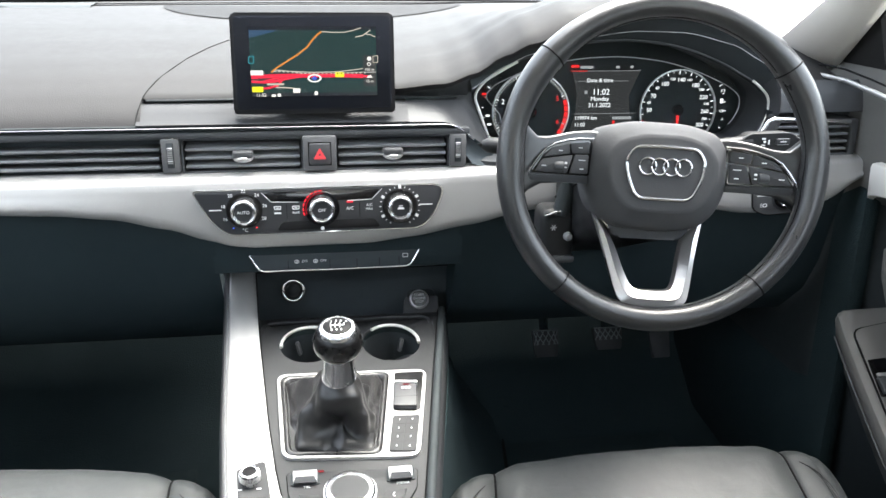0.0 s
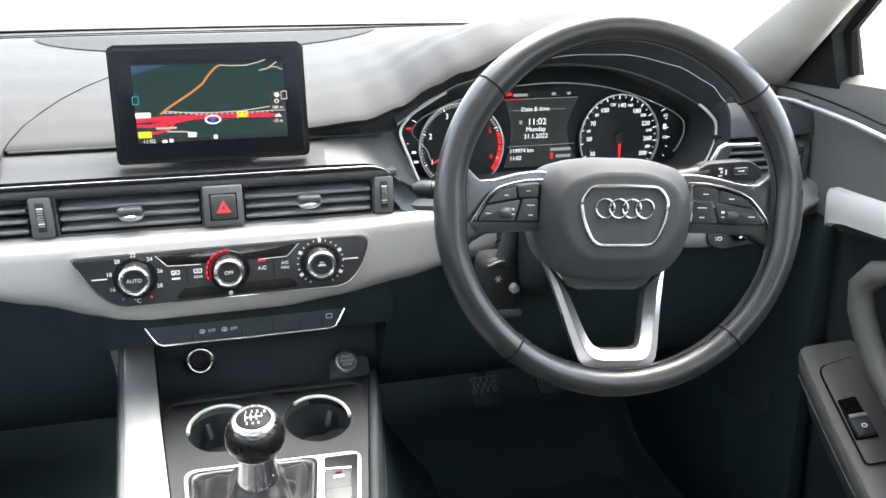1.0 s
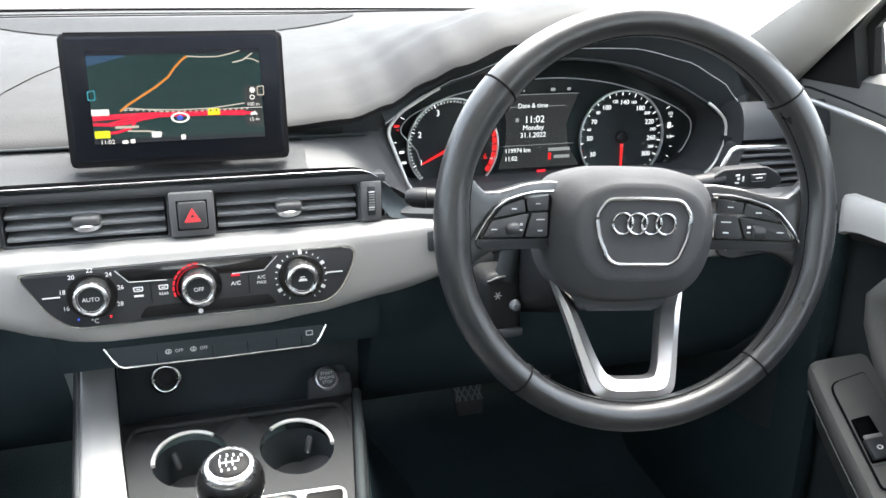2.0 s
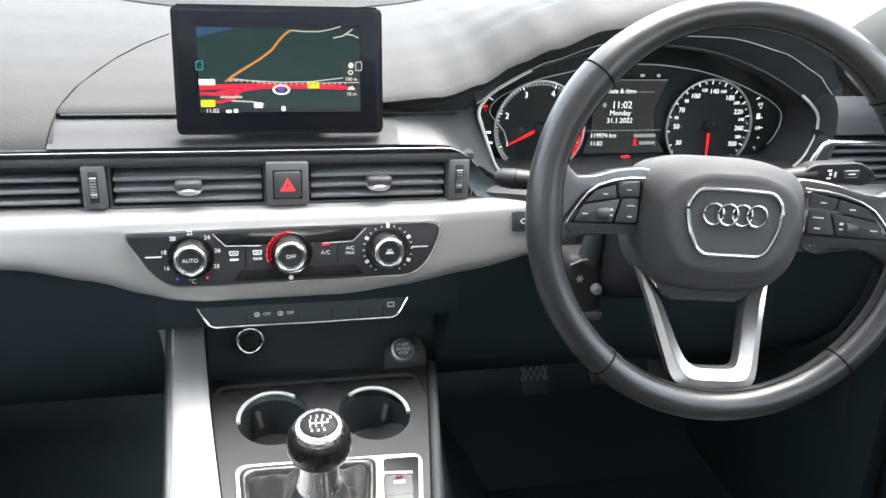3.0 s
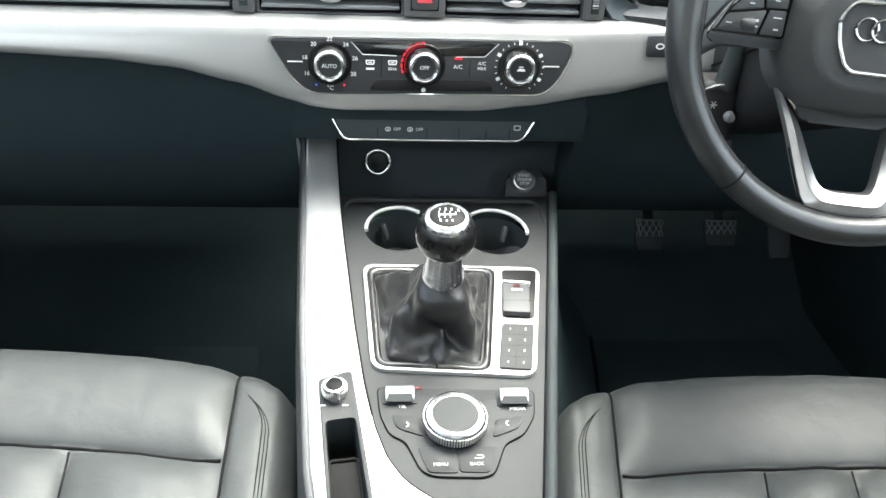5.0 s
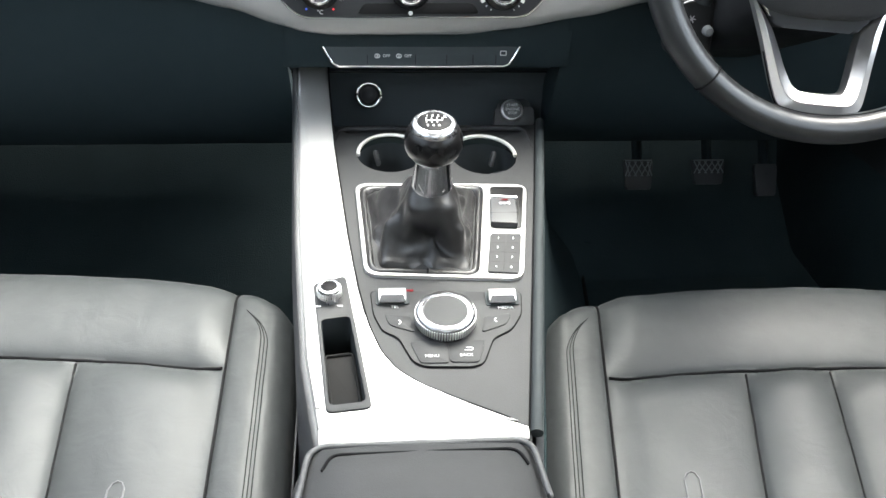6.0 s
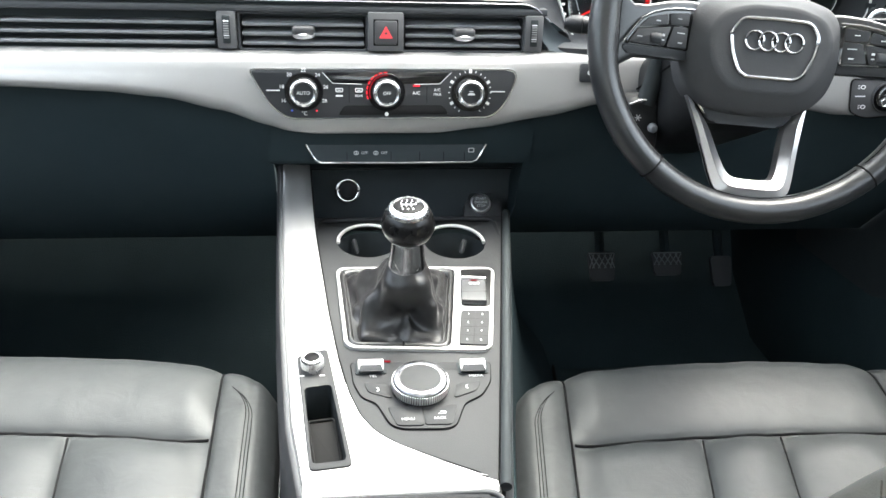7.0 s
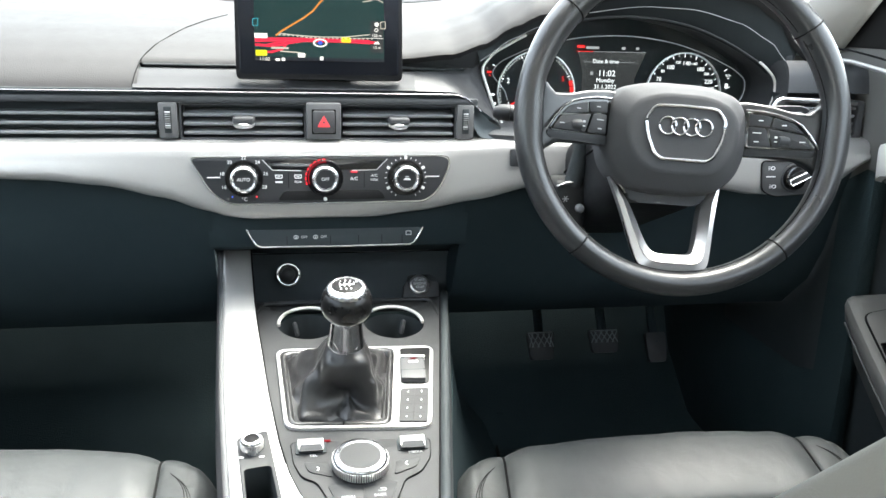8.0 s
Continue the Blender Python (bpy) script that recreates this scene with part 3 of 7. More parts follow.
def centre_stack():
    """Recessed panel under the trim with the switch strip, socket and start button."""
    d = thing("centre_stack", (0, 1.10, 0.44), "black recessed centre stack below the climate controls", "console panel")
    rows = []
    xs = steps(-0.152, 0.197, 18)
    part("upper_lip", sheet([[(x, 0.992, max(0.572, trim_low(x) + 0.001)), (x, 0.992, max(0.560, trim_low(x) - 0.012)), (x, 1.000, 0.552), (x, 1.004, 0.530), (x, 1.010, 0.525)] for x in xs], thick=0.006), KNEE, d)
    part("recess_roof", sheet([[(x, 1.012, 0.524), (x, 1.060, 0.512), (x, 1.098, 0.492)] for x in xs], thick=0.006), KNEE, d)
    part("back_panel", sheet([[(x, 1.100, 0.490), (x, 1.110, 0.478), (x, 1.114, 0.465), (x, 1.114, 0.430), (x, 1.11, 0.390)] for x in xs], thick=0.006), STACK, d)
    part("side_wall", plate([(1.008, 0.565), (1.008, 0.552), (1.034, 0.500), (1.064, 0.440), (1.122, 0.385), (1.14, 0.385), (1.14, 0.565)], 0.008, axes((0.2, 0, 0), (0, 1, 0), (0, 0, 1))), KNEE, d)
    part("panel_joint", tube([(x, 1.098, 0.4905) for x in xs], 0.0010), CREASE, d)
    s = thing("switch_strip", (0.015, 0.998, 0.53), "slim gloss black switch strip with a silver lower edge", "switch panel")
    M = facing(0.016, 0.998, 0.541, 6)
    part("body", plate(rounded([(-0.118, 0.013), (-0.105, -0.010), (0.105, -0.010), (0.118, 0.013)], 0.006), 0.01, M, 0.001), STACK, s)
    part("silver_edge", tube([M @ Vector(p) for p in [(-0.119, 0.013, 0.001), (-0.112, 0.000, 0.001), (-0.1065, -0.008, 0.001), (-0.100, -0.0108, 0.001), (0.0, -0.0115, 0.001), (0.100, -0.0108, 0.001), (0.1065, -0.008, 0.001), (0.112, 0.000, 0.001), (0.119, 0.013, 0.001)]], 0.0014), CHROME, s)
    for x, t in ((-0.050, "OFF"), (-0.024, "OFF")):
        writing("legend", t, 0.0050, M @ Matrix.Translation((x + 0.0070, 0.0015, 0.0008)), MARK, s)
        part("icon", ring(ellipse(x - 0.004, 0.0015, 0.0034, 0.0028, 16), ellipse(x - 0.004, 0.0015, 0.0024, 0.0018, 16), 0.0004, M, up=0.0009), MARK, s)
        part("icon_bar", plate([(x - 0.0052, 0.0), (x - 0.0028, 0.0004), (x - 0.0034, 0.0030), (x - 0.0040, 0.0030)], 0.0004, M, up=0.0009), MARK, s)
    part("icon", ring(rounded([(0.095, 0.002), (0.103, 0.002), (0.103, 0.008), (0.095, 0.008)], 0.001, 3), rounded([(0.096, 0.003), (0.102, 0.003), (0.102, 0.007), (0.096, 0.007)], 0.001, 3), 0.0004, M, up=0.0009), MARK, s)
    for x in (-0.066, -0.008, 0.030, 0.062, 0.090):
        part("gap", box((x, -0.003, 0.0006), (0.0006, 0.012, 0.0006), m=M), CREASE, s)
    k = thing("power_socket", (-0.050, 1.112, 0.452), "round twelve-volt socket with a chrome ring", "power socket")
    M = facing(-0.050, 1.107, 0.4555, 12)
    part("chrome_ring", tube([M @ Vector((0.0160 * math.cos(a), 0.0160 * math.sin(a), 0.001)) for a in [2 * math.pi * i / 40 for i in range(40)]], 0.0032, closed=True, n=10), CHROME, k)
    part("cap", lathe([(0.0, 0.0050), (0.005, 0.0044), (0.009, 0.0020), (0.0105, 0.0), (0.0160, -0.001), (0.0160, -0.004), (0.0, -0.004)], M), PANELBLACK, k)
    b = thing("start_button", (0.145, 1.082, 0.43), "round silver-rimmed engine start button on a grey plate", "button")
    M = facing(0.146, 1.077, 0.442, 38)
    part("plate", plate(rounded([(-0.028, -0.026), (0.028, -0.026), (0.028, 0.006), (-0.024, 0.006)], 0.004), 0.02, M, 0.002), GREY, b)
    part("housing", plate(rounded([(-0.022, 0.002), (0.026, 0.002), (0.022, 0.018), (-0.018, 0.018)], 0.006), 0.02, M, 0.002, up=-0.001), BLACK, b)
    part("rim", lathe([(0.0, 0.005), (0.0125, 0.005), (0.0145, 0.004), (0.0155, 0.002), (0.0155, -0.001), (0.0, -0.001)], M @ Matrix.Translation((-0.002, 0.001, 0))), KNURL, b)
    part("cap", lathe([(0.0, 0.0062), (0.0115, 0.0062), (0.0125, 0.005), (0.0, 0.004)], M @ Matrix.Translation((-0.002, 0.001, 0))), BLOCK, b)
    for t, y in (("START", 0.0065), ("ENGINE", 0.0010), ("STOP", -0.0045)):
        writing("legend", t, 0.0054, M @ Matrix.Translation((-0.002, y, 0.0066)), MARK, b)


centre_stack()


def climate_panel():
    c = thing("climate_panel", (0, 0.968, 0.60), "gloss black climate control panel with three silver-ringed knobs", "climate control")
    M = facing(0.0, 0.9560, 0.630, 4)
    out = rounded([(-0.166, 0.0275), (0.166, 0.0295), (0.150, -0.010), (0.132, -0.0285), (-0.122, -0.0305), (-0.142, -0.014)], [0.008, 0.018, 0.018, 0.02, 0.02, 0.012])
    part("panel", plate(out, 0.012, M, 0.0015), PANELBLACK, c)
    part("panel_rim", ring([(x * 1.012, y * 1.05) for x, y in out], out, 0.01, M, up=-0.0012), CHROME, c)
    inset = rounded([(-0.078, 0.0255), (0.078, 0.0265), (0.066, 0.0125), (-0.064, 0.0115)], 0.004)
    part("display", plate(inset, 0.004, M, 0.0004, up=0.0004), GLOSS, c)
    part("display_edge", tube([M @ Vector(p) for p in ((-0.078, 0.025, 0.0008), (-0.066, 0.012, 0.0008), (-0.03, 0.0110, 0.0008))], 0.0004), THREADPALE, c)
    part("display_edge", tube([M @ Vector(p) for p in ((0.034, 0.0112, 0.0008), (0.066, 0.0120, 0.0008), (0.080, 0.026, 0.0008))], 0.0004), THREADPALE, c)
    part("lower_display", plate(rounded([(-0.060, -0.0270), (0.078, -0.0255), (0.070, -0.0140), (-0.052, -0.0150)], 0.004), 0.004, M, 0.0004, up=0.0004), CAPTOP, c)
    for a, b in ((-0.146, -0.130), (0.130, 0.148)):
        part("dash_mark", box(((a + b) / 2, 0.003, 0.0006), (b - a, 0.0012, 0.0006), m=M), MARK, c)
    for kx, word in ((-0.101, "AUTO"), (0.0, "OFF"), (0.104, "")):
        K = M @ Matrix.Translation((kx, 0.0015, 0))
        base = part("knob", lathe([(0.0, 0.002), (0.0225, 0.002), (0.0235, 0.0), (0.0235, -0.003), (0.0, -0.003)], K, 48), GLOSS, c)
        grip = part("grip", lathe([(0.0124, 0.013), (0.0132, 0.0155), (0.0144, 0.0160), (0.0164, 0.0145), (0.0170, 0.004), (0.0174, 0.0), (0.0124, 0.0)], K, 64), NECKRING, base)
        part("face", lathe([(0.0, 0.0135), (0.0115, 0.0135), (0.0126, 0.0125), (0.0126, 0.002), (0.0, 0.002)], K), PANELBLACK, base)
        if word:
            writing("legend", word, 0.0058, K @ Matrix.Translation((0, 0, 0.0139)), MARK, base)
        else:
            part("icon", plate(rounded([(-0.005, -0.0015), (0.005, -0.0015), (0.0035, 0.001), (-0.0025, 0.0015)], 0.001, 3), 0.0004, K, up=0.0140), MARK, base)
            part("icon_bar", box((0.0, 0.0030, 0.0138), (0.005, 0.0008, 0.0006), m=K), MARK, base)
    K = M @ Matrix.Translation((-0.101, 0.0015, 0))
    for i, t in enumerate(("16", "18", "20", "22", "24", "26", "28")):
        a = radians(205 - 230 * i / 6)
        writing("number", t, 0.0062, K @ Matrix.Translation((0.0275 * math.cos(a), 0.0260 * math.sin(a), 0.0008)), MARK, c)
    writing("unit", "°C", 0.0066, K @ Matrix.Translation((0.0, -0.0265, 0.0008)), MARK, c)
    part("red_dot", lathe([(0.0, 0.0006), (0.0012, 0.0006), (0.0012, -0.001)], K @ Matrix.Translation((0.0150, -0.0230, 0.0006)), 10), LED, c)
    part("blue_dot", lathe([(0.0, 0.0006), (0.0012, 0.0006), (0.0012, -0.001)], K @ Matrix.Translation((-0.0150, -0.0230, 0.0006)), 10), MAPBLUE, c)
    # fan speed lights round the middle knob
    K = M @ Matrix.Translation((0.0, 0.0015, 0))
    for i in range(8):
        a0 = 200 - 14.5 * i
        o = ellipse(0, 0, 0.0252, 0.0252, 6, a0, a0 - 10) + ellipse(0, 0, 0.0236, 0.0236, 6, a0 - 10, a0)
        part("fan_light", plate(o, 0.0008, K, up=0.0028), LED, c)
        o = ellipse(0, 0, 0.0216, 0.0216, 6, a0, a0 - 13) + ellipse(0, 0, 0.0204, 0.0204, 6, a0 - 13, a0)
        part("fan_glow", plate(o, 0.0008, K, up=0.0028), LEDDIM, c)
    part("fan_icon", lathe([(0.0, 0.0006), (0.0026, 0.0006), (0.0026, -0.001)], K @ Matrix.Translation((0.0, -0.0270, 0.0006)), 6), MARK, c)
    # marks round the air distribution knob
    K = M @ Matrix.Translation((0.104, 0.0015, 0))
    for i in range(24):
        a = radians(90 + 15 * i)
        if abs(math.degrees(a) - 270) < 20:
            continue
        big = i % 4 == 0
        r = 0.0262
        part("tick", box((r, 0, 0.0006), (0.0042 if big else 0.0020, 0.0036 if big else 0.0009, 0.0005), m=K @ Matrix.Rotation(a, 4, "Z")), MARK, c)
    # key legends
    for x, t in ((-0.058, ""), (-0.034, "REAR")):
        part("key_icon", ring(rounded([(x - 0.0042, 0.0012), (x + 0.0042, 0.0012), (x + 0.0050, 0.0062), (x - 0.0050, 0.0062)], 0.0012, 3), rounded([(x - 0.0032, 0.0022), (x + 0.0032, 0.0022), (x + 0.0039, 0.0052), (x - 0.0039, 0.0052)], 0.001, 3), 0.0004, M, up=0.0008), MARK, c)
        part("key_icon_bar", box((x, 0.0036, 0.0006), (0.0040, 0.0010, 0.0005), m=M), MARK, c)
        if t:
            writing("legend", t, 0.0040, M @ Matrix.Translation((x, -0.0032, 0.0006)), MARK, c)
        else:
            part("legend_bar", box((x, -0.0032, 0.0006), (0.0088, 0.0020, 0.0005), m=M), MARK, c)
    writing("legend", "A/C", 0.0060, M @ Matrix.Translation((0.037, 0.0005, 0.0006)), MARK, c)
    part("key_light", box((0.037, 0.0095, 0.0006), (0.0085, 0.0020, 0.0008), m=M), LED, c)
    writing("legend", "A/C", 0.0052, M @ Matrix.Translation((0.063, 0.0045, 0.0006)), MARK, c)
    writing("legend", "MAX", 0.0046, M @ Matrix.Translation((0.063, -0.0010, 0.0006)), MARK, c)
    for x in (-0.046, 0.050):
        part("key_gap", box((x, -0.001, 0.0003), (0.0006, 0.020, 0.0004), m=M), CREASE, c)


climate_panel()


def infotainment():
    """Upright tablet display with a night map."""
    s = thing("infotainment_screen", (0, 1.02, 0.75), "black tablet-style display showing a night road map", "display")
    M = facing(-0.003, 0.9935, 0.8165, 9.5)
    part("housing", plate(rounded([(-0.1045, -0.0640), (0.1045, -0.0640), (0.1045, 0.0640), (-0.1045, 0.0640)], 0.006), 0.014, M, 0.003, 3), CAPTOP, s)
    part("stand", box((0, -0.025, -0.030), (0.10, 0.060, 0.034), 0.006, m=M), BLACK, s)
    part("glass", plate(rounded([(-0.1000, -0.0580), (0.1000, -0.0580), (0.1000, 0.0600), (-0.1000, 0.0600)], 0.006), 0.001, M, 0.0003, up=0.0008), SCREENGLASS, s)
    W, x0, x1, y0, y1 = s, -0.081, 0.081, -0.0415, 0.0465
    def flat(name, pts, mat, up, label=""):
        return part(name, plate(pts, 0.0002, M, up=up), mat, W, label, smooth=0)
    scr = flat("map", [(x0, y0 + 0.004), (x1, y0 + 0.004), (x1, y1), (x0, y1)], MAPBG, 0.0012, "dark green night map with red and orange roads")
    W = scr
    flat("water", [(x0, y1 - 0.0145), (x0 + 0.018, y1 - 0.010), (x0 + 0.034, y1 - 0.0060), (x0 + 0.036, y1 - 0.002), (x0, y1 - 0.002)], MAPSKY, 0.0014)
    flat("status_bar", [(x0, y1 - 0.0045), (x1, y1 - 0.0045), (x1, y1), (x0, y1)], MAPBAR, 0.0016)
    flat("footer", [(x0, y0), (x1, y0), (x1, y0 + 0.0045), (x0, y0 + 0.0045)], MAPBAR, 0.0016)
    def road(name, pts, w, mat, up):
        ob = part(name, tube([M @ Vector((x, y, up)) for x, y in pts], w, n=6, flat=0.12, up=tuple(M.to_3x3() @ Vector((0, 0, 1)))), mat, W)
        return ob
    road("orange_road", [(-0.055, -0.011), (-0.048, -0.0055), (-0.034, 0.003), (-0.020, 0.0115), (-0.008, 0.0205), (-0.001, 0.0295), (0.006, 0.0365), (0.011, 0.0400)], 0.0011, MAPORANGE, 0.0016)
    road("pale_road", [(0.011, 0.0400), (0.024, 0.039), (0.040, 0.039), (0.052, 0.0415), (0.062, 0.0445)], 0.0006, MAPPALE, 0.0016)
    road("pale_road", [(0.054, 0.033), (0.064, 0.035), (0.070, 0.039), (0.074, 0.042)], 0.0007, MAPPALE, 0.0016)
    road("pale_road", [(0.066, 0.037), (0.074, 0.036), (0.080, 0.033)], 0.0006, MAPPALE, 0.0016)
    road("pale_road", [(-0.052, -0.010), (-0.030, -0.010), (0.0, -0.0115), (0.030, -0.011), (0.060, -0.0075), (0.072, -0.0055)], 0.0006, MAPPALE, 0.0016)
    road("pale_road", [(-0.050, -0.008), (-0.035, -0.0095), (-0.015, -0.0125), (0.010, -0.0135), (0.040, -0.0125), (0.078, -0.0115)], 0.0006, MAPPALE, 0.0016)
    road("motorway", [(-0.0805, -0.0170), (-0.060, -0.0160), (-0.035, -0.0155), (0.0, -0.0155), (0.030, -0.0155), (0.060, -0.0165), (0.072, -0.0175)], 0.0025, MAPRED, 0.0018)
    road("motorway", [(-0.0805, -0.0225), (-0.064, -0.0235), (-0.050, -0.0225), (-0.036, -0.0190), (-0.020, -0.0165), (0.0, -0.0158)], 0.0016, MAPRED, 0.0018)
    road("motorway", [(-0.066, -0.0225), (-0.050, -0.0190), (-0.034, -0.0160)], 0.0012, MAPRED, 0.0018)
    road("motorway", [(-0.078, -0.0320), (-0.060, -0.0310), (-0.047, -0.0275), (-0.042, -0.0215)], 0.0014, MAPRED, 0.0018)
    road("pale_road", [(-0.050, -0.0300), (-0.030, -0.0310), (-0.018, -0.0335)], 0.0008, MAPPALE, 0.0018)
    for k in range(44):
        x = -0.050 + 0.118 * k / 43
        y = linear([(-0.050, -0.0095), (-0.015, -0.0128), (0.020, -0.0132), (0.068, -0.0128)], x)
        flat("rail_dash", [(x - 0.0006, y - 0.0009), (x + 0.0006, y - 0.0009), (x + 0.0006, y + 0.0009), (x - 0.0006, y + 0.0009)], MAPBAR if k % 2 else MAPPALE, 0.0026)
    def tag(name, x, y, w, h, mat, up=0.0022):
        return flat(name, rounded([(x - w, y - h), (x + w, y - h), (x + w, y + h), (x - w, y + h)], 0.0010, 3), mat, up)
    tag("road_sign", 0.0325, -0.0145, 0.0060, 0.0032, MAPYELLOW)
    tag("road_sign", -0.073, -0.0325, 0.0070, 0.0035, MAPYELLOW)
    tag("road_sign", -0.073, -0.0115, 0.0080, 0.0030, MAPWHITE)
    tag("road_sign", -0.0235, -0.0345, 0.0045, 0.0028, MAPWHITE)
    part("position_ring", ring(ellipse(0.0, -0.0190, 0.0090, 0.0052, 24), ellipse(0.0, -0.0190, 0.0066, 0.0036, 24), 0.0003, M, up=0.0024), MAPWHITE, scr)
    part("position_mark", plate(ellipse(0.0, -0.0190, 0.0030, 0.0026, 16), 0.0003, M, up=0.0024), MAPBLUE, scr)
    tag("place_name", -0.050, -0.0262, 0.0110, 0.0012, MAPPALE)
    side = tag("info_column", 0.0715, -0.010, 0.0085, 0.0200, DIALBG, 0.0020)
    flat("info_icon", [(0.0715 + r * math.cos(a), 0.0055 + r * math.sin(a)) for i in range(16) for a, r in [(math.pi * i / 8, 0.0034 if i % 2 else 0.0022)]], MAPWHITE, 0.0024)
    part("info_icon", ring(ellipse(0.0710, -0.0015, 0.0026, 0.0024, 16), ellipse(0.0710, -0.0015, 0.0016, 0.0015, 16), 0.0003, M, up=0.0024), MAPWHITE, scr)
    flat("info_icon", [(0.0675, -0.0190), (0.0755, -0.0190), (0.0740, -0.0170), (0.0725, -0.0150), (0.0710, -0.0165), (0.0695, -0.0160)], MAPWHITE, 0.0024)
    writing("info_text", "100 m", 0.0050, M @ Matrix.Translation((0.0715, -0.0085, 0.0024)), MAPWHITE, scr, 0.0001)
    writing("info_text", "15 m", 0.0050, M @ Matrix.Translation((0.0715, -0.0235, 0.0024)), MAPWHITE, scr, 0.0001)
    part("info_rule", box((0.0715, -0.0118, 0.0023), (0.017, 0.0005, 0.0002), m=M), MAPWHITE, scr)
    writing("clock", "11:02", 0.0060, M @ Matrix.Translation((-0.069, -0.0400, 0.0020)), MAPWHITE, scr, 0.0001)
    tag("signal_icon", -0.0530, -0.0405, 0.0028, 0.0016, MAPWHITE)
    tag("signal_icon", -0.0460, -0.0400, 0.0022, 0.0020, MAPWHITE)
    tag("compass_icon", 0.0015, -0.0380, 0.0022, 0.0024, MAPWHITE)
    for x in (-0.0795, 0.0795):
        part("side_tab", ring(rounded([(x - 0.0035, 0.000), (x + 0.0035, 0.000), (x + 0.0035, 0.010), (x - 0.0035, 0.009)], 0.001, 3), rounded([(x - 0.0026, 0.001), (x + 0.0026, 0.001), (x + 0.0026, 0.009), (x - 0.0026, 0.008)], 0.001, 3), 0.0003, M, up=0.0022), glowing("tab_teal", (0.05, 0.35, 0.42), 0.9) if x < 0 else MAPPALE, scr)


infotainment()


def instrument_cluster():
    k = thing("instrument_cluster", (0.44, 1.09, 0.70), "black instrument cluster with two round dials and a centre display", "instrument cluster")
    out = rounded([(0.214, 0.768), (0.229, 0.788), (0.278, 0.816), (0.360, 0.838), (0.440, 0.8435), (0.520, 0.831), (0.580, 0.808), (0.632, 0.780), (0.653, 0.760), (0.655, 0.735), (0.643, 0.705), (0.626, 0.690), (0.250, 0.690), (0.238, 0.705)], [0.01, 0.01, 0.02, 0.03, 0.04, 0.03, 0.02, 0.02, 0.01, 0.012, 0.012, 0.01, 0.01, 0.008], 5)
    # deep black surround between the hood's lip and the face
    def at(y, s, dz=0.0):
        return [(0.4375 + (x - 0.4375) * s, y, 0.765 + (z - 0.765) * s + dz) for x, z in out]
    part("surround", sheet([at(1.030, 1.0), at(1.060, 0.985), at(1.100, 0.965)], closed=True), DARK, k)
    part("backing", plate([((x - 0.4375) * 0.985, (z - 0.765) * 0.985) for x, z in out], 0.01, facing(0.4375, 1.102, 0.765, 3), up=0.0), BLACK, k)
    frame_pts = at(1.028, 1.0)
    # One chrome frame: dark colour on top and pale sides stand for its reflections.
    part("frame", tube(frame_pts, 0.0016, closed=True), DARK, k)
    for sg in (-1, 1):
        side = [p for p in frame_pts if p[2] < (0.815 if sg < 0 else 0.786) and (p[0] - 0.4375) * sg > 0.13]
        side.sort(key=lambda p: -p[2])
        part("lit_chrome_edge", tube([(x, y - 0.0045, z) for x, y, z in side], 0.0019), DOORTRIM, k)
    lip = []
    rows = []
    arch = [(x, z) for x, z in out if z > 0.766]
    xs = steps(0.205, 0.672, 44)
    ups = [linear(sorted(arch), x) for x in xs]
    for x, zo in zip(xs, ups):
        yf = curve_at([(0.20, 1.007), (0.30, 0.990), (0.45, 0.987), (0.58, 0.992), (0.672, 1.004)], x)
        zl = dash_top(x, yf) - 0.004
        xo = 0.4375 + (x - 0.4375) * 0.962
        zo = linear(sorted(arch), xo)
        rows.append([(x, yf + 0.001, zl - 0.001), (x, yf + 0.006, zl - 0.006), (x * 0.5 + xo * 0.5, 1.010, (zl - 0.008) * 0.55 + zo * 0.45), (xo, 1.028, zo + 0.003), (xo, 1.034, zo - 0.003)])
    part("hood_lining", sheet(rows, thick=0.003), BLACK, k, "matt black lining under the instrument hood")
    part("hood_rib", tube([(p[2][0], p[2][1] - 0.001, p[2][2] - 0.002) for p in rows], 0.0005), THREADPALE, k)
    last = next(i for i, p in enumerate(out) if p[0] > 0.5 and p[1] < 0.70)
    inner_line = [(0.243, 0.712), (0.238, 0.730)] + out[:last]
    part("inner_rib", tube([(0.4375 + (x - 0.4375) * 0.89, 1.066, 0.745 + (z - 0.745) * 0.72) for x, z in inner_line], 0.0007), THREADPALE, k)
    # cheeks below the hood beside the frame
    def patch(name, a, b, mat, bulge):
        rows = []
        for p, q in zip(a, b):
            p, q = Vector(p), Vector(q)
            rows.append([p.lerp(q, t) + Vector((0, -bulge * math.sin(math.pi * t), 0)) for t in steps(0, 1, 7)])
        part(name, sheet(rows), mat, k, smooth=80)
    def lip_point(x, dy=0.010, dz=0.007):
        y = curve_at([(0.08, 1.022), (0.20, 1.005), (0.30, 0.988)], x)
        return (x, y + dy, dash_top(x, y) - dz)
    def along(path, t):
        p = [Vector(q) for q in path]
        run = [0.0]
        for a, b in zip(p, p[1:]):
            run.append(run[-1] + (b - a).length)
        return Vector([float(np.interp(t * run[-1], run, [q[c] for q in p])) for c in range(3)])
    top_edge = [(0.118, 1.022, 0.7625), (0.165, 1.024, 0.7645), (0.195, 1.028, 0.768), (0.2135, 1.030, 0.772)]
    low_edge = [(0.118, 0.984, 0.7402), (0.165, 0.983, 0.7395), (0.178, 0.983, 0.7370), (0.190, 0.984, 0.7305), (0.208, 0.987, 0.7160), (0.236, 0.990, 0.6970), (0.243, 1.030, 0.6955)]
    rows = []
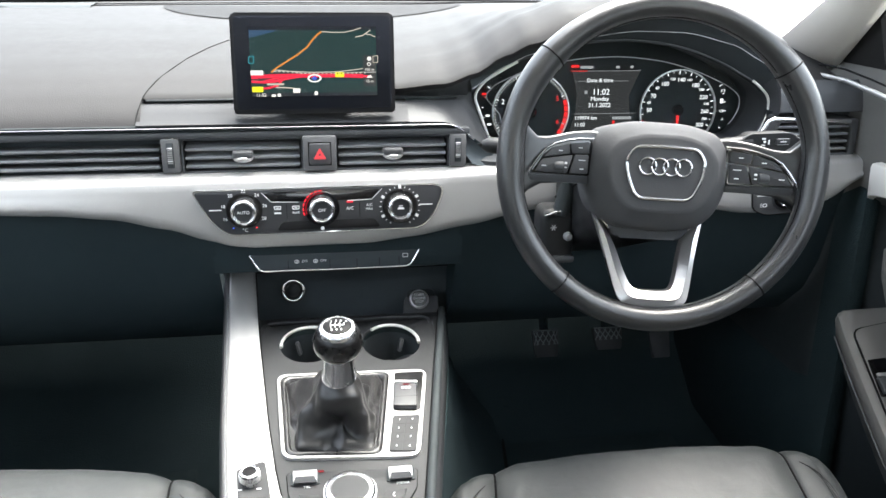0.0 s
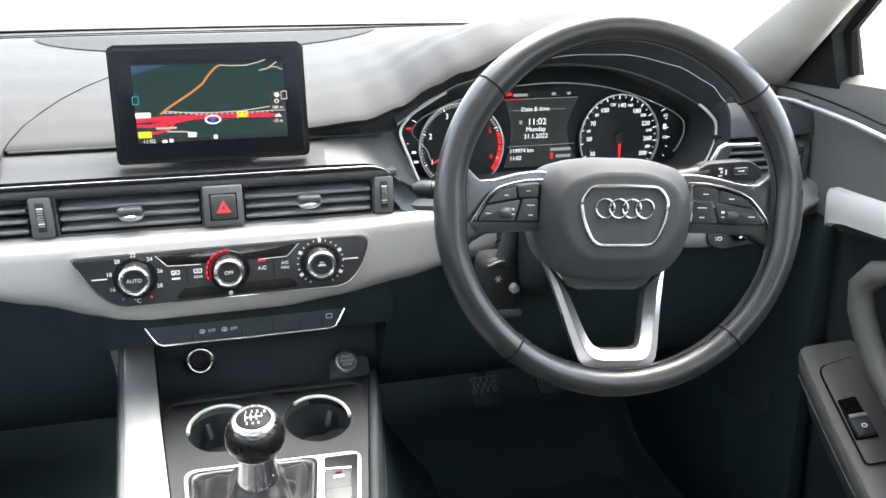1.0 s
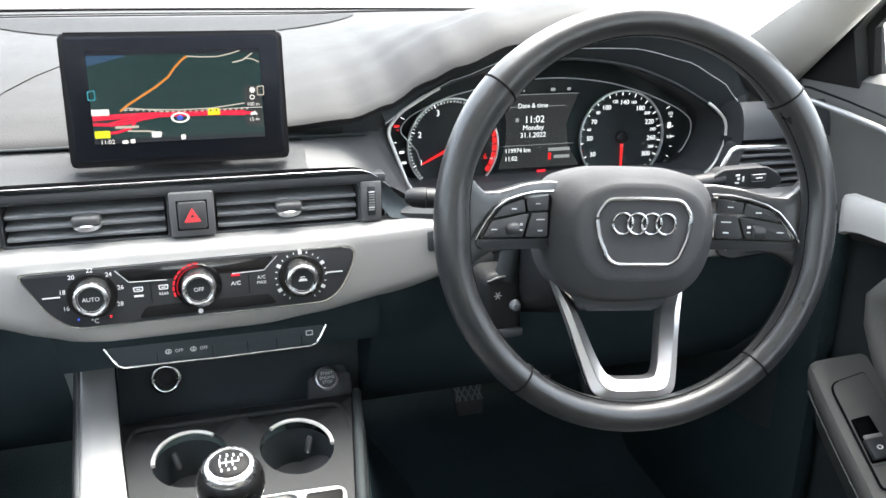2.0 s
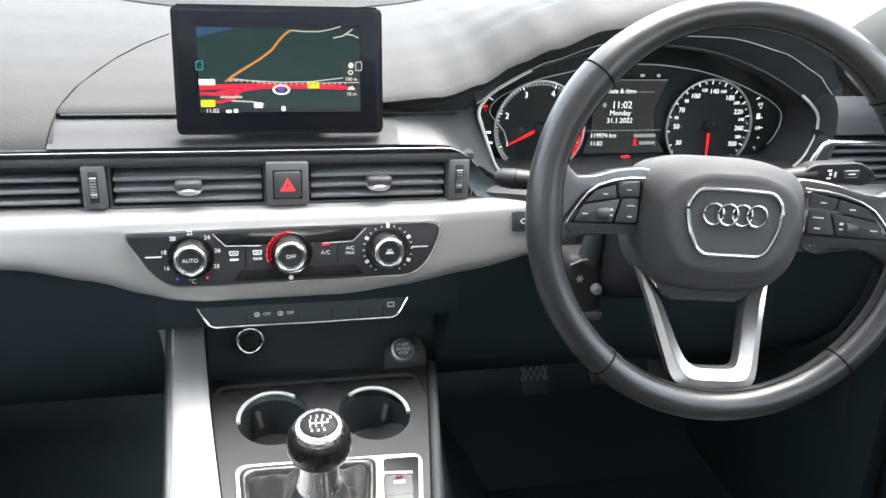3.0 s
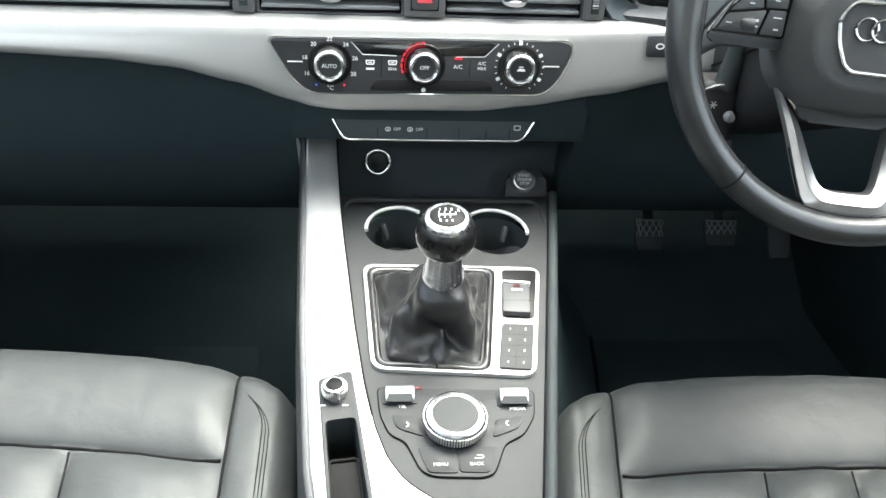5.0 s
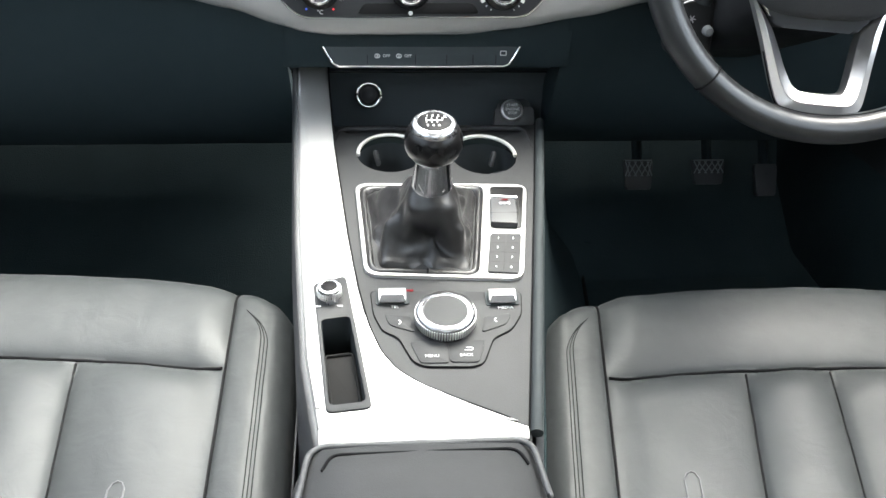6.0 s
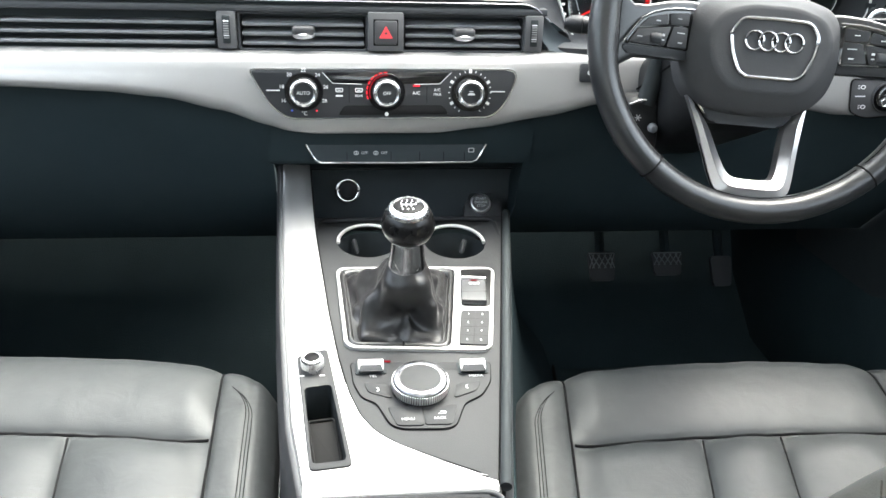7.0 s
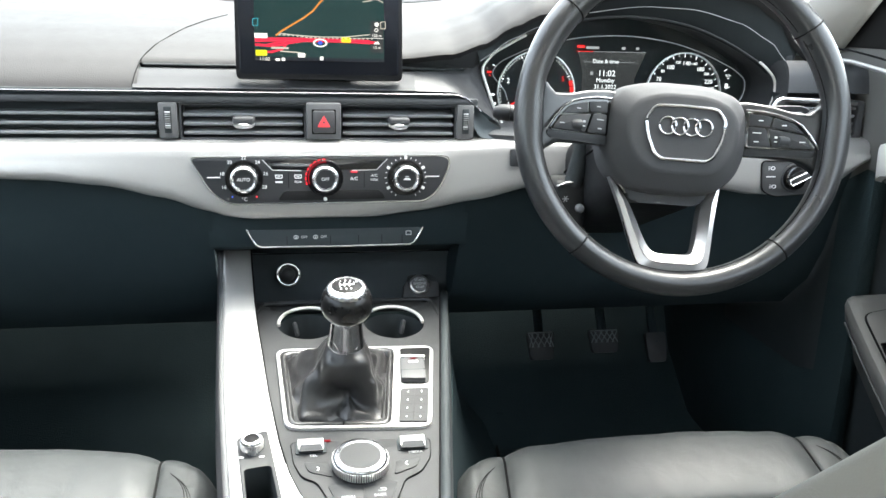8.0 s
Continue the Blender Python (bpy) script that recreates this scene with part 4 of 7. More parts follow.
    for v in steps(0, 1, 9):
        w = v + 0.10 * math.sin(math.pi * v)
        rows.append([along(top_edge, t).lerp(along(low_edge, t), w) for t in steps(0, 1, 22)])
    part("cheek", sheet(rows), KEYSKIN, k, smooth=80)
    patch("cheek_cap", [lip_point(0.165), (0.165, 1.026, 0.7635)], [lip_point(0.222), (0.216, 1.031, 0.771)], DARK, 0.0)
    patch("cheek", [(0.632, 1.030, 0.782), (0.653, 1.030, 0.762), (0.656, 1.030, 0.737), (0.645, 1.030, 0.709), (0.630, 1.030, 0.692)],
          [(0.662, 1.004, 0.796), (0.658, 0.994, 0.777), (0.652, 0.986, 0.746), (0.645, 0.984, 0.722), (0.636, 0.983, 0.690)], DARK, -0.002)
    rows = []
    for x in steps(0.205, 0.655, 40):
        yf = curve_at([(0.205, 0.992), (0.235, 0.978), (0.27, 0.966), (0.60, 0.966), (0.655, 0.982)], x)
        rows.append([(x, 1.040, 0.697), (x, yf + 0.03, 0.693), (x, yf + 0.008, 0.690), (x, yf, 0.684), (x, yf + 0.002, 0.676), (x, yf + 0.010, 0.671), (x, 1.01, 0.669)])
    part("shelf", sheet(rows), DARK, k)
    F = facing(0, 1.098, 0.765, 3) @ Matrix.Translation((0, -0.765, 0))
    def flat(name, pts, mat, up, parent=k):
        return part(name, plate(pts, 0.0004, F, up=up), mat, parent, smooth=0)
    # dials
    for cx, r in ((0.314, 0.058), (0.545, 0.060)):
        cz = 0.731
        dial = part("dial", lathe([(0.0, 0.0), (r, 0.0), (r, -0.002), (0.0, -0.002)], F @ Matrix.Translation((cx, cz, 0.001)), 48), BLACK, k)
        part("dial_ring", ring(ellipse(cx, cz, r + 0.0012, r + 0.0012, 56), ellipse(cx, cz, r - 0.0006, r - 0.0006, 56), 0.004, F, up=0.006), KNURL, dial)
        spd = cx > 0.4
        n = 29 if spd else 61
        for i in range(n):
            a = radians(225 - 270 * i / (n - 1)) if spd else radians(250 - 270 * i / (n - 1))
            big = i % 2 == 0 if spd else i % 10 == 0
            mat = R_ON if (spd and i == 3) else W_ON
            part("tick", box((r - 0.0035, 0, 0.0016), (0.0050 if big else 0.0028, 0.0013 if big else 0.0007, 0.0004), m=F @ Matrix.Translation((cx, cz, 0)) @ Matrix.Rotation(a, 4, "Z")), mat, dial)
        if spd:
            for t, deg in (("30", 208), ("50", 180), ("70", 152), ("100", 120), ("140", 86), ("180", 54), ("220", 24), ("260", -4), ("300", -32)):
                a = radians(deg)
                rr = r - 0.0150
                writing("number", t, 0.0088, F @ Matrix.Translation((cx + rr * math.cos(a), cz + rr * math.sin(a), 0.0018)), W_ON, dial)
            for t, deg in (("60", 166), ("80", 136), ("120", 103), ("160", 70), ("200", 39), ("240", 10), ("280", -18)):
                a = radians(deg)
                writing("small_number", t, 0.0058, F @ Matrix.Translation((cx + (r - 0.0125) * math.cos(a), cz + (r - 0.0125) * math.sin(a), 0.0018)), W_ON, dial)
        else:
            for i in range(1, 7):
                a = radians(250 - 45 * i)
                rr = r - 0.0130
                writing("number", str(i), 0.0105, F @ Matrix.Translation((cx + rr * math.cos(a), cz + rr * math.sin(a), 0.0018)), W_ON if i < 5 else R_ON, dial)
            for i in range(6):
                a0 = 18 - 9.5 * i
                o = ellipse(cx, cz, r - 0.001, r - 0.001, 5, a0, a0 - 8) + ellipse(cx, cz, r - 0.006, r - 0.006, 5, a0 - 8, a0)
                flat("red_zone", o, R_ON, 0.0020, dial)
        ang = radians(-90 if spd else 206)
        N = F @ Matrix.Translation((cx, cz, 0.006)) @ Matrix.Rotation(ang, 4, "Z")
        part("needle", plate([(0.008, -0.0022), (r - 0.012, -0.0010), (r - 0.012, 0.0010), (0.008, 0.0022)], 0.0012, N, 0.0003), R_ON, dial, "red needle")
        part("needle_hub", lathe([(0.0, 0.004), (0.006, 0.004), (0.0082, 0.002), (0.0085, -0.004), (0.0, -0.004)], F @ Matrix.Translation((cx, cz, 0.006))), GLOSS, dial)
    # small gauges outside the dials
    for i in range(7):
        a = radians(150 + 12 * i)
        part("gauge_tick", box((0.0735, 0, 0.0016), (0.006 if i % 3 == 0 else 0.003, 0.0010, 0.0004), m=F @ Matrix.Translation((0.314, 0.731, 0)) @ Matrix.Rotation(a, 4, "Z")), R_ON if i == 1 else W_ON, k)
        b = radians(28 - 10 * i)
        part("gauge_tick", box((0.0770, 0, 0.0016), (0.006 if i % 3 == 0 else 0.003, 0.0010, 0.0004), m=F @ Matrix.Translation((0.545, 0.731, 0)) @ Matrix.Rotation(b, 4, "Z")), R_ON if i > 5 else W_ON, k)
    for y, w in ((0.757, 0.007), (0.725, 0.006), (0.712, 0.006)):
        flat("gauge_mark", [(0.237 + (0.769 - y) * 0.2, y), (0.237 + w + (0.769 - y) * 0.2, y), (0.237 + w + (0.769 - y) * 0.2, y + 0.003), (0.237 + (0.769 - y) * 0.2, y + 0.003)], R_ON if y > 0.75 else W_ON, 0.0016)
    for y, t in ((0.759, "1/1"), (0.728, "1/2")):
        writing("gauge_number", t, 0.0062, F @ Matrix.Translation((0.617, y, 0.0018)), W_ON, k)
    flat("fuel_icon", [(0.614, 0.740), (0.619, 0.740), (0.619, 0.747), (0.614, 0.747)], W_ON, 0.0016)
    # centre display
    scr = part("display", plate(rounded([(0.374, 0.698), (0.486, 0.698), (0.470, 0.722), (0.466, 0.752), (0.482, 0.791), (0.376, 0.791), (0.384, 0.760), (0.384, 0.730)], 0.004), 0.001, F, up=0.0016), DIALBG, k, "grey centre display with date and time")
    part("red_rule", box((0.386, 0.7905, 0.0022), (0.026, 0.0010, 0.0004), m=F), R_ON, scr)
    part("rule", box((0.441, 0.7905, 0.0022), (0.084, 0.0006, 0.0004), m=F), W_DIM, scr)
    for x, w in ((0.398, 0.020), (0.446, 0.006), (0.468, 0.005)):
        part("text_bar", box((x, 0.7960, 0.0022), (w, 0.0038, 0.0004), m=F), W_DIM, k)
    part("red_sign", box((0.380, 0.7975, 0.0022), (0.012, 0.0040, 0.0004), m=F), R_ON, k)
    writing("text", "Date & time", 0.0082, F @ Matrix.Translation((0.4195, 0.7765, 0.0022)), W_ON, scr)
    part("rule", box((0.425, 0.7755, 0.0022), (0.078, 0.0006, 0.0004), m=F), W_DIM, scr)
    writing("text", "11:02", 0.0125, F @ Matrix.Translation((0.4220, 0.7590, 0.0022)), W_ON, scr)
    part("text_bar", box((0.3985, 0.7592, 0.0022), (0.0045, 0.0050, 0.0004), m=F), W_DIM, scr)
    writing("text", "Monday", 0.0090, F @ Matrix.Translation((0.4205, 0.7490, 0.0022)), W_ON, scr)
    writing("text", "31.1.2022", 0.0090, F @ Matrix.Translation((0.4205, 0.7395, 0.0022)), W_ON, scr)
    part("rule", box((0.428, 0.7270, 0.0022), (0.10, 0.0006, 0.0004), m=F), W_DIM, scr)
    writing("text", "119974 km", 0.0078, F @ Matrix.Translation((0.400, 0.7205, 0.0022)), W_ON, scr)
    writing("text", "11:02", 0.0078, F @ Matrix.Translation((0.391, 0.7105, 0.0022)), W_ON, scr)
    for y, w in ((0.7200, 0.030), (0.7105, 0.022)):
        part("text_bar", box((0.466 - w / 2 + 0.006, y, 0.0022), (w, 0.0042, 0.0004), m=F), W_DIM, scr)
    part("red_bar", box((0.444, 0.7115, 0.0022), (0.004, 0.009, 0.0004), m=F), R_ON, scr)
    part("warning_light", box((0.432, 0.692, 0.004), (0.012, 0.006, 0.0006), 0.0002, m=F), LED, k)
    lens = part("lens", plate([((x - 0.4375) * 0.972, (z - 0.765) * 0.972) for x, z in out], 0.0015, facing(0.4375, 1.078, 0.765, -8)), LENS, k)
    lens.visible_shadow = False


instrument_cluster()

# ---- steering wheel, column and stalks ----
RIM = Matrix.Translation((0.3836, 0.7531, 0.7292)) @ Matrix.Rotation(radians(-5.0), 4, "Z") @ facing(0, 0, 0, 13.2) @ Matrix.Rotation(radians(-3.7), 4, "Z")
HUB = RIM @ Matrix.Translation((0.003, 0.0125, -0.037)) @ Matrix.Scale(0.965, 4)


def mirrored(points):
    """Half an outline, from the bottom middle round the right, closed by its mirror image."""
    return points + [(-x, y) for x, y in reversed(points) if abs(x) > 1e-6]


def dished(bm):
    """Brings the spokes forward from the sunken hub to the rim."""
    back = HUB.inverted()
    for v in bm.verts:
        p = back @ v.co
        p.z += 0.030 * max(0.0, min(1.0, (abs(p.x) - 0.080) / 0.090))
        v.co = HUB @ p
    return bm


def steering_wheel():
    w = thing("steering_wheel", (0.389, 0.80, 0.731), "worn black leather three-spoke steering wheel with a silver lower spoke", "steering wheel")
    def rim_pt(a, b, grow=0.0):
        """Point on the rim at angle a round the wheel and b round its section."""
        d = math.degrees(a) % 360
        grip = 0.0020 * (math.exp(-((d - 35) / 16) ** 2) + math.exp(-((d - 145) / 16) ** 2))
        spoke = 0.0030 * (math.exp(-((d - 357) / 9) ** 2) + math.exp(-((d + 3) / 9) ** 2) + math.exp(-((d - 183) / 9) ** 2))
        rr, rz = 0.0141 + grip + grow, 0.0165 + grip + grow
        c, s = math.cos(b), math.sin(b)
        R = 0.1757 + rr * c - (spoke if c < 0 else 0.0)
        return RIM @ Vector((R * math.cos(a), R * math.sin(a), rz * s))
    def arc(a0, a1, n=44):
        return sheet([[rim_pt(radians(a0 + (a1 - a0) * i / (n - 1)), 2 * math.pi * j / 24) for j in range(24)] for i in range(n)], closed=True)
    cuts = (41.0, 140.5, 232.0, 312.0)
    rim = part("rim", arc(41, 140.5), WHEEL, w, "smooth black leather rim")
    for a, b in ((140.5, 232), (232, 312), (312, 401)):
        part("rim_section", arc(a, b), WHEEL, rim)
    for c in cuts:
        a = radians(c)
        part("rim_seam", tube([rim_pt(a, 2 * math.pi * j / 24, 0.0003) for j in range(24)], 0.0009, closed=True), CREASE, rim)
    # hand-sewn joint along the inner side
    for a0, a1 in ((43, 138), (143, 230), (235, 310), (314, 399)):
        n = int((a1 - a0) * 0.55)
        part("stitching", tube([rim_pt(radians(a0 + (a1 - a0) * i / 40), math.pi * 0.90, 0.0001) for i in range(41)], 0.0006, n=6), CREASE, rim)
        bm = bmesh.new()
        for i in range(n):
            a = radians(a0 + (a1 - a0) * (i + 0.5) / n)
            ends = [rim_pt(a - 0.004, math.pi * 0.885, 0.0003), rim_pt(a + 0.004, math.pi * 0.915, 0.0003)]
            side = RIM.to_3x3() @ Vector((math.cos(a), math.sin(a), 0)) * 0.0004
            bm.faces.new([bm.verts.new(q) for q in (ends[0] - side, ends[0] + side, ends[1] + side, ends[1] - side)])
        part("thread", bm, THREAD, rim)
    # airbag cover: a raised shield round the badge, its flanks falling away to the edge
    rad = [0.03, 0.024, 0.020, 0.03, 0.018, 0.018, 0.04]
    rad = rad + rad[::-1]
    out = rounded(mirrored([(0.016, -0.0930), (0.054, -0.0890), (0.078, -0.0680), (0.0885, -0.0350), (0.0850, 0.0120), (0.0720, 0.0285), (0.036, 0.0385)]), rad, 5)
    inn = rounded(mirrored([(0.012, -0.0690), (0.036, -0.0680), (0.053, -0.0560), (0.0660, -0.0310), (0.0665, -0.0060), (0.0560, 0.0115), (0.028, 0.0222)]), rad, 5)
    def lay(k, z):
        return [HUB @ Vector((x + (u - x) * k, y + (v - y) * k, z)) for (x, y), (u, v) in zip(out, inn)]
    rows = [lay(0, -0.040), lay(0, -0.004), lay(0.07, 0.005), lay(0.25, 0.012), lay(0.60, 0.0195), lay(0.93, 0.0262), lay(1.0, 0.0280)]
    rows.append([HUB @ Vector((u * 0.90, (v + 0.024) * 0.90 - 0.024, 0.0292)) for u, v in inn])
    part("airbag_cover", sheet(rows, closed=True, caps=True), COVER, w, "charcoal airbag cover", smooth=50)
    # badge
    E0 = HUB @ Matrix.Translation((0.002, -0.0225, 0.0302))
    badge = part("badge_frame", tube([E0 @ Vector((x, y, 0)) for x, y in rounded([(-0.037, 0.0300), (0.0, 0.0312), (0.037, 0.0300), (0.0478, 0.0150), (0.0440, -0.0060), (0.0350, -0.0255), (0.0270, -0.0305), (-0.0270, -0.0305), (-0.0350, -0.0255), (-0.0440, -0.0060), (-0.0478, 0.0150)], 0.007)], 0.0022, closed=True, n=8), BADGE, w, "chrome frame round the badge")
    for i in range(4):
        part("badge_ring", tube([E0 @ Vector((0.0143 * (i - 1.5) + 0.0098 * math.cos(a), 0.0075 + 0.0098 * math.sin(a), 0.0004 * (i % 2))) for a in [2 * math.pi * j / 28 for j in range(28)]], 0.0014, closed=True, n=8), BADGE, badge)
    for s in (-1, 1):
        part("horn_mark", box((s * 0.058, -0.034, 0.0262), (0.010, 0.004, 0.0006), 0.0002, m=HUB), WHEEL, w)
        # side spoke, flaring into the rim, and its key pad
        def fl(pts):
            return [(s * x * 1.05, y * 0.86 - 0.0165) for x, y in pts]
        rows = []
        for x in steps(0.060, 0.1745, 16):
            hi = linear([(0.060, 0.021), (0.085, 0.0235), (0.110, 0.0200), (0.135, 0.0130), (0.152, 0.0120), (0.165, 0.0240), (0.178, 0.044)], x)
            lo = linear([(0.060, -0.040), (0.120, -0.041), (0.145, -0.043), (0.160, -0.052), (0.178, -0.074)], x)
            deep = linear([(0.06, 0.012), (0.15, 0.012), (0.178, 0.008)], x)
            mid, half = (hi + lo) / 2, (hi - lo) / 2
            rows.append([HUB @ Vector((s * x, mid + half * py, -0.006 + deep * pz)) for py, pz in rounded([(-1, -1), (1, -1), (1, 1), (-1, 1)], 0.35, 4)])
        sp = part("side_spoke", dished(sheet(rows, closed=True, caps=True)), WHEEL, w, smooth=60)
        part("key_pad", dished(plate(rounded(fl([(0.078, 0.033), (0.108, 0.029), (0.132, 0.019), (0.146, -0.004), (0.152, -0.016), (0.078, -0.017)]), 0.005), 0.014, HUB, 0.002, up=0.0085)), GLOSS, sp)
        for pts in ([(0.082, 0.030), (0.105, 0.0262), (0.103, 0.013), (0.082, 0.014)], [(0.107, 0.0258), (0.127, 0.0185), (0.137, 0.006), (0.105, 0.012)], [(0.082, 0.012), (0.099, 0.011), (0.105, -0.0145), (0.082, -0.0145)], [(0.1015, 0.0105), (0.138, 0.003), (0.147, -0.0145), (0.1075, -0.0145)]):
            part("key", dished(plate(rounded(fl(pts), 0.002, 3), 0.004, HUB, 0.0008, up=0.0100)), KEYSKIN, sp)
        part("key_trim", dished(tube([HUB @ Vector((s * x * 1.05, y * 0.86 - 0.0165, 0.0095)) for x, y in ((0.077, 0.0345), (0.095, 0.0335), (0.110, 0.030), (0.124, 0.0245), (0.135, 0.016), (0.143, 0.004), (0.150, -0.009), (0.1535, -0.0165))], 0.0012)), BADGE, sp)
        wheel_at = HUB @ Matrix.Translation((s * 0.124, -0.0215, 0.0225)) @ Matrix.Rotation(radians(90), 4, "Y")
        part("scroll_wheel", lathe([(0.0, 0.006), (0.0055, 0.006), (0.0062, 0.004), (0.0062, -0.004), (0.0055, -0.006), (0.0, -0.006)], wheel_at, 20), DARK, sp)
        part("key_underside", dished(plate(rounded(fl([(0.076, -0.0165), (0.1535, -0.0165), (0.150, -0.027), (0.078, -0.028)]), 0.003), 0.02, HUB, 0.002, up=0.0065)), PANELBLACK, sp)
        for x, y, bw, bh in ((0.090, 0.004, 0.009, 0.0010), (0.090, -0.008, 0.005, 0.0014), (0.136, -0.006, 0.006, 0.0010), (0.1095, -0.001, 0.003, 0.0024), (0.1095, -0.007, 0.003, 0.0014), (0.093, 0.021, 0.005, 0.0009), (0.117, 0.0155, 0.005, 0.0012)):
            part("key_mark", dished(box((s * x * 1.05, y * 0.86 - 0.0165, 0.0104), (bw, bh, 0.0004), m=HUB)), MARK if s > 0 else THREADPALE, sp)
    part("lower_bridge", plate(rounded([(-0.060, -0.060), (0.060, -0.060), (0.046, -0.104), (-0.046, -0.104)], 0.012), 0.026, HUB, 0.004, up=-0.012), DARK, w)
    # U-shaped lower spoke: an outer face, a ridge and an inner face that falls away
    arms = [(0.0705, 0.0660, 0.0560, -0.0715, -0.0780, -0.0860, -0.0080), (0.0640, 0.0560, 0.0450, -0.0930, -0.0990, -0.1040, 0.0000), (0.0575, 0.0500, 0.0385, -0.1160, -0.1190, -0.1220, 0.0085), (0.0515, 0.0440, 0.0330, -0.1400, -0.1400, -0.1400, 0.0170), (0.0462, 0.0375, 0.0275, -0.1610, -0.1590, -0.1545, 0.0250), (0.0410, 0.0315, 0.0225, -0.1745, -0.1680, -0.1605, 0.0300), (0.0300, 0.0235, 0.0160, -0.1812, -0.1715, -0.1622, 0.0325), (0.0120, 0.0110, 0.0090, -0.1826, -0.1722, -0.1626, 0.0330)]
    arms = [(*r, -0.0145 + (z + 0.008) * 1.23) for *r, z in arms]
    arms = [(-a, -b, -c, *r) for a, b, c, *r in arms] + arms[::-1]
    def rail(k):
        """k 0: outer edge, 1: ridge, 2: inner edge, and between."""
        pts = []
        for xa, xb, xc, ya, yb, yc, z in arms:
            if k <= 1:
                x, y, dz = xa + (xb - xa) * k, ya + (yb - ya) * k, -0.0035 * (1 - k)
            else:
                x, y, dz = xb + (xc - xb) * (k - 1), yb + (yc - yb) * (k - 1), -0.0075 * (k - 1)
            pts.append(Vector((x, y, z + dz)))
        return pts
    def lift(pts, dz):
        return [HUB @ Vector((p.x, p.y, p.z + dz)) for p in pts]
    def fine(row):
        out_ = []
        for i in range(len(row) - 1):
            p0, p1, p2, p3 = row[max(0, i - 1)], row[i], row[i + 1], row[min(len(row) - 1, i + 2)]
            for t in (0.0, 0.25, 0.5, 0.75):
                out_.append(0.5 * ((2 * p1) + (p2 - p0) * t + (2 * p0 - 5 * p1 + 4 * p2 - p3) * t * t + (3 * p1 - p0 - 3 * p2 + p3) * t ** 3))
        return out_ + [row[-1]]
    rows = [lift(rail(0.06), -0.012), lift(rail(0.0), -0.002), lift(rail(0.04), 0.0), lift(rail(0.93), 0.0), lift(rail(1.0), 0.0006), lift(rail(1.07), 0.0), lift(rail(1.96), 0.0), lift(rail(2.0), -0.0012), lift(rail(2.0), -0.014)]
    part("silver_spoke", sheet([fine(r) for r in rows]), FORK, w, "satin silver U-shaped lower spoke", smooth=25)
    part("spoke_gap", tube(fine(lift(rail(0.0), -0.0035))[10:-10], 0.0011), CREASE, w)
    for s in (-1, 1):
        tip = [HUB @ Vector((s * x, y, z)) for x, y, z in ((0.0655, -0.0750, -0.0110), (0.0560, -0.0850, -0.0130), (0.0480, -0.0930, -0.0150))]
        part("spoke_end", tube(tip, 0.0016), CHROME, w)


steering_wheel()


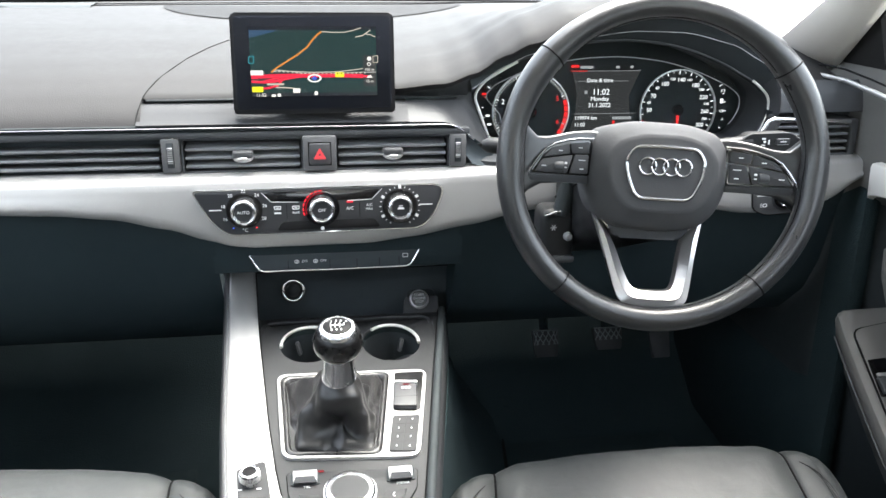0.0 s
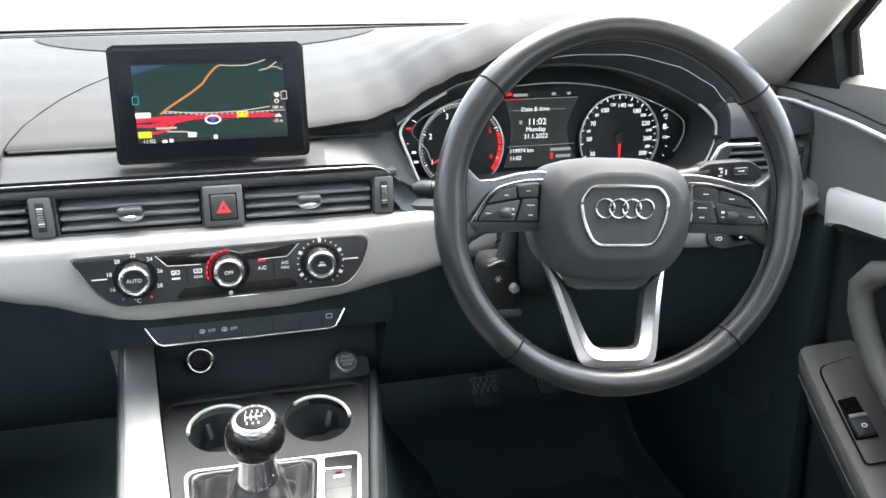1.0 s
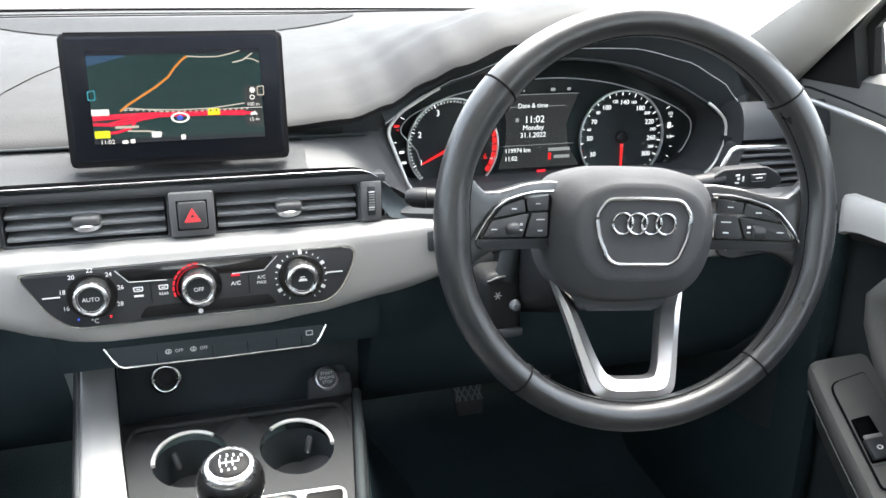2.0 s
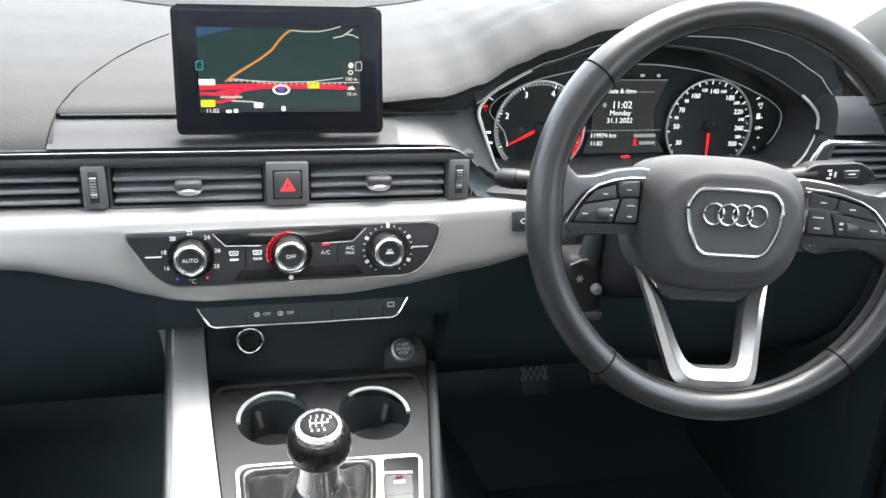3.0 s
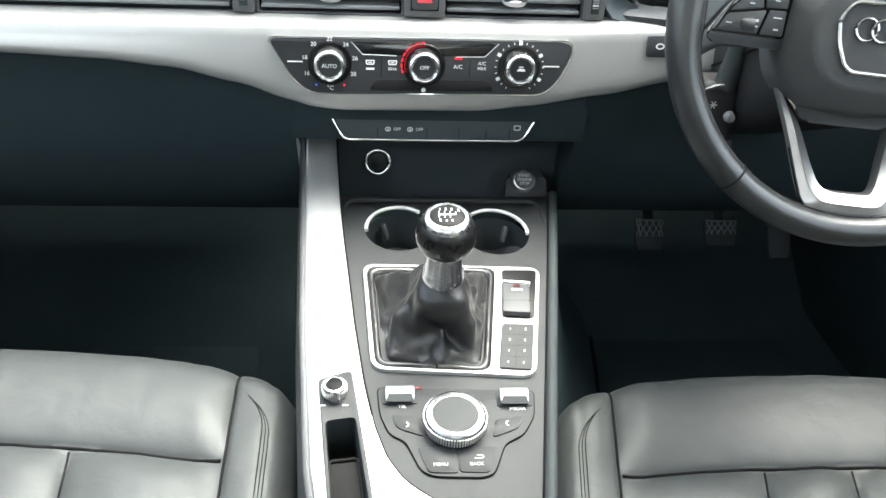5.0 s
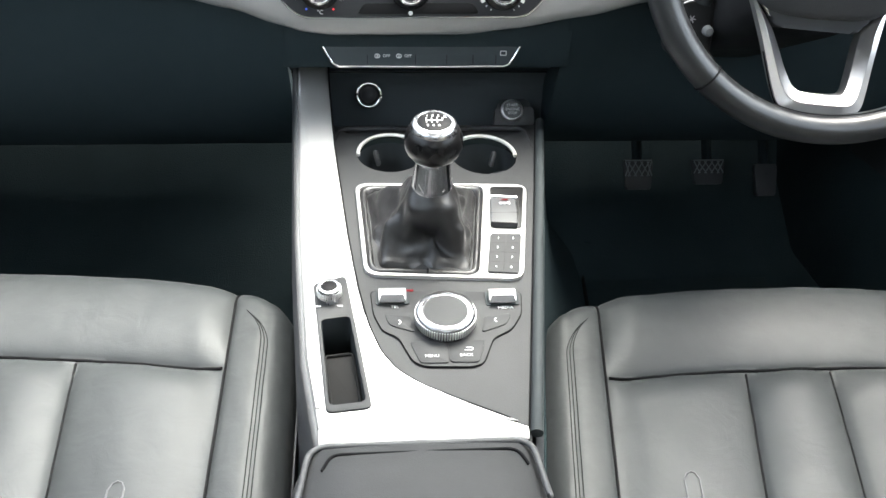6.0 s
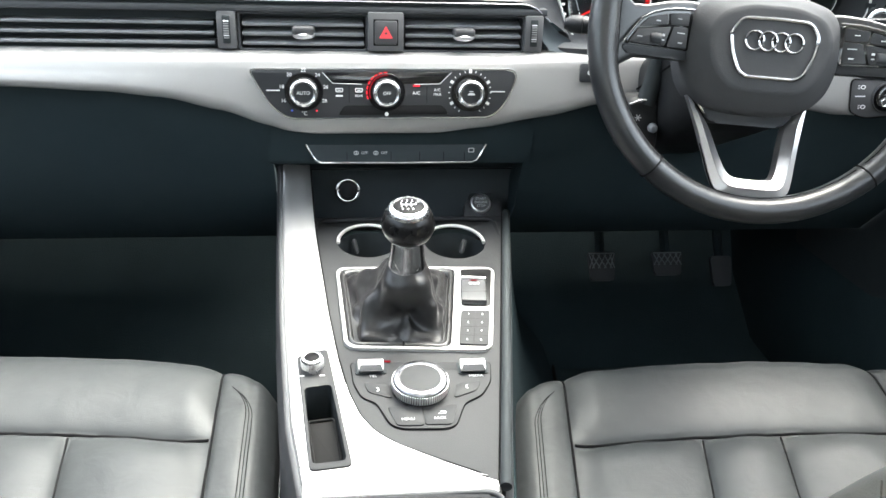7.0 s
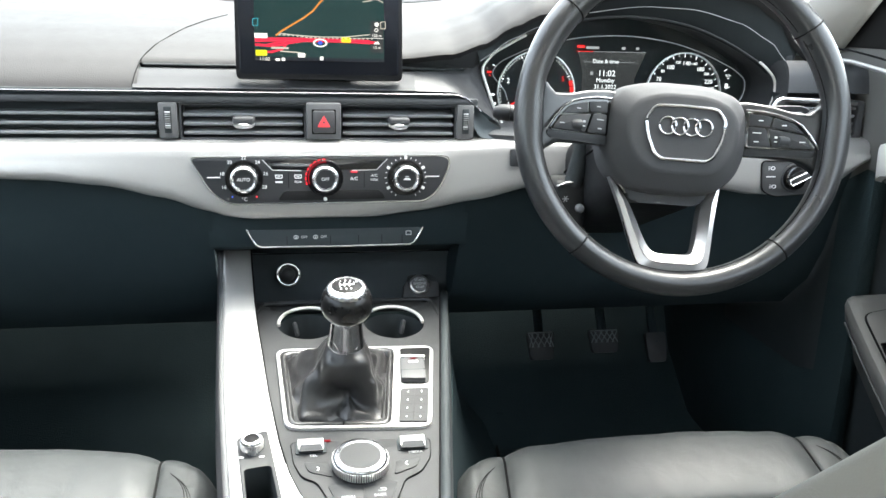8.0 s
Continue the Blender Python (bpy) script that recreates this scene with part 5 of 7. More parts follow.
def column_and_stalks():
    c = thing("steering_column", (0.389, 0.90, 0.62), "black steering column shroud behind the wheel", "steering column")
    A = facing(0.389, 0.80, 0.722, 25)
    rows = []
    for z, sx, y0, y1 in ((-0.010, 0.055, -0.060, 0.045), (-0.035, 0.066, -0.078, 0.050), (-0.08, 0.068, -0.085, 0.045), (-0.20, 0.068, -0.080, 0.03), (-0.34, 0.066, -0.075, 0.02)):
        rows.append([A @ Vector(((sx * p[0]), (y0 + y1) / 2 + (y1 - y0) / 2 * p[1], z)) for p in rounded([(-1, -1), (1, -1), (1, 1), (-1, 1)], 0.5, 6)])
    part("shroud", sheet(rows, closed=True, caps=True), STALK, c)
    part("adjuster", box((0.055, -0.055, -0.10), (0.03, 0.04, 0.06), 0.008, m=A), STALK, c)
    part("shroud_seam", tube([A @ Vector((sx, -0.01, z)) for sx, z in ((-0.056, -0.010), (-0.067, -0.035), (-0.069, -0.08), (-0.069, -0.2))], 0.0012), CREASE, c)
    # turn signal stalk
    t = thing("stalk", (0.329, 0.87, 0.71), "black indicator stalk with a blunt tip behind the wheel", "stalk")
    pts = [(0.345, 0.885, 0.712), (0.301, 0.888, 0.716), (0.266, 0.895, 0.720), (0.226, 0.905, 0.722)]
    part("arm", tube(pts, [0.010, 0.011, 0.0125, 0.013], n=14, flat=0.8), STALK, t)
    part("tip", tube([pts[-1], (0.213, 0.909, 0.7225), (0.206, 0.911, 0.7225)], [0.0135, 0.0125, 0.007], n=14, flat=0.8), STALK, t)
    for i in range(3):
        part("mark", box((0.2764 - 0.0097 * i, 0.8815, 0.7235), (0.0022 if i else 0.006, 0.001, 0.007 if i else 0.003), 0.0002), THREADPALE, t)
    part("collar", tube([(0.250, 0.899, 0.721), (0.2447, 0.900, 0.7212)], 0.0142, n=14, flat=0.8), KEYSKIN, t)
    # wiper stalk: a flat pod on a short arm
    t = thing("stalk", (0.449, 0.885, 0.71), "black wiper stalk pod with white marks behind the wheel", "stalk")
    part("arm", tube([(0.440, 0.893, 0.712), (0.500, 0.893, 0.718), (0.560, 0.893, 0.723)], [0.010, 0.011, 0.011], n=14, flat=0.8), STALK, t)
    pod = rounded([(0.538, 0.7235), (0.556, 0.7350), (0.613, 0.7355), (0.631, 0.7240), (0.634, 0.7165), (0.620, 0.7105), (0.582, 0.7150)], [0.004, 0.006, 0.008, 0.004, 0.003, 0.004, 0.010], 5)
    S = facing(0, 0.884, 0, 0)
    body = part("pod", plate(pod, 0.018, S, 0.0035, 3), STALK, t)
    part("pod_edge", tube([S @ Vector((x, z, -0.0022)) for x, z in pod], 0.0010, closed=True, n=6), BLOCK, body)
    part("ring_switch", box((0.6010, 0.7245, 0.0010), (0.0200, 0.0085, 0.0024), 0.0010, m=S), KEYSKIN, body)
    part("switch_rim", tube([S @ Vector((x, z, 0.0016)) for x, z in rounded([(0.592, 0.7208), (0.610, 0.7208), (0.610, 0.7282), (0.592, 0.7282)], 0.0015, 3)], 0.0005, closed=True, n=6), THREADPALE, body)
    for x, z, w, h in ((0.5745, 0.7285, 0.0050, 0.0022), (0.5760, 0.7245, 0.0030, 0.0030), (0.5745, 0.7200, 0.0050, 0.0018), (0.5820, 0.7240, 0.0020, 0.0060), (0.6010, 0.7245, 0.0080, 0.0010)):
        part("mark", box((x, z, 0.0004 if x < 0.59 else 0.0026), (w, h, 0.0008), 0.0001, m=S), MARK, body)
    lever = thing("column_lever", (0.284, 0.90, 0.60), "black lever housing with a small metal knob on the column", "stalk")
    part("housing", box((0.304, 0.905, 0.606), (0.046, 0.050, 0.070), 0.012, 4), STALK, lever)
    part("arm", tube([(0.322, 0.900, 0.700), (0.316, 0.892, 0.665), (0.308, 0.890, 0.632)], [0.009, 0.011, 0.012], n=12), BLACK, lever)
    part("upper_edge", tube([(0.285, 0.881, 0.634), (0.298, 0.880, 0.639), (0.312, 0.882, 0.639)], 0.0016, n=6), BADGE, lever)
    part("lower_lip", box((0.310, 0.887, 0.574), (0.034, 0.020, 0.011), 0.004), GREY, lever)
    part("knob", lathe([(0.0, 0.010), (0.004, 0.009), (0.0055, 0.006), (0.006, 0.0), (0.0, 0.0)], facing(0.316, 0.881, 0.606, 0), 18), SLAT, lever)
    for a in (0, 60, 120):
        part("mark", box((0, 0, 0), (0.0085, 0.0011, 0.0004), m=facing(0.297, 0.8797, 0.618, 0) @ Matrix.Rotation(radians(a), 4, "Z")), THREADPALE, lever)
    # light switch
    l = thing("light_switch", (0.655, 0.965, 0.60), "rotary headlamp switch in a gloss black panel", "light switch")
    M = facing(0.656, 0.9585, 0.627, 4)
    part("panel", plate(rounded([(-0.046, 0.024), (0.050, 0.024), (0.050, -0.022), (-0.022, -0.026), (-0.042, -0.018)], 0.008), 0.012, M, 0.0015), GREY, l)
    part("panel_edge", tube([M @ Vector((x, y, 0.0006)) for x, y in rounded([(-0.0465, 0.0245), (0.0505, 0.0245), (0.0505, -0.0225), (-0.022, -0.0265), (-0.0425, -0.0185)], 0.008)], 0.0010, closed=True, n=6), CREASE, l)
    T = M @ Matrix.Translation((0.006, 0.0, 0))
    part("bezel", lathe([(0.0205, -0.001), (0.0205, 0.0016), (0.0190, 0.0024), (0.0180, 0.0012), (0.0, 0.0012)], T), DARK, l)
    dial = part("dial", lathe([(0.0, 0.0075), (0.0135, 0.0075), (0.0160, 0.0062), (0.0170, 0.0030), (0.0170, -0.001), (0.0, -0.001)], T), GLOSS, l)
    G = T @ Matrix.Rotation(radians(24), 4, "Z")
    part("grip", box((0.002, 0, 0.0115), (0.034, 0.0085, 0.009), 0.0028, 3, m=G), GREY, dial, "grey grip bar")
    part("grip_edge", tube([G @ Vector((x, y, 0.0155)) for x, y in rounded([(-0.015, -0.0042), (0.019, -0.0042), (0.019, 0.0042), (-0.015, 0.0042)], 0.0030)], 0.0012, closed=True, n=6), CHROME, dial, "chrome outline")
    part("mark", box((-0.030, 0.002, 0.0004), (0.014, 0.0014, 0.0006), m=M), MARK, l)
    for x, y in ((-0.028, 0.014), (-0.024, -0.012), (0.036, -0.017)):
        part("icon", ring(ellipse(x, y, 0.0036, 0.0028, 14), ellipse(x, y, 0.0024, 0.0018, 14), 0.0004, M, up=0.0006), MARK, l)
        for k in (-1, 0, 1):
            part("ray", box((x - 0.0058, y + k * 0.0020, 0.0005), (0.0026, 0.0006, 0.0005), m=M), MARK, l)


column_and_stalks()

# ---- centre console ----
SLOPE = math.atan(0.17)
DECK = axes((0, 0.705, 0.407), (1, 0, 0), (0, math.cos(SLOPE), math.sin(SLOPE)))


def on_deck(points):
    """Plan points of the sloping deck in its own axes."""
    return [(x, (y - 0.705) / math.cos(SLOPE)) for x, y in points]


def deck_z(y):
    return 0.407 + 0.17 * (y - 0.705) if y < 0.86 else 0.4334 + 0.075 * (y - 0.86) - 0.62 * max(0.0, y - 1.025)


def right_edge(y):
    return 0.080 + 0.172 * (y - 0.51)


LEFT_IN = [(0.5190, 0.0805), (0.5265, 0.0720), (0.545, 0.036), (0.569, -0.007), (0.585, -0.026), (0.607, -0.040), (0.64, -0.051), (0.692, -0.061), (0.771, -0.072), (0.943, -0.091), (1.05, -0.100), (1.12, -0.104)]
LEFT_OUT = [(0.50, -0.092), (0.517, -0.096), (0.60, -0.111), (0.77, -0.127), (0.944, -0.139), (1.05, -0.144), (1.12, -0.146)]


def trim_z(y):
    return deck_z(min(y, 1.025)) + 0.075 * max(0.0, y - 1.025) + (0.004 if y < 0.86 else 0.004 + 0.55 * max(0.0, y - 0.90) ** 1.5 + 0.06 * max(0.0, y - 0.86))


def centre_console():
    c = thing("centre_console", (0, 0.78, 0.16), "dark grey centre console with a silver trim sweeping round the controls", "centre console")
    ys = steps(0.50, 1.105, 44)
    # body under the deck
    rows = []
    for y in ys:
        z, lo, ro = deck_z(y), linear(LEFT_OUT, y), right_edge(y)
        rows.append([(lo - 0.012, y, 0.08), (lo - 0.006, y, z - 0.05), (lo - 0.003, y, trim_z(y) - 0.012), (lo, y, trim_z(y) - 0.006), (lo + 0.006, y, z - 0.055), (ro * 0.6, y, z - 0.055), (ro + 0.004, y, z - 0.006), (ro + 0.010, y, z - 0.012), (ro + 0.014, y, z - 0.05), (ro + 0.020, y, 0.08)])
    part("body", sheet(rows, caps=False), DARK, c)
    # deck with the two cup wells cut out of it, built as strips round them
    def deck(x, y):
        return (x, y, deck_z(y))
    cups = ((-0.0245, 0.945, 0.0405, 0.050), (0.0885, 0.939, 0.0405, 0.051))
    rows = []
    for y in steps(0.503, 0.878, 40):
        li = min(linear(LEFT_IN, max(y, 0.519)), right_edge(y) - 0.001)
        rows.append([deck(li + (right_edge(y) - li) * t, y) for t in steps(0, 1, 10)])
    part("deck", sheet(rows, thick=0.006), DECKSKIN, c, "dark grey soft-grained deck panel")
    # cup holder plate: outer rounded outline to the rim of each well
    def well_plate(cx, cy, rx, ry, xa, xb):
        n = 48
        oval, square = [], []
        for i in range(n):
            a = 2 * math.pi * i / n
            oval.append(deck(cx + rx * math.cos(a), cy + ry * math.sin(a)))
            k = 1 / max(abs(math.cos(a)), abs(math.sin(a)))
            px, py = math.cos(a) * k, math.sin(a) * k
            x = cx + (px * (xb - cx) if px > 0 else px * (cx - xa))
            y = cy + (py * (1.045 - cy) if py > 0 else py * (cy - 0.878))
            xl, xr = linear(LEFT_IN, y) - 0.002, right_edge(y)
            x = x if abs(x - xb) > 1e-3 or xb < 0.1 else xr
            x = max(xl, min(xr, x if abs(x - xa) > 1e-3 or xa > 0 else xl))
            square.append(deck(x, y))
        low = [(x, y, z - 0.004) for x, y, z in square]
        lip = [(cx + (x - cx) * 0.985, cy + (y - cy) * 0.985, z - 0.003) for x, y, z in oval]
        return sheet([low, square, oval, lip], closed=True)
    mid = 0.032
    for cx, cy, rx, ry in cups:
        bm = well_plate(cx, cy, rx, ry, -0.10 if cx < 0 else mid, mid if cx < 0 else 0.17)
        wl_ = part("cup_holder", bm, DECKSKIN, c, "dark cup holder well with a bright front rim")
        part("well_floor", lathe([(0.0, 0.0), (0.040, 0.0), (0.040, -0.004), (0.0, -0.004)], Matrix.Translation((cx, cy, 0.367)), 30, rx / 0.041, ry / 0.041 * 1.0), BLACK, wl_)
        part("well_wall", sheet([[(cx + rx * k * math.cos(a), cy + ry * k * math.sin(a), z) for a in [2 * math.pi * i / 40 for i in range(41)]] for k, z in ((0.975, deck_z(cy) - 0.008), (0.93, 0.40), (0.88, 0.368))]), BLACK, wl_)
        a0, a1 = (50, 186) if cx < 0 else (-6, 130)
        part("chrome_rim", tube([(cx + rx * 0.952 * math.cos(radians(a)), cy + ry * 0.952 * math.sin(radians(a)), deck_z(cy + ry * math.sin(radians(a))) - 0.0006) for a in steps(a0, a1, 30)], 0.0024, n=10), STRIP, wl_)
        sg = -1 if cx < 0 else 1
        part("grip_finger", box((0, 0, 0), (0.0060, 0.009, 0.020), 0.0025, m=Matrix.Translation((cx + sg * 0.016, cy + 0.030, 0.419)) @ Matrix.Rotation(radians(sg * 14), 4, "Y") @ Matrix.Rotation(radians(-16), 4, "X")), GREY, wl_, "small grey spring finger")
    rows = [[deck(x, y) for x in steps(linear(LEFT_IN, y), right_edge(y), 8)] for y in steps(1.044, 1.10, 6)]
    part("deck_front", sheet(rows, thick=0.006), DECKSKIN, c)
    shoulder = rounded([(-0.0935, 0.975), (-0.087, 1.0115), (0.150, 1.0115), (right_edge(0.955) - 0.005, 0.955)], [0.001, 0.016, 0.018, 0.001], 8)
    part("deck_shoulder", tube([(x, y, deck_z(y) - 0.0014 - 0.05 * max(0.0, 0.985 - y)) for x, y in shoulder], 0.0034, n=10), DECKSKIN, c)
    # edge rib along the driver's side
    part("edge_rib", tube([(right_edge(y) + 0.004, y, deck_z(y) + 0.001) for y in steps(0.515, 1.10, 40)], 0.0055, n=10), BLACK, c)
    part("edge_groove", tube([(right_edge(y) - 0.002, y, deck_z(y) + 0.0012) for y in steps(0.503, 1.10, 40)], 0.0010), CREASE, c)
    # silver sweep: the long flank and the foot across the rear
    top, n = [], 14
    def flank(y0, y1, n, left, right):
        rows = []
        for y in steps(y0, y1, n):
            a, b, z = linear(LEFT_OUT, y) + 0.0065, linear(LEFT_IN, y), trim_z(y)
            fade = max(0.0, (y - 0.95)) * 0.05
            l, r = left(y) if left else None, right(y) if right else None
            row = [(a - 0.003, y, z - 0.014), (a - 0.0015, y, z - 0.004), (a, y, z - 0.001)] if l is None else [(l, y, z - 0.010), (l, y, z + 0.0005)]
            p, q = (a if l is None else l), (b if r is None else r)
            row += [(p + (q - p) * t, y, z + 0.0005 - fade * t) for t in (0.06, 0.3, 0.6, 0.94)]
            row += [(b, y, z - 0.0012 - fade), (b + 0.0008, y, z - 0.007 - fade)] if r is None else [(r, y, z + 0.0005), (r, y, z - 0.010)]
            rows.append(row)
        return sheet(rows)
    hole_l, hole_r = (lambda y: linear([(0.545, -0.0860), (0.650, -0.0980)], y)), (lambda y: linear([(0.545, -0.0495), (0.652, -0.0655)], y))
    part("silver_flank", flank(0.652, 1.10, 60, None, None), FLANK, c, "satin silver flank trim")
    part("silver_flank", flank(0.545, 0.652, 16, None, hole_l), FLANK, c)
    part("silver_flank", flank(0.545, 0.652, 16, hole_r, None), FLANK, c)
    part("silver_flank", flank(0.527, 0.545, 8, None, None), FLANK, c)
    rows = []
    for t in steps(0, 1, 40):
        x = -0.0908 + (0.0780 + 0.0908) * t
        yo = 0.509
        yi = linear(sorted((x_, y_) for y_, x_ in LEFT_IN), x) if x > -0.03 else 0.5272
        yi = min(yi, 0.5272 - 0.45 * max(0.0, x - 0.060)) - 0.0004
        rows.append([(x, yo - 0.001, deck_z(yo) - 0.010), (x, yo, deck_z(yo) + 0.002), (x, yo + 0.002, trim_z(yo)), (x, (yo + yi) / 2, trim_z((yo + yi) / 2) + 0.0004), (x, yi, trim_z(yi) + 0.0004)])
    part("silver_foot", sheet(rows), FLANK, c)
    part("inner_joint", tube([(x, y, trim_z(y) - 0.0015) for y, x in [(q, linear(LEFT_IN, q)) for q in steps(0.53, 1.09, 60)]], 0.0012), CREASE, c)
    part("outer_bead", sheet([[(linear(LEFT_OUT, y) + dx, y, trim_z(y) + dz) for dx, dz in ((-0.004, -0.030), (-0.0025, -0.013), (-0.001, -0.0085), (0.0015, -0.0050), (0.0040, -0.0040), (0.0062, -0.0042))] for y in steps(0.51, 1.09, 40)]), BLOCK, c)
    # volume knob and the oddments tray in the flank
    v = part("tray_frame", ring(on_deck(rounded([(-0.104, 0.695), (-0.073, 0.706), (-0.048, 0.543), (-0.086, 0.539)], 0.006)), on_deck(rounded([(-0.0945, 0.646), (-0.0685, 0.650), (-0.0535, 0.550), (-0.0835, 0.547)], 0.005)), 0.004, DECK, 0.0008, up=0.0062), DECKSKIN, c)
    rows = []
    for k, z in ((1.0, 0.006), (0.96, -0.01), (0.90, -0.040)):
        rows.append([DECK @ Vector((-0.0755 + (x + 0.0755) * k, -0.108 + (y + 0.108) * k, z)) for x, y in on_deck(rounded([(-0.0945, 0.646), (-0.0685, 0.650), (-0.0535, 0.550), (-0.0835, 0.547)], 0.005))])
    part("tray_well", sheet(rows + [[sum((Vector(p) for p in rows[-1]), Vector()) / len(rows[-1])] * len(rows[-1])], closed=True), BLACK, v, "deep black oddments tray with a rubber mat")
    part("tray_mat", plate(on_deck(rounded([(-0.0905, 0.614), (-0.0655, 0.617), (-0.0570, 0.553), (-0.0815, 0.550)], 0.004)), 0.006, DECK, 0.001, up=-0.010), RUBBER, v)
    part("mat_rim", tube([DECK @ Vector((x, y, -0.0088)) for x, y in on_deck(rounded([(-0.0905, 0.614), (-0.0655, 0.617), (-0.0570, 0.553), (-0.0815, 0.550)], 0.004))], 0.0014, closed=True), RUBBER, v)
    K = DECK @ Matrix.Translation((-0.0875, (0.677 - 0.705) / math.cos(SLOPE), 0.006)) @ Matrix.Scale(0.86, 4)
    vk = part("volume_knob", lathe([(0.0, 0.0150), (0.0085, 0.0152), (0.0098, 0.0162), (0.0118, 0.0156), (0.0130, 0.0134), (0.0132, 0.003), (0.0140, 0.0), (0.0, 0.0)], K, 40), NECKRING, c, "small silver volume knob")
    # Dark reflection in the polished top, put in as a black disc.
    part("face_reflection", lathe([(0.0, 0.0160), (0.0074, 0.0159), (0.0088, 0.0154), (0.0, 0.014)], K, 24), KNOBCAP, vk)
    for i in range(44):
        part("knurl", box((0.0131, 0, 0.0078), (0.0006, 0.0009, 0.0085), m=K @ Matrix.Rotation(2 * math.pi * i / 44, 4, "Z")), KNURL, vk)
    for x in (-0.013, 0.013):
        part("legend_bar", box((x * 0.9, -0.0165, 0.0008), (0.006, 0.0018, 0.0004), m=K), THREADPALE, vk)
    # rotary controller and its keys
    hull = on_deck(rounded([(-0.049, 0.688), (0.096, 0.682), (0.092, 0.652), (0.080, 0.632), (0.062, 0.622), (0.050, 0.592), (0.040, 0.588), (-0.002, 0.590), (-0.012, 0.596), (-0.024, 0.626), (-0.038, 0.634), (-0.046, 0.655)], 0.006))
    p = part("control_panel", plate(hull, 0.006, DECK, 0.0012, up=0.0022), DECKSKIN, c, "dark control panel with a rotary dial")
    part("panel_gap", tube([DECK @ Vector((x, y, 0.0010)) for x, y in hull], 0.0009, closed=True), CREASE, p)
    part("key", plate(on_deck(rounded([(-0.036, 0.655), (-0.012, 0.650), (-0.008, 0.630), (-0.032, 0.640)], 0.004)), 0.004, DECK, 0.0006, up=0.0034), DECKSKIN, p)
    part("key", plate(on_deck(rounded([(0.082, 0.652), (0.056, 0.648), (0.052, 0.628), (0.076, 0.638)], 0.004)), 0.004, DECK, 0.0006, up=0.0034), DECKSKIN, p)
    for xa, xb, t in ((-0.018, 0.0195, "MENU"), (0.0205, 0.058, "BACK")):
        part("key", plate(on_deck(rounded([(xa + (0.004 if xa < 0 else 0), 0.6185), (xb - (0.004 if xb > 0.03 else 0), 0.6185), (xb - (0.012 if xb > 0.03 else 0), 0.592), (xa + (0.012 if xa < 0 else 0), 0.593)], 0.003)), 0.004, DECK, 0.0006, up=0.0034), DECKSKIN, p)
        writing("legend", t, 0.0046, DECK @ Matrix.Translation(((xa + xb) / 2 + (0.004 if xa < 0 else -0.004), (0.600 - 0.705) / math.cos(SLOPE), 0.0038)), THREADPALE, p)
    K = DECK @ Matrix.Translation((0.0195, (0.643 - 0.705) / math.cos(SLOPE), 0.0))
    dial = part("rotary_dial", lathe([(0.0212, 0.0170), (0.0222, 0.0182), (0.0252, 0.0180), (0.0268, 0.0168), (0.0276, 0.0150), (0.0278, 0.006), (0.0284, 0.002), (0.0212, 0.002)], K, 72), BADGE, p, "silver-rimmed rotary dial")
    part("dial_top", lathe([(0.0, 0.0174), (0.016, 0.0174), (0.0206, 0.0171), (0.0214, 0.016), (0.0, 0.014)], K, 48), DECKSKIN, dial)
    for i in range(72):
        a = 2 * math.pi * i / 72
        part("knurl", box((0.0278, 0, 0.0102), (0.0008, 0.0014, 0.0085), m=K @ Matrix.Rotation(a, 4, "Z")), KNURL, dial)
    for cx, cy, tx in ((-0.0285, 0.676, "TEL"), (0.076, 0.672, "MEDIA")):
        T = DECK @ Matrix.Translation((cx, (cy - 0.705) / math.cos(SLOPE), 0.002))
        wedge = axes(T @ Vector((0, 0, 0)), T.to_3x3() @ Vector((0, 1, 0)), T.to_3x3() @ Vector((0, 0, 1)))
        sw = part("toggle", plate([(-0.0060, 0.001), (0.0050, 0.001), (0.0058, 0.0085), (0.0020, 0.0100), (-0.0060, 0.0050)], 0.026, wedge @ Matrix.Translation((0, 0, 0.013)), 0.0008), KNURL, p, "small silver toggle key")
        part("toggle_recess", plate(rounded([(-0.016, -0.009), (0.016, -0.009), (0.016, 0.009), (-0.016, 0.009)], 0.003), 0.002, T, up=0.0012), BLACK, sw)
        part("toggle_face", plate(rounded([(-0.0125, -0.0058), (0.0125, -0.0058), (0.0105, 0.0012), (-0.0105, 0.0012)], 0.001, 3), 0.0030, T @ Matrix.Rotation(radians(31), 4, "X"), up=0.0094), DARK, sw)
        writing("legend", tx, 0.0050, T @ Matrix.Translation((0.002, -0.0125, 0.0010)), THREADPALE, p)
        if cx > 0:
            part("back_arrow", tube([DECK @ Vector((0.038 + x, (0.6062 - 0.705) / math.cos(SLOPE) + y, 0.0037)) for x, y in ((-0.004, 0.0), (0.003, 0.0), (0.004, 0.0015), (0.003, 0.003), (-0.002, 0.003))], 0.0004, n=6), MARK, p)
            writing("legend", "RADIO", 0.0050, T @ Matrix.Translation((0.0, 0.0110, 0.0010)), MARK, p)
        else:
            part("legend_bar", box((0.0, 0.0110, 0.0008), (0.017, 0.0024, 0.0004), m=T), MARK, p)
            part("key_light", box((0.017, 0.010, 0.0010), (0.007, 0.0024, 0.0006), m=T), LEDDIM, p)
    for x, a in ((-0.024, 0), (0.068, 180)):
        part("arrow_mark", tube([DECK @ Vector((x + 0.0025 * math.cos(radians(b + a)), (0.642 - 0.705) + 0.0025 * math.sin(radians(b + a)), 0.0037)) for b in steps(-80, 80, 7)], 0.0005), MARK, p)
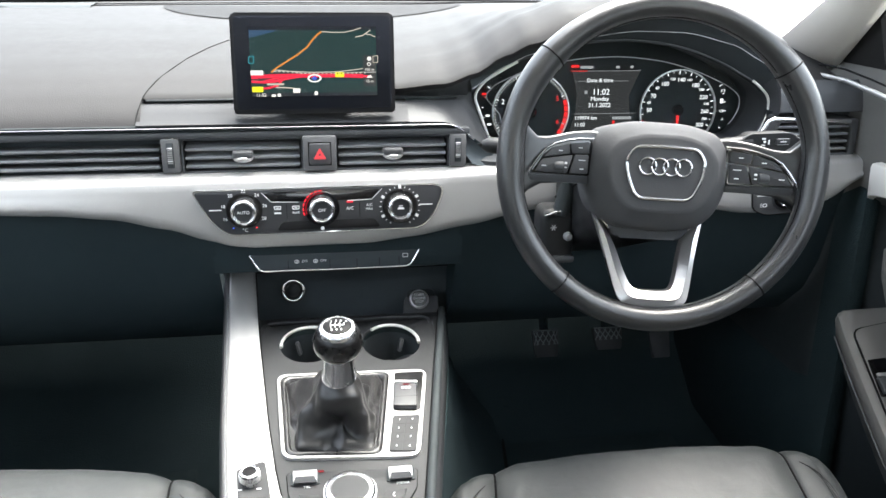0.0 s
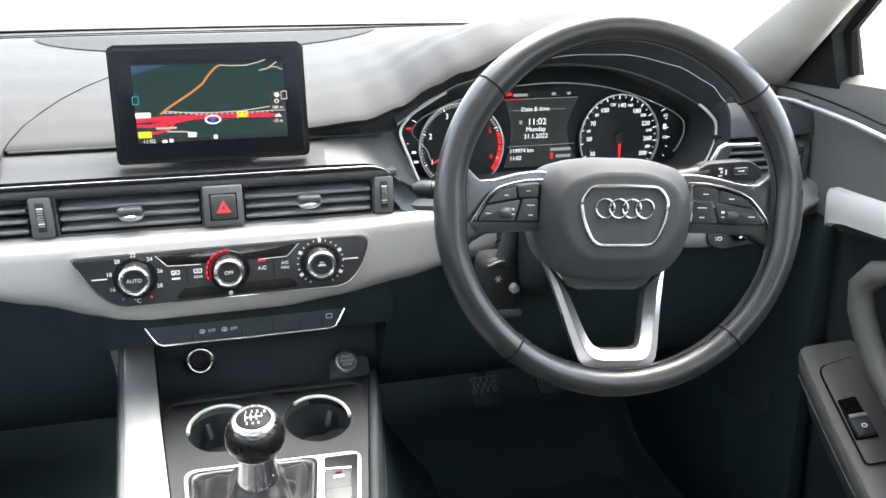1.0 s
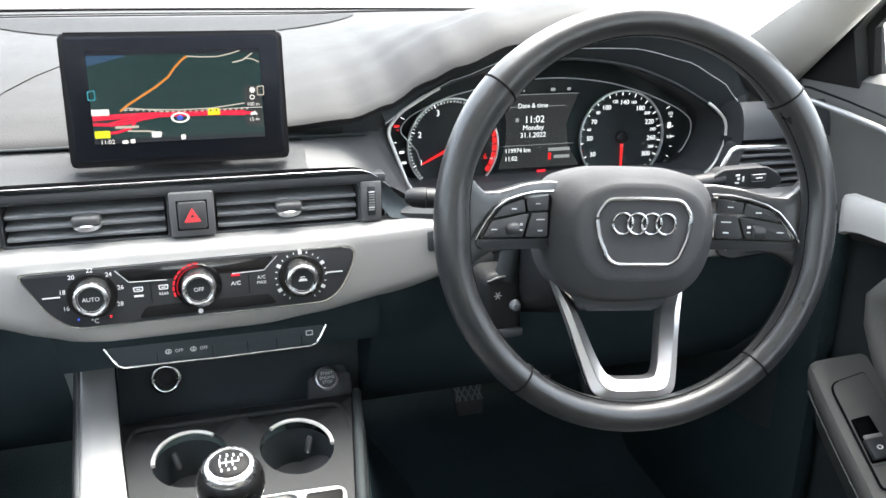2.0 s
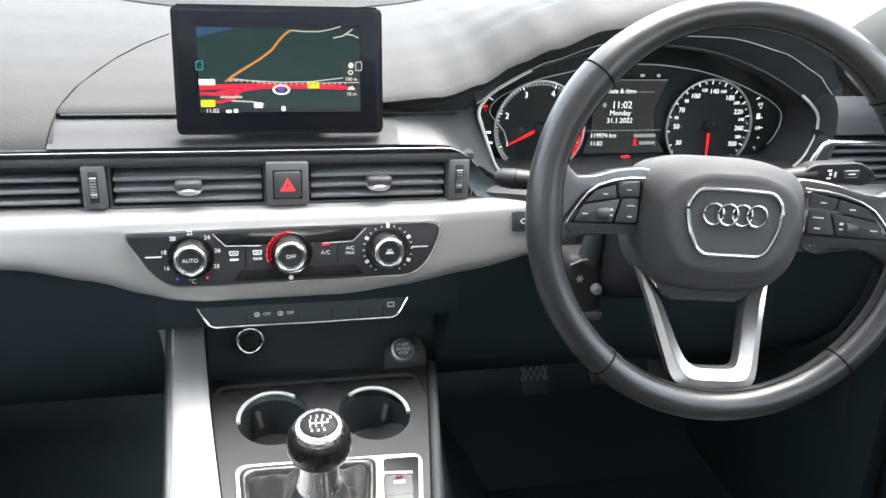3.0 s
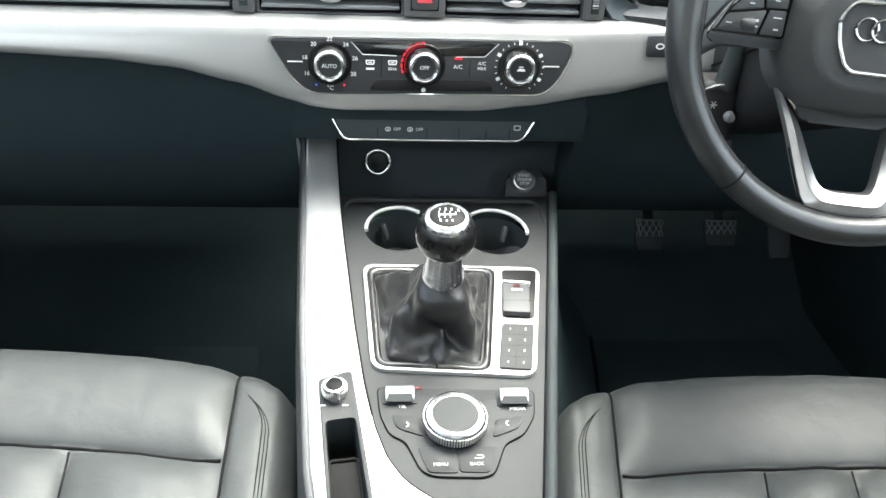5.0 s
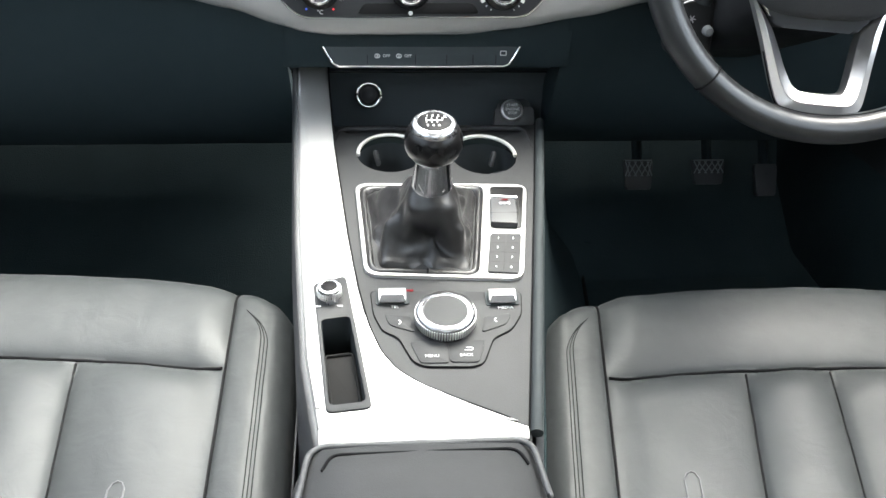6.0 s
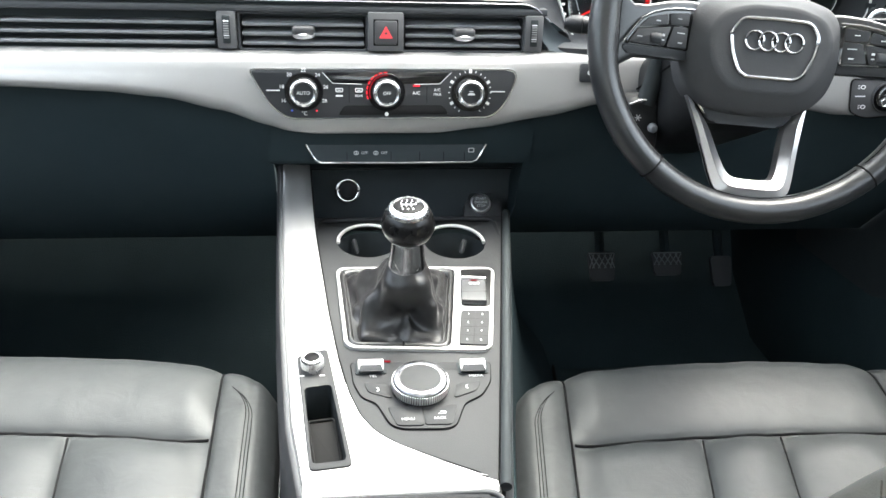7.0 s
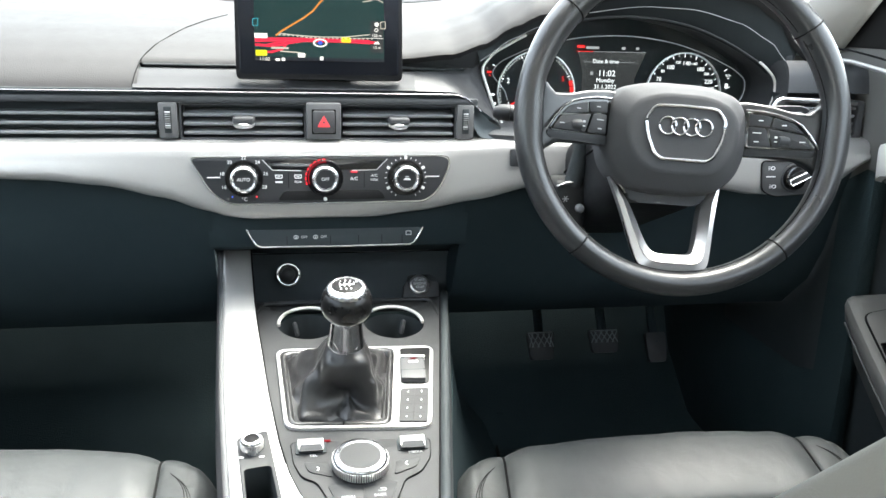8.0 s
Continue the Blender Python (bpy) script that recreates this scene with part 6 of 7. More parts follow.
    # gear gaiter frame with the parking brake and number keys
    fo = on_deck(rounded([(-0.066, 0.863), (0.1285, 0.857), (0.1015, 0.698), (-0.055, 0.709)], 0.015))
    fi = on_deck(rounded([(-0.0618, 0.8590), (0.0790, 0.8565), (0.0578, 0.7045), (-0.0510, 0.7127)], 0.013))
    f = part("gaiter_frame", ring(fo, fi, 0.006, DECK, 0.0010, up=0.0045), FLANK, c, "satin silver frame round the gear gaiter")
    part("brake_recess", plate(on_deck(rounded([(0.0855, 0.852), (0.1235, 0.851), (0.1105, 0.776), (0.0795, 0.778)], 0.004)), 0.003, DECK, 0.0004, up=0.0050), CAPTOP, f)
    part("brake_switch", box((0, 0, 0), (0.029, 0.048, 0.008), 0.002, m=DECK @ Matrix.Translation((0.0945, 0.0975, 0.0072)) @ Matrix.Rotation(radians(-3), 4, "X") @ Matrix.Rotation(radians(-6), 4, "Z")), GREY, f, "dark parking brake switch with a red light")
    part("brake_lip", box((0, 0, 0), (0.029, 0.003, 0.009), 0.001, m=DECK @ Matrix.Translation((0.0975, 0.1215, 0.0078)) @ Matrix.Rotation(radians(-6), 4, "Z")), KNURL, f)
    part("brake_gap", box((0.0940, 0.092, 0.0112), (0.029, 0.0007, 0.0006), m=DECK), CREASE, f)
    part("brake_light", box((0.0972, 0.1150, 0.0117), (0.007, 0.0016, 0.0006), m=DECK), LEDDIM, f)
    for dx in (-0.0042, 0.0, 0.0042):
        part("brake_icon", box((0.0965 + dx, 0.1085, 0.0116), (0.0032, 0.0040, 0.0005), m=DECK), THREADPALE, f)
    part("key_bed", plate(on_deck(rounded([(0.0762, 0.7685), (0.1090, 0.7670), (0.0975, 0.7035), (0.0660, 0.7065)], 0.004)), 0.003, DECK, 0.0004, up=0.0050), DECKSKIN, f)
    tl, tr, br, bl = [Vector(p) for p in on_deck([(0.0772, 0.7670), (0.1080, 0.7657), (0.0968, 0.7048), (0.0670, 0.7078)])]
    for i in range(8):
        col, row = i // 4, i % 4
        def at(u, v):
            return tl.lerp(tr, u).lerp(bl.lerp(br, u), v)
        u0, u1, v0, v1 = col * 0.5 + 0.012, col * 0.5 + 0.488, row * 0.25 + 0.001, row * 0.25 + 0.249
        part("number_key", plate([tuple(at(u, v)) for u, v in ((u0, v0), (u0, v1), (u1, v1), (u1, v0))], 0.002, DECK, up=0.0062), DECKSKIN, f)
        m = at((u0 + u1) / 2, (v0 + v1) / 2)
        writing("number", str(i + 1), 0.0042, DECK @ Matrix.Translation((m.x, m.y, 0.0064)) @ Matrix.Rotation(radians(-9), 4, "Z"), MARK, f)


centre_console()


def gear_lever():
    g = thing("gear_lever", (0.012, 0.775, 0.42), "black gear knob with a silver collar on a leather gaiter", "gear lever")
    apex = Vector((0.0130, 0.756, 0.492))
    corners = [(-0.0612, 0.858), (0.0782, 0.856), (0.0572, 0.7055), (-0.0504, 0.7135)]
    fi = on_deck(rounded(corners, 0.013, 14))
    # more points along the straight runs
    fi = [tuple(Vector(fi[i]).lerp(Vector(fi[(i + 1) % len(fi)]), k / m)) for i in range(len(fi)) for m in [max(1, int((Vector(fi[(i + 1) % len(fi)]) - Vector(fi[i])).length / 0.004))] for k in range(m)]
    n = len(fi)
    base = [DECK @ Vector((x, y, 0.0)) for x, y in fi]
    spread = [math.atan2(y - apex.y, x - apex.x) for x, y in ((-0.059, 0.855), (0.0765, 0.854), (0.063, 0.748), (-0.052, 0.742))]
    centre = Vector((0.006, 0.783, 0.0))
    rows = []
    # leather border that rises inside the frame and dips again
    for k, z in ((0.0, 0.0010), (0.025, 0.0042), (0.06, 0.0050), (0.095, 0.0030), (0.115, -0.0015)):
        rows.append([Vector((b.x + (centre.x - b.x) * k, b.y + (centre.y - b.y) * k, b.z + z + 0.0007 * noise.noise(b * 60))) for b in base])
    foot = rows[-1]
    for t in steps(0, 1, 34)[1:]:
        row = []
        for b in foot:
            a = math.atan2(b.y - apex.y, b.x - apex.x)
            tip = apex + Vector((0.0198 * math.cos(a), 0.0198 * math.sin(a), 0))
            p = b.lerp(tip, t ** 0.92)
            turn = (a + math.pi / 2 + math.pi) % (2 * math.pi) - math.pi
            near = max(0.0, math.cos(turn))
            p.z = b.z + (tip.z - b.z) * ((1 - near) * (0.60 * t + 0.40 * t ** 2.0) + near * (0.30 * t + 0.70 * t ** 2.0))
            gap = min(abs((a - c + math.pi) % (2 * math.pi) - math.pi) for c in spread)
            swell = math.sin(math.pi * min(1.0, t * 1.05)) ** 0.8
            wedge = 1 / (1 + math.exp((abs(turn + 0.20) - 0.30 - 0.85 * (1 - t)) / 0.09))
            ridge = 0.0040 * math.exp(-(gap / 0.20) ** 2) + 0.0070 * (math.exp(-((turn + 1.30) / 0.22) ** 2) + 0.8 * math.exp(-((turn - 0.90) / 0.20) ** 2)) * math.exp(-((t - 0.45) / 0.25) ** 2)
            bulge = 0.0095 * near * math.exp(-((t - 0.80) / 0.11) ** 2)
            tuck = 0.020 * wedge * math.exp(-((t - 0.44) / 0.17) ** 2)
            loop = 0.0095 * math.exp(-((a - 0.35) / 0.22) ** 2 - ((t - 0.62) / 0.13) ** 2) - 0.0060 * math.exp(-((a - 0.80) / 0.20) ** 2 - ((t - 0.60) / 0.16) ** 2)
            hem = 0.0032 * math.exp(-((t - 0.13) / 0.07) ** 2) * math.sin(7 * a + 3 * noise.noise(p * 30))
            crumple = 0.0042 * noise.noise(Vector((p.x * 30, p.y * 30, p.z * 26))) + 0.0024 * math.sin(5 * a + 9 * t + 2 * noise.noise(p * 25)) + 0.0020 * noise.noise(p * 80)
            out = Vector((math.cos(a), math.sin(a), 0.8)).normalized()
            row.append(p + out * ((ridge + crumple) * swell + bulge + loop + hem) - Vector((math.cos(a), math.sin(a), 0)) * tuck)
        rows.append(row)
    part("gaiter", sheet(rows, closed=True), BOOT, g, "crumpled black leather gaiter", smooth=80)
    front = min(range(n), key=lambda i: abs(base[i].x - 0.008) + (9 if base[i].y > 0.73 else 0))
    part("gaiter_seam", tube([rows[j][front] + Vector((0, -0.0003, 0.0005)) for j in range(0, 5)], 0.0010), CREASE, g)
    K = axes((0.0128, 0.752, 0.4875), (1, 0, 0), (0, math.cos(radians(13)), math.sin(radians(13))))
    part("collar", lathe([(0.0190, -0.008), (0.0203, -0.003), (0.0203, 0.001), (0.0194, 0.005), (0.0188, 0.010), (0.0166, 0.029), (0.0164, 0.033), (0.0172, 0.036), (0.0, 0.036)], K, 40), NECK, g, "dull polished metal collar")
    shield = [(0.0, -0.001), (-0.010, 0.004), (-0.0135, 0.010), (-0.0105, 0.026), (0.0105, 0.026), (0.0135, 0.010), (0.010, 0.004)]
    part("collar_rib", tube([K @ Vector((x, -math.sqrt(max(0.0, (0.0200 - 0.00016 * z * 1000) ** 2 - x * x)), z)) for x, z in shield], 0.0006, closed=True, n=6), CHROME, g)
    part("knob", lathe([(0.0, 0.034), (0.0172, 0.034), (0.0195, 0.0355), (0.0232, 0.0385), (0.0264, 0.0430), (0.0279, 0.0485), (0.0280, 0.0535), (0.0270, 0.0595), (0.0248, 0.0645), (0.0222, 0.0675), (0.0, 0.069)], K, 48), BALL, g, "black leather gear knob")
    top = part("knob_ring", lathe([(0.0224, 0.0668), (0.0222, 0.0692), (0.0208, 0.0722), (0.0188, 0.0740), (0.0168, 0.0746), (0.0160, 0.0738), (0.0160, 0.065), (0.0224, 0.0668)], K, 48), NECKRING, g, "silver ring round the knob's top")
    part("knob_cap", lathe([(0.0, 0.0752), (0.010, 0.0750), (0.0150, 0.0742), (0.0162, 0.0734), (0.0, 0.070)], K, 40), KNOBCAP, top)
    D = K @ Matrix.Translation((0, 0, 0.0757))
    for x in (-0.0075, -0.0025, 0.0025, 0.0075):
        ya, yb = (-0.0042, 0.0042) if x < 0.007 else (0.0, 0.0042)
        part("gate_line", box((x, (ya + yb) / 2, -0.0002), (0.0007, yb - ya, 0.0006), m=D), MARK, top)
    part("gate_line", box((0.0, 0.0, -0.0002), (0.015, 0.0007, 0.0006), m=D), MARK, top)
    for t, x, y in (("1", -0.0065, 0.0074), ("3", -0.0012, 0.0078), ("5", 0.0040, 0.0074), ("2", -0.0065, -0.0078), ("4", -0.0012, -0.0082), ("6", 0.0040, -0.0078), ("R", 0.0102, 0.0060)):
        writing("number", t, 0.0042, D @ Matrix.Translation((x, y, -0.0004)), MARK, top)


gear_lever()


def armrest():
    a = thing("armrest", (0, 0.30, 0.16), "dark grey padded centre armrest between the seats", "armrest")
    rows = []
    for y, z, wl_, wr in ((0.513, 0.340, -0.100, 0.082), (0.511, 0.374, -0.102, 0.084), (0.504, 0.3830, -0.104, 0.085), (0.494, 0.3865, -0.107, 0.086), (0.465, 0.3880, -0.111, 0.087), (0.30, 0.392, -0.113, 0.088), (0.10, 0.398, -0.100, 0.086), (-0.02, 0.405, -0.095, 0.082), (-0.06, 0.36, -0.090, 0.080)):
        m0 = (wl_ + wr) / 2
        hw = (wr - wl_) / 2
        rows.append([(m0 + hw * u, y, z - 0.05 * max(0.0, abs(u) - 0.82) ** 1.6 * 8 - 0.004 * u * u) for u in [-1.02, -1.0, -0.96, -0.9, -0.8, -0.5, 0, 0.5, 0.8, 0.9, 0.96, 1.0, 1.02]])
    part("lid", sheet(rows), DECKSKIN, a, "dark grey padded lid")
    def on_lid(x, y, dz):
        return (x, y, 0.3880 - 0.004 * ((x + 0.008) / 0.094) ** 2 - 0.05 * max(0.0, y - 0.465) + dz)
    part("front_lip", tube([on_lid(x, y, -0.0010) for x, y in rounded([(-0.103, 0.440), (-0.097, 0.5000), (0.077, 0.5000), (0.081, 0.440)], [0.001, 0.014, 0.014, 0.001], 6)], 0.0026, n=10), GREY, a, "grey plastic lip round the lid's front")
    part("lid_joint", tube([on_lid(x, y, 0.0004) for x, y in rounded([(-0.086, 0.472), (-0.080, 0.4885), (0.064, 0.4885), (0.070, 0.472)], [0.001, 0.008, 0.008, 0.001], 5)], 0.0014), CREASE, a)
    part("box", box((-0.005, 0.22, 0.25), (0.165, 0.56, 0.22), 0.015), DARK, a)


armrest()
for bx, by, bz in ((-0.128, 0.405, 0.335), (0.118, 0.400, 0.335)):
    k = thing("seat_belt_buckle", (bx, by, bz - 0.06), "black seat belt buckle with a red release button", "seat belt buckle", "belt buckles")
    part("body", box((bx, by, bz - 0.03), (0.020, 0.040, 0.075), 0.005), DARK, k)
    part("red_button", box((bx, by + 0.004, bz + 0.008), (0.016, 0.030, 0.010), 0.002), BUCKLE, k, "red release button")


def pedals():
    for i, (x, y, z, w, h, pad) in enumerate(((0.4400, 1.375, 0.208, 0.055, 0.056, True), (0.5720, 1.375, 0.212, 0.062, 0.046, True), (0.6860, 1.375, 0.194, 0.044, 0.060, False))):
        p = thing("pedal", (x, y + 0.05, z), "steel-faced %s pedal in the driver's footwell" % ("clutch", "brake", "accelerator")[i], "pedal", "pedals")
        M = facing(x, y, z, 28)
        part("plate", plate(rounded([(-w / 2, h / 2), (w / 2, h / 2), (w * 0.42, -h / 2), (-w * 0.42, -h / 2)], 0.006), 0.010, M, 0.002), DARK, p)
        if pad:
            top_, low_ = h * 0.42, -h * 0.06
            for sgn in (-1, 1):
                for k in (-2, -1, 0, 1, 2):
                    x0, x1 = k * 0.012 - sgn * 0.008, k * 0.012 + sgn * 0.008
                    ends = [(max(-w * 0.45, min(w * 0.45, q)), yy) for q, yy in ((x0, top_), (x1, low_))]
                    part("steel_rib", tube([M @ Vector((*e, 0.0004)) for e in ends], 0.0011, n=6), PEDALRIB, p)
            part("steel_edge", tube([M @ Vector((-w * 0.46, top_ + 0.002, 0.0004)), M @ Vector((w * 0.46, top_ + 0.002, 0.0004))], 0.0011, n=6), PEDALRIB, p)
        part("arm", tube([(x, y + 0.012, z + 0.005), (x, y + 0.06, z + 0.08), (x, y + 0.10, z + 0.22)], 0.009), KNEE, p)


pedals()
foot = thing("foot_rest", (0.375, 1.49, 0.02), "dark carpeted foot pad at the foot of the tunnel", "foot rest")
part("panel", box((0, 0, 0), (0.045, 0.15, 0.030), 0.010, 3, m=Matrix.Translation((0.375, 1.485, 0.055)) @ Matrix.Rotation(radians(22), 4, "X") @ Matrix.Rotation(radians(-8), 4, "Z")), CARPET, foot)
# carpet falling from the console's flank to the driver's floor
rows = []
for y in steps(0.46, 1.50, 24):
    top_x, top_z, low_x = right_edge(y) + 0.016, min(deck_z(y), 0.47) - 0.075, 0.285 + 0.158 * (y - 0.93)
    rows.append([(top_x + (low_x - top_x) * (t ** 1.25) + 0.004 * noise.noise(Vector((y * 6, t * 4, 0))), y, top_z + (0.006 - top_z) * (t ** 0.85)) for t in steps(0, 1, 12)])
flank = part("tunnel_carpet", sheet(rows, thick=0.006), CARPET)
tagged(flank, "black carpet on the tunnel's side with the shadows' teal in its colour", "carpet", kind="structure")
edge = [(0.288, 0.93), (0.310, 1.08), (0.330, 1.20), (0.356, 1.39)]
mat_ = part("floor_mat", plate(rounded([(0.24, 0.50), (0.70, 0.50), (0.70, 1.40), (0.358, 1.40), (0.290, 0.93)], 0.03), 0.010, Matrix.Translation((0, 0, 0.014)), 0.002), CARPET)
tagged(mat_, "black carpet mat on the driver's floor", "floor mat", "floor mats")
# Near-black tube along the mat's edge stands for shade in the gap.
part("gap_shade", tube([(x - 0.001, y, 0.0135) for x, y in edge], 0.0035, n=8), CREASE, mat_)
mat2 = part("floor_mat", plate(rounded([(-0.70, 0.50), (-0.24, 0.50), (-0.26, 1.36), (-0.70, 1.36)], 0.04), 0.008, Matrix.Translation((0, 0, 0.012)), 0.002), CARPET)
tagged(mat2, "black carpet mat on the passenger's floor", "floor mat", "floor mats")


# ---- seats ----
BACK_HALF = [(0, 0.22), (0.25, 0.245), (0.60, 0.262), (0.72, 0.250), (0.82, 0.215), (0.92, 0.165), (1.0, 0.13)]


def seat(cx, front, back_shift, label, lower=0.0, skew=0.0, drift=0.0, shear=0.0):
    s = thing("car_seat", (cx, 0.55, 0.0), label, "car seat", "front seats")
    HW, IN = 0.272, 0.202
    def across_at(u, y):
        """The cushion stands slightly askew to the car."""
        return cx + u + shear * (y - 0.72)
    def front_y(u):
        return front + skew * u - 0.10 * max(0.0, abs(u) - 0.20) ** 1.0 * 4.2 * max(0.0, abs(u) - 0.20) / 0.08 - 0.39 * u * u
    def top(u, y):
        """Height of the leather at u across and y along."""
        yr = front + skew * u - y
        z = 0.312 - lower - 0.13 * yr
        a = abs(u)
        puff = 0.0
        if a < IN:
            # front roll and fluted panels behind it
            roll = roll_y(u)
            if y > roll:
                puff = 0.020 * math.sin(math.pi * max(0.0, min(0.75, 0.75 * (y - roll) / 0.11))) ** 0.55 - 0.006
            else:
                lo, hi = creases(y)
                if u < lo:
                    cc = math.sin(math.pi * (lo - u) / (lo + IN))
                elif u > hi:
                    cc = math.sin(math.pi * (u - hi) / (IN - hi))
                else:
                    cc = 0.85 * math.sin(math.pi * (u - lo) / (hi - lo))
                puff = 0.017 * max(0.0, cc) ** 0.6 * min(1.0, (roll - y) / 0.035) ** 0.5 - 0.006
            puff *= min(1.0, (IN - a) / 0.03) ** 0.6
        else:
            b = (a - IN) / (HW - IN)
            puff = 0.007 * math.sin(math.pi * min(1.0, 0.12 + b)) + 0.003 * b * max(0.0, min(1.0, yr / 0.3)) - 0.0012 * math.exp(-((b - 0.53) / 0.06) ** 2)
            if b < 0.05:
                puff *= b / 0.05
        # wrinkles
        puff += 0.0012 * noise.noise(Vector((u * 22 + cx, y * 16, 3.1))) + 0.0006 * noise.noise(Vector((u * 60, y * 50, cx)))
        return z + puff
    def creases(y):
        """The two lengthwise creases at y: they draw in towards the car's middle."""
        d = drift * max(0.0, min(0.25, roll_y(0.0) - y))
        return -0.047 + d, 0.047 + d
    def warp(u, y):
        """Carries the mesh lines along with the creases."""
        if abs(u) >= IN or y > roll_y(u):
            return u
        lo, hi = creases(y)
        return float(np.interp(u, (-IN, -0.047, 0.047, IN), (-IN, lo, hi, IN)))
    def roll_y(u):
        return front + skew * u - 0.146 - 0.16 * max(0.0, abs(u) - 0.05) ** 1.5
    def skin_z(u, y):
        """Height of the leather with its rounded front edge."""
        return top(u, y) - (0.045 - math.sqrt(max(0.0, 0.045 ** 2 - max(0.0, 0.045 - (front_y(u) - y)) ** 2)))
    def skin(us):
        rows = []
        for u in us:
            fy, ry = front_y(u), min(roll_y(u), front_y(u) - 0.02)
            row = []
            side = max(0.0, abs(u) - (HW - 0.030)) / 0.030
            base_u = u
            for y in steps(0.22, ry, 60)[:-1] + [ry + (fy - ry) * t for t in steps(0, 1, 44)]:
                u = warp(base_u, y)
                d = fy - y
                r = 0.045
                drop = r - math.sqrt(max(0.0, r * r - max(0.0, r - d) ** 2))
                sd = 0.030 * (1 - math.sqrt(max(0.0, 1 - side ** 2)))
                row.append((across_at(u, y), y, top(u, y) - drop - sd))
            u = base_u
            zf = row[-1][2]
            xf = across_at(u, fy)
            row += [(xf, fy + 0.004, zf - 0.02), (xf, fy + 0.0, zf - 0.07), (xf, fy - 0.03, zf - 0.12)]
            rows.append(row)
        return rows
    across = steps(-IN, -0.047, 30)[:-1] + steps(-0.047, 0.047, 25)[:-1] + steps(0.047, IN, 30)
    mid = part("cushion", sheet(skin(across)), LEATHER, s, "fluted black leather seat cushion", smooth=80)
    for sg in (-1, 1):
        rows = skin(steps(sg * IN, sg * HW, 26))
        edge = rows[-1]
        rows.append([(x + sg * 0.003, y, z - 0.03) for x, y, z in edge])
        rows.append([(x - sg * 0.010, y, z - 0.12) for x, y, z in edge])
        b = part("bolster", sheet(rows), LEATHER, s, "smooth leather side bolster", smooth=80)
        for du in (0.0335, 0.0370, 0.0405):
            u = sg * (IN + du)
            pts = []
            for t in steps(0, 1, 80):
                # twin seam runs forward, then turns in to the cushion seam
                y = 0.22 + (front_y(u) - 0.028 - 0.22) * t
                uu = u - sg * (du - 0.002) * max(0.0, (t - 0.885) / 0.115) ** 2.0
                pts.append((across_at(uu, y), y, skin_z(uu, y) + 0.0001))
            part("stitching", tube(pts[:78], 0.0005, n=6), CREASE, b)
        part("piping", tube([(x + sg * 0.0016, y, z - 0.003) for x, y, z in edge[::3]], 0.0011, n=6), THREAD, b)
        part("cushion_seam", tube([(across_at(sg * IN, y), y, skin_z(sg * IN, y) + 0.0012) for y in steps(0.22, front_y(IN) - 0.003, 50)], 0.0015, n=6), CREASE, s)
    part("cross_crease", tube([(across_at(u, roll_y(u)), roll_y(u), top(u, roll_y(u)) + 0.0016) for u in steps(-IN + 0.004, IN - 0.004, 70)], 0.0017, n=6), CREASE, s)
    for n_ in (0, 1):
        part("flute_crease", tube([(across_at(creases(y)[n_], y), y, top(creases(y)[n_], y) + 0.0006) for y in steps(0.22, roll_y(0.05) - 0.004, 50)], 0.0013, n=6), CREASE, s)
    tu = -0.135 if cx > 0 else 0.128
    loop = [(tu - 0.007, 0.500), (tu - 0.007, 0.546), (tu - 0.004, 0.552), (tu, 0.554), (tu + 0.004, 0.552), (tu + 0.007, 0.546), (tu + 0.007, 0.500)]
    part("anchor_tab", tube([(across_at(u, y), y, top(u, y) + 0.0004) for u, y in loop], 0.0009, n=6), THREAD, s)
    part("seat_base", box((cx, 0.52, 0.13), (0.46, 0.50, 0.16), 0.02), DARK, s)
    # backrest, swept back, narrowing at the shoulders
    mid_x = cx - 0.023 if cx > 0 else cx
    rows = []
    for t in steps(0, 1, 70):
        z = 0.20 + 0.62 * t
        y = 0.30 - 0.342 * t + back_shift + 0.02 * math.sin(math.pi * t)
        hw = linear(BACK_HALF, t)
        th = 0.047 - 0.02 * t
        row = []
        for p in rounded([(-1, -1), (1, -1), (1, 0.9), (0.80, 1.15), (0.55, 0.55), (-0.55, 0.55), (-0.80, 1.15), (-1, 0.9)], 0.28, 5):
            row.append((mid_x + hw * p[0], y + th * p[1], z + th * p[1] * 0.45))
        rows.append(row)
    part("backrest", sheet(rows, closed=True, caps=True), BACKSKIN, s, "leather backrest with window light put into its grey-brown colour", smooth=80)
    # seam and piping that run back over each shoulder of the bolsters
    for sg in (-1, 1):
        for off, r, m in ((0.0, 0.0008, CREASE), (-0.0045, 0.0013, BACKSKIN)):
            crest = []
            for v in steps(0.74, -0.70, 24):
                t = 0.736 + off - 0.026 * (0.84 - v)
                y = 0.30 - 0.342 * t + back_shift + 0.02 * math.sin(math.pi * t)
                th = 0.047 - 0.02 * t
                crest.append((mid_x + sg * (linear(BACK_HALF, t) - 0.0006), y + th * v, 0.20 + 0.62 * t + th * v * 0.45))
            part("back_seam" if m is CREASE else "back_piping", tube(crest, r, n=6), m, s)
    part("headrest", box((cx, -0.05 + back_shift, 0.93), (0.26, 0.10, 0.17), 0.04, 4), LEATHER, s)
    for dx in (-0.05, 0.05):
        part("headrest_post", tube([(cx + dx, -0.035 + back_shift, 0.80), (cx + dx, -0.05 + back_shift, 0.90)], 0.006), CHROME, s)


seat(0.402, 0.841, 0.058, "black leather driver's seat with fluted cushion and stitched bolsters", drift=-0.10, shear=0.15)
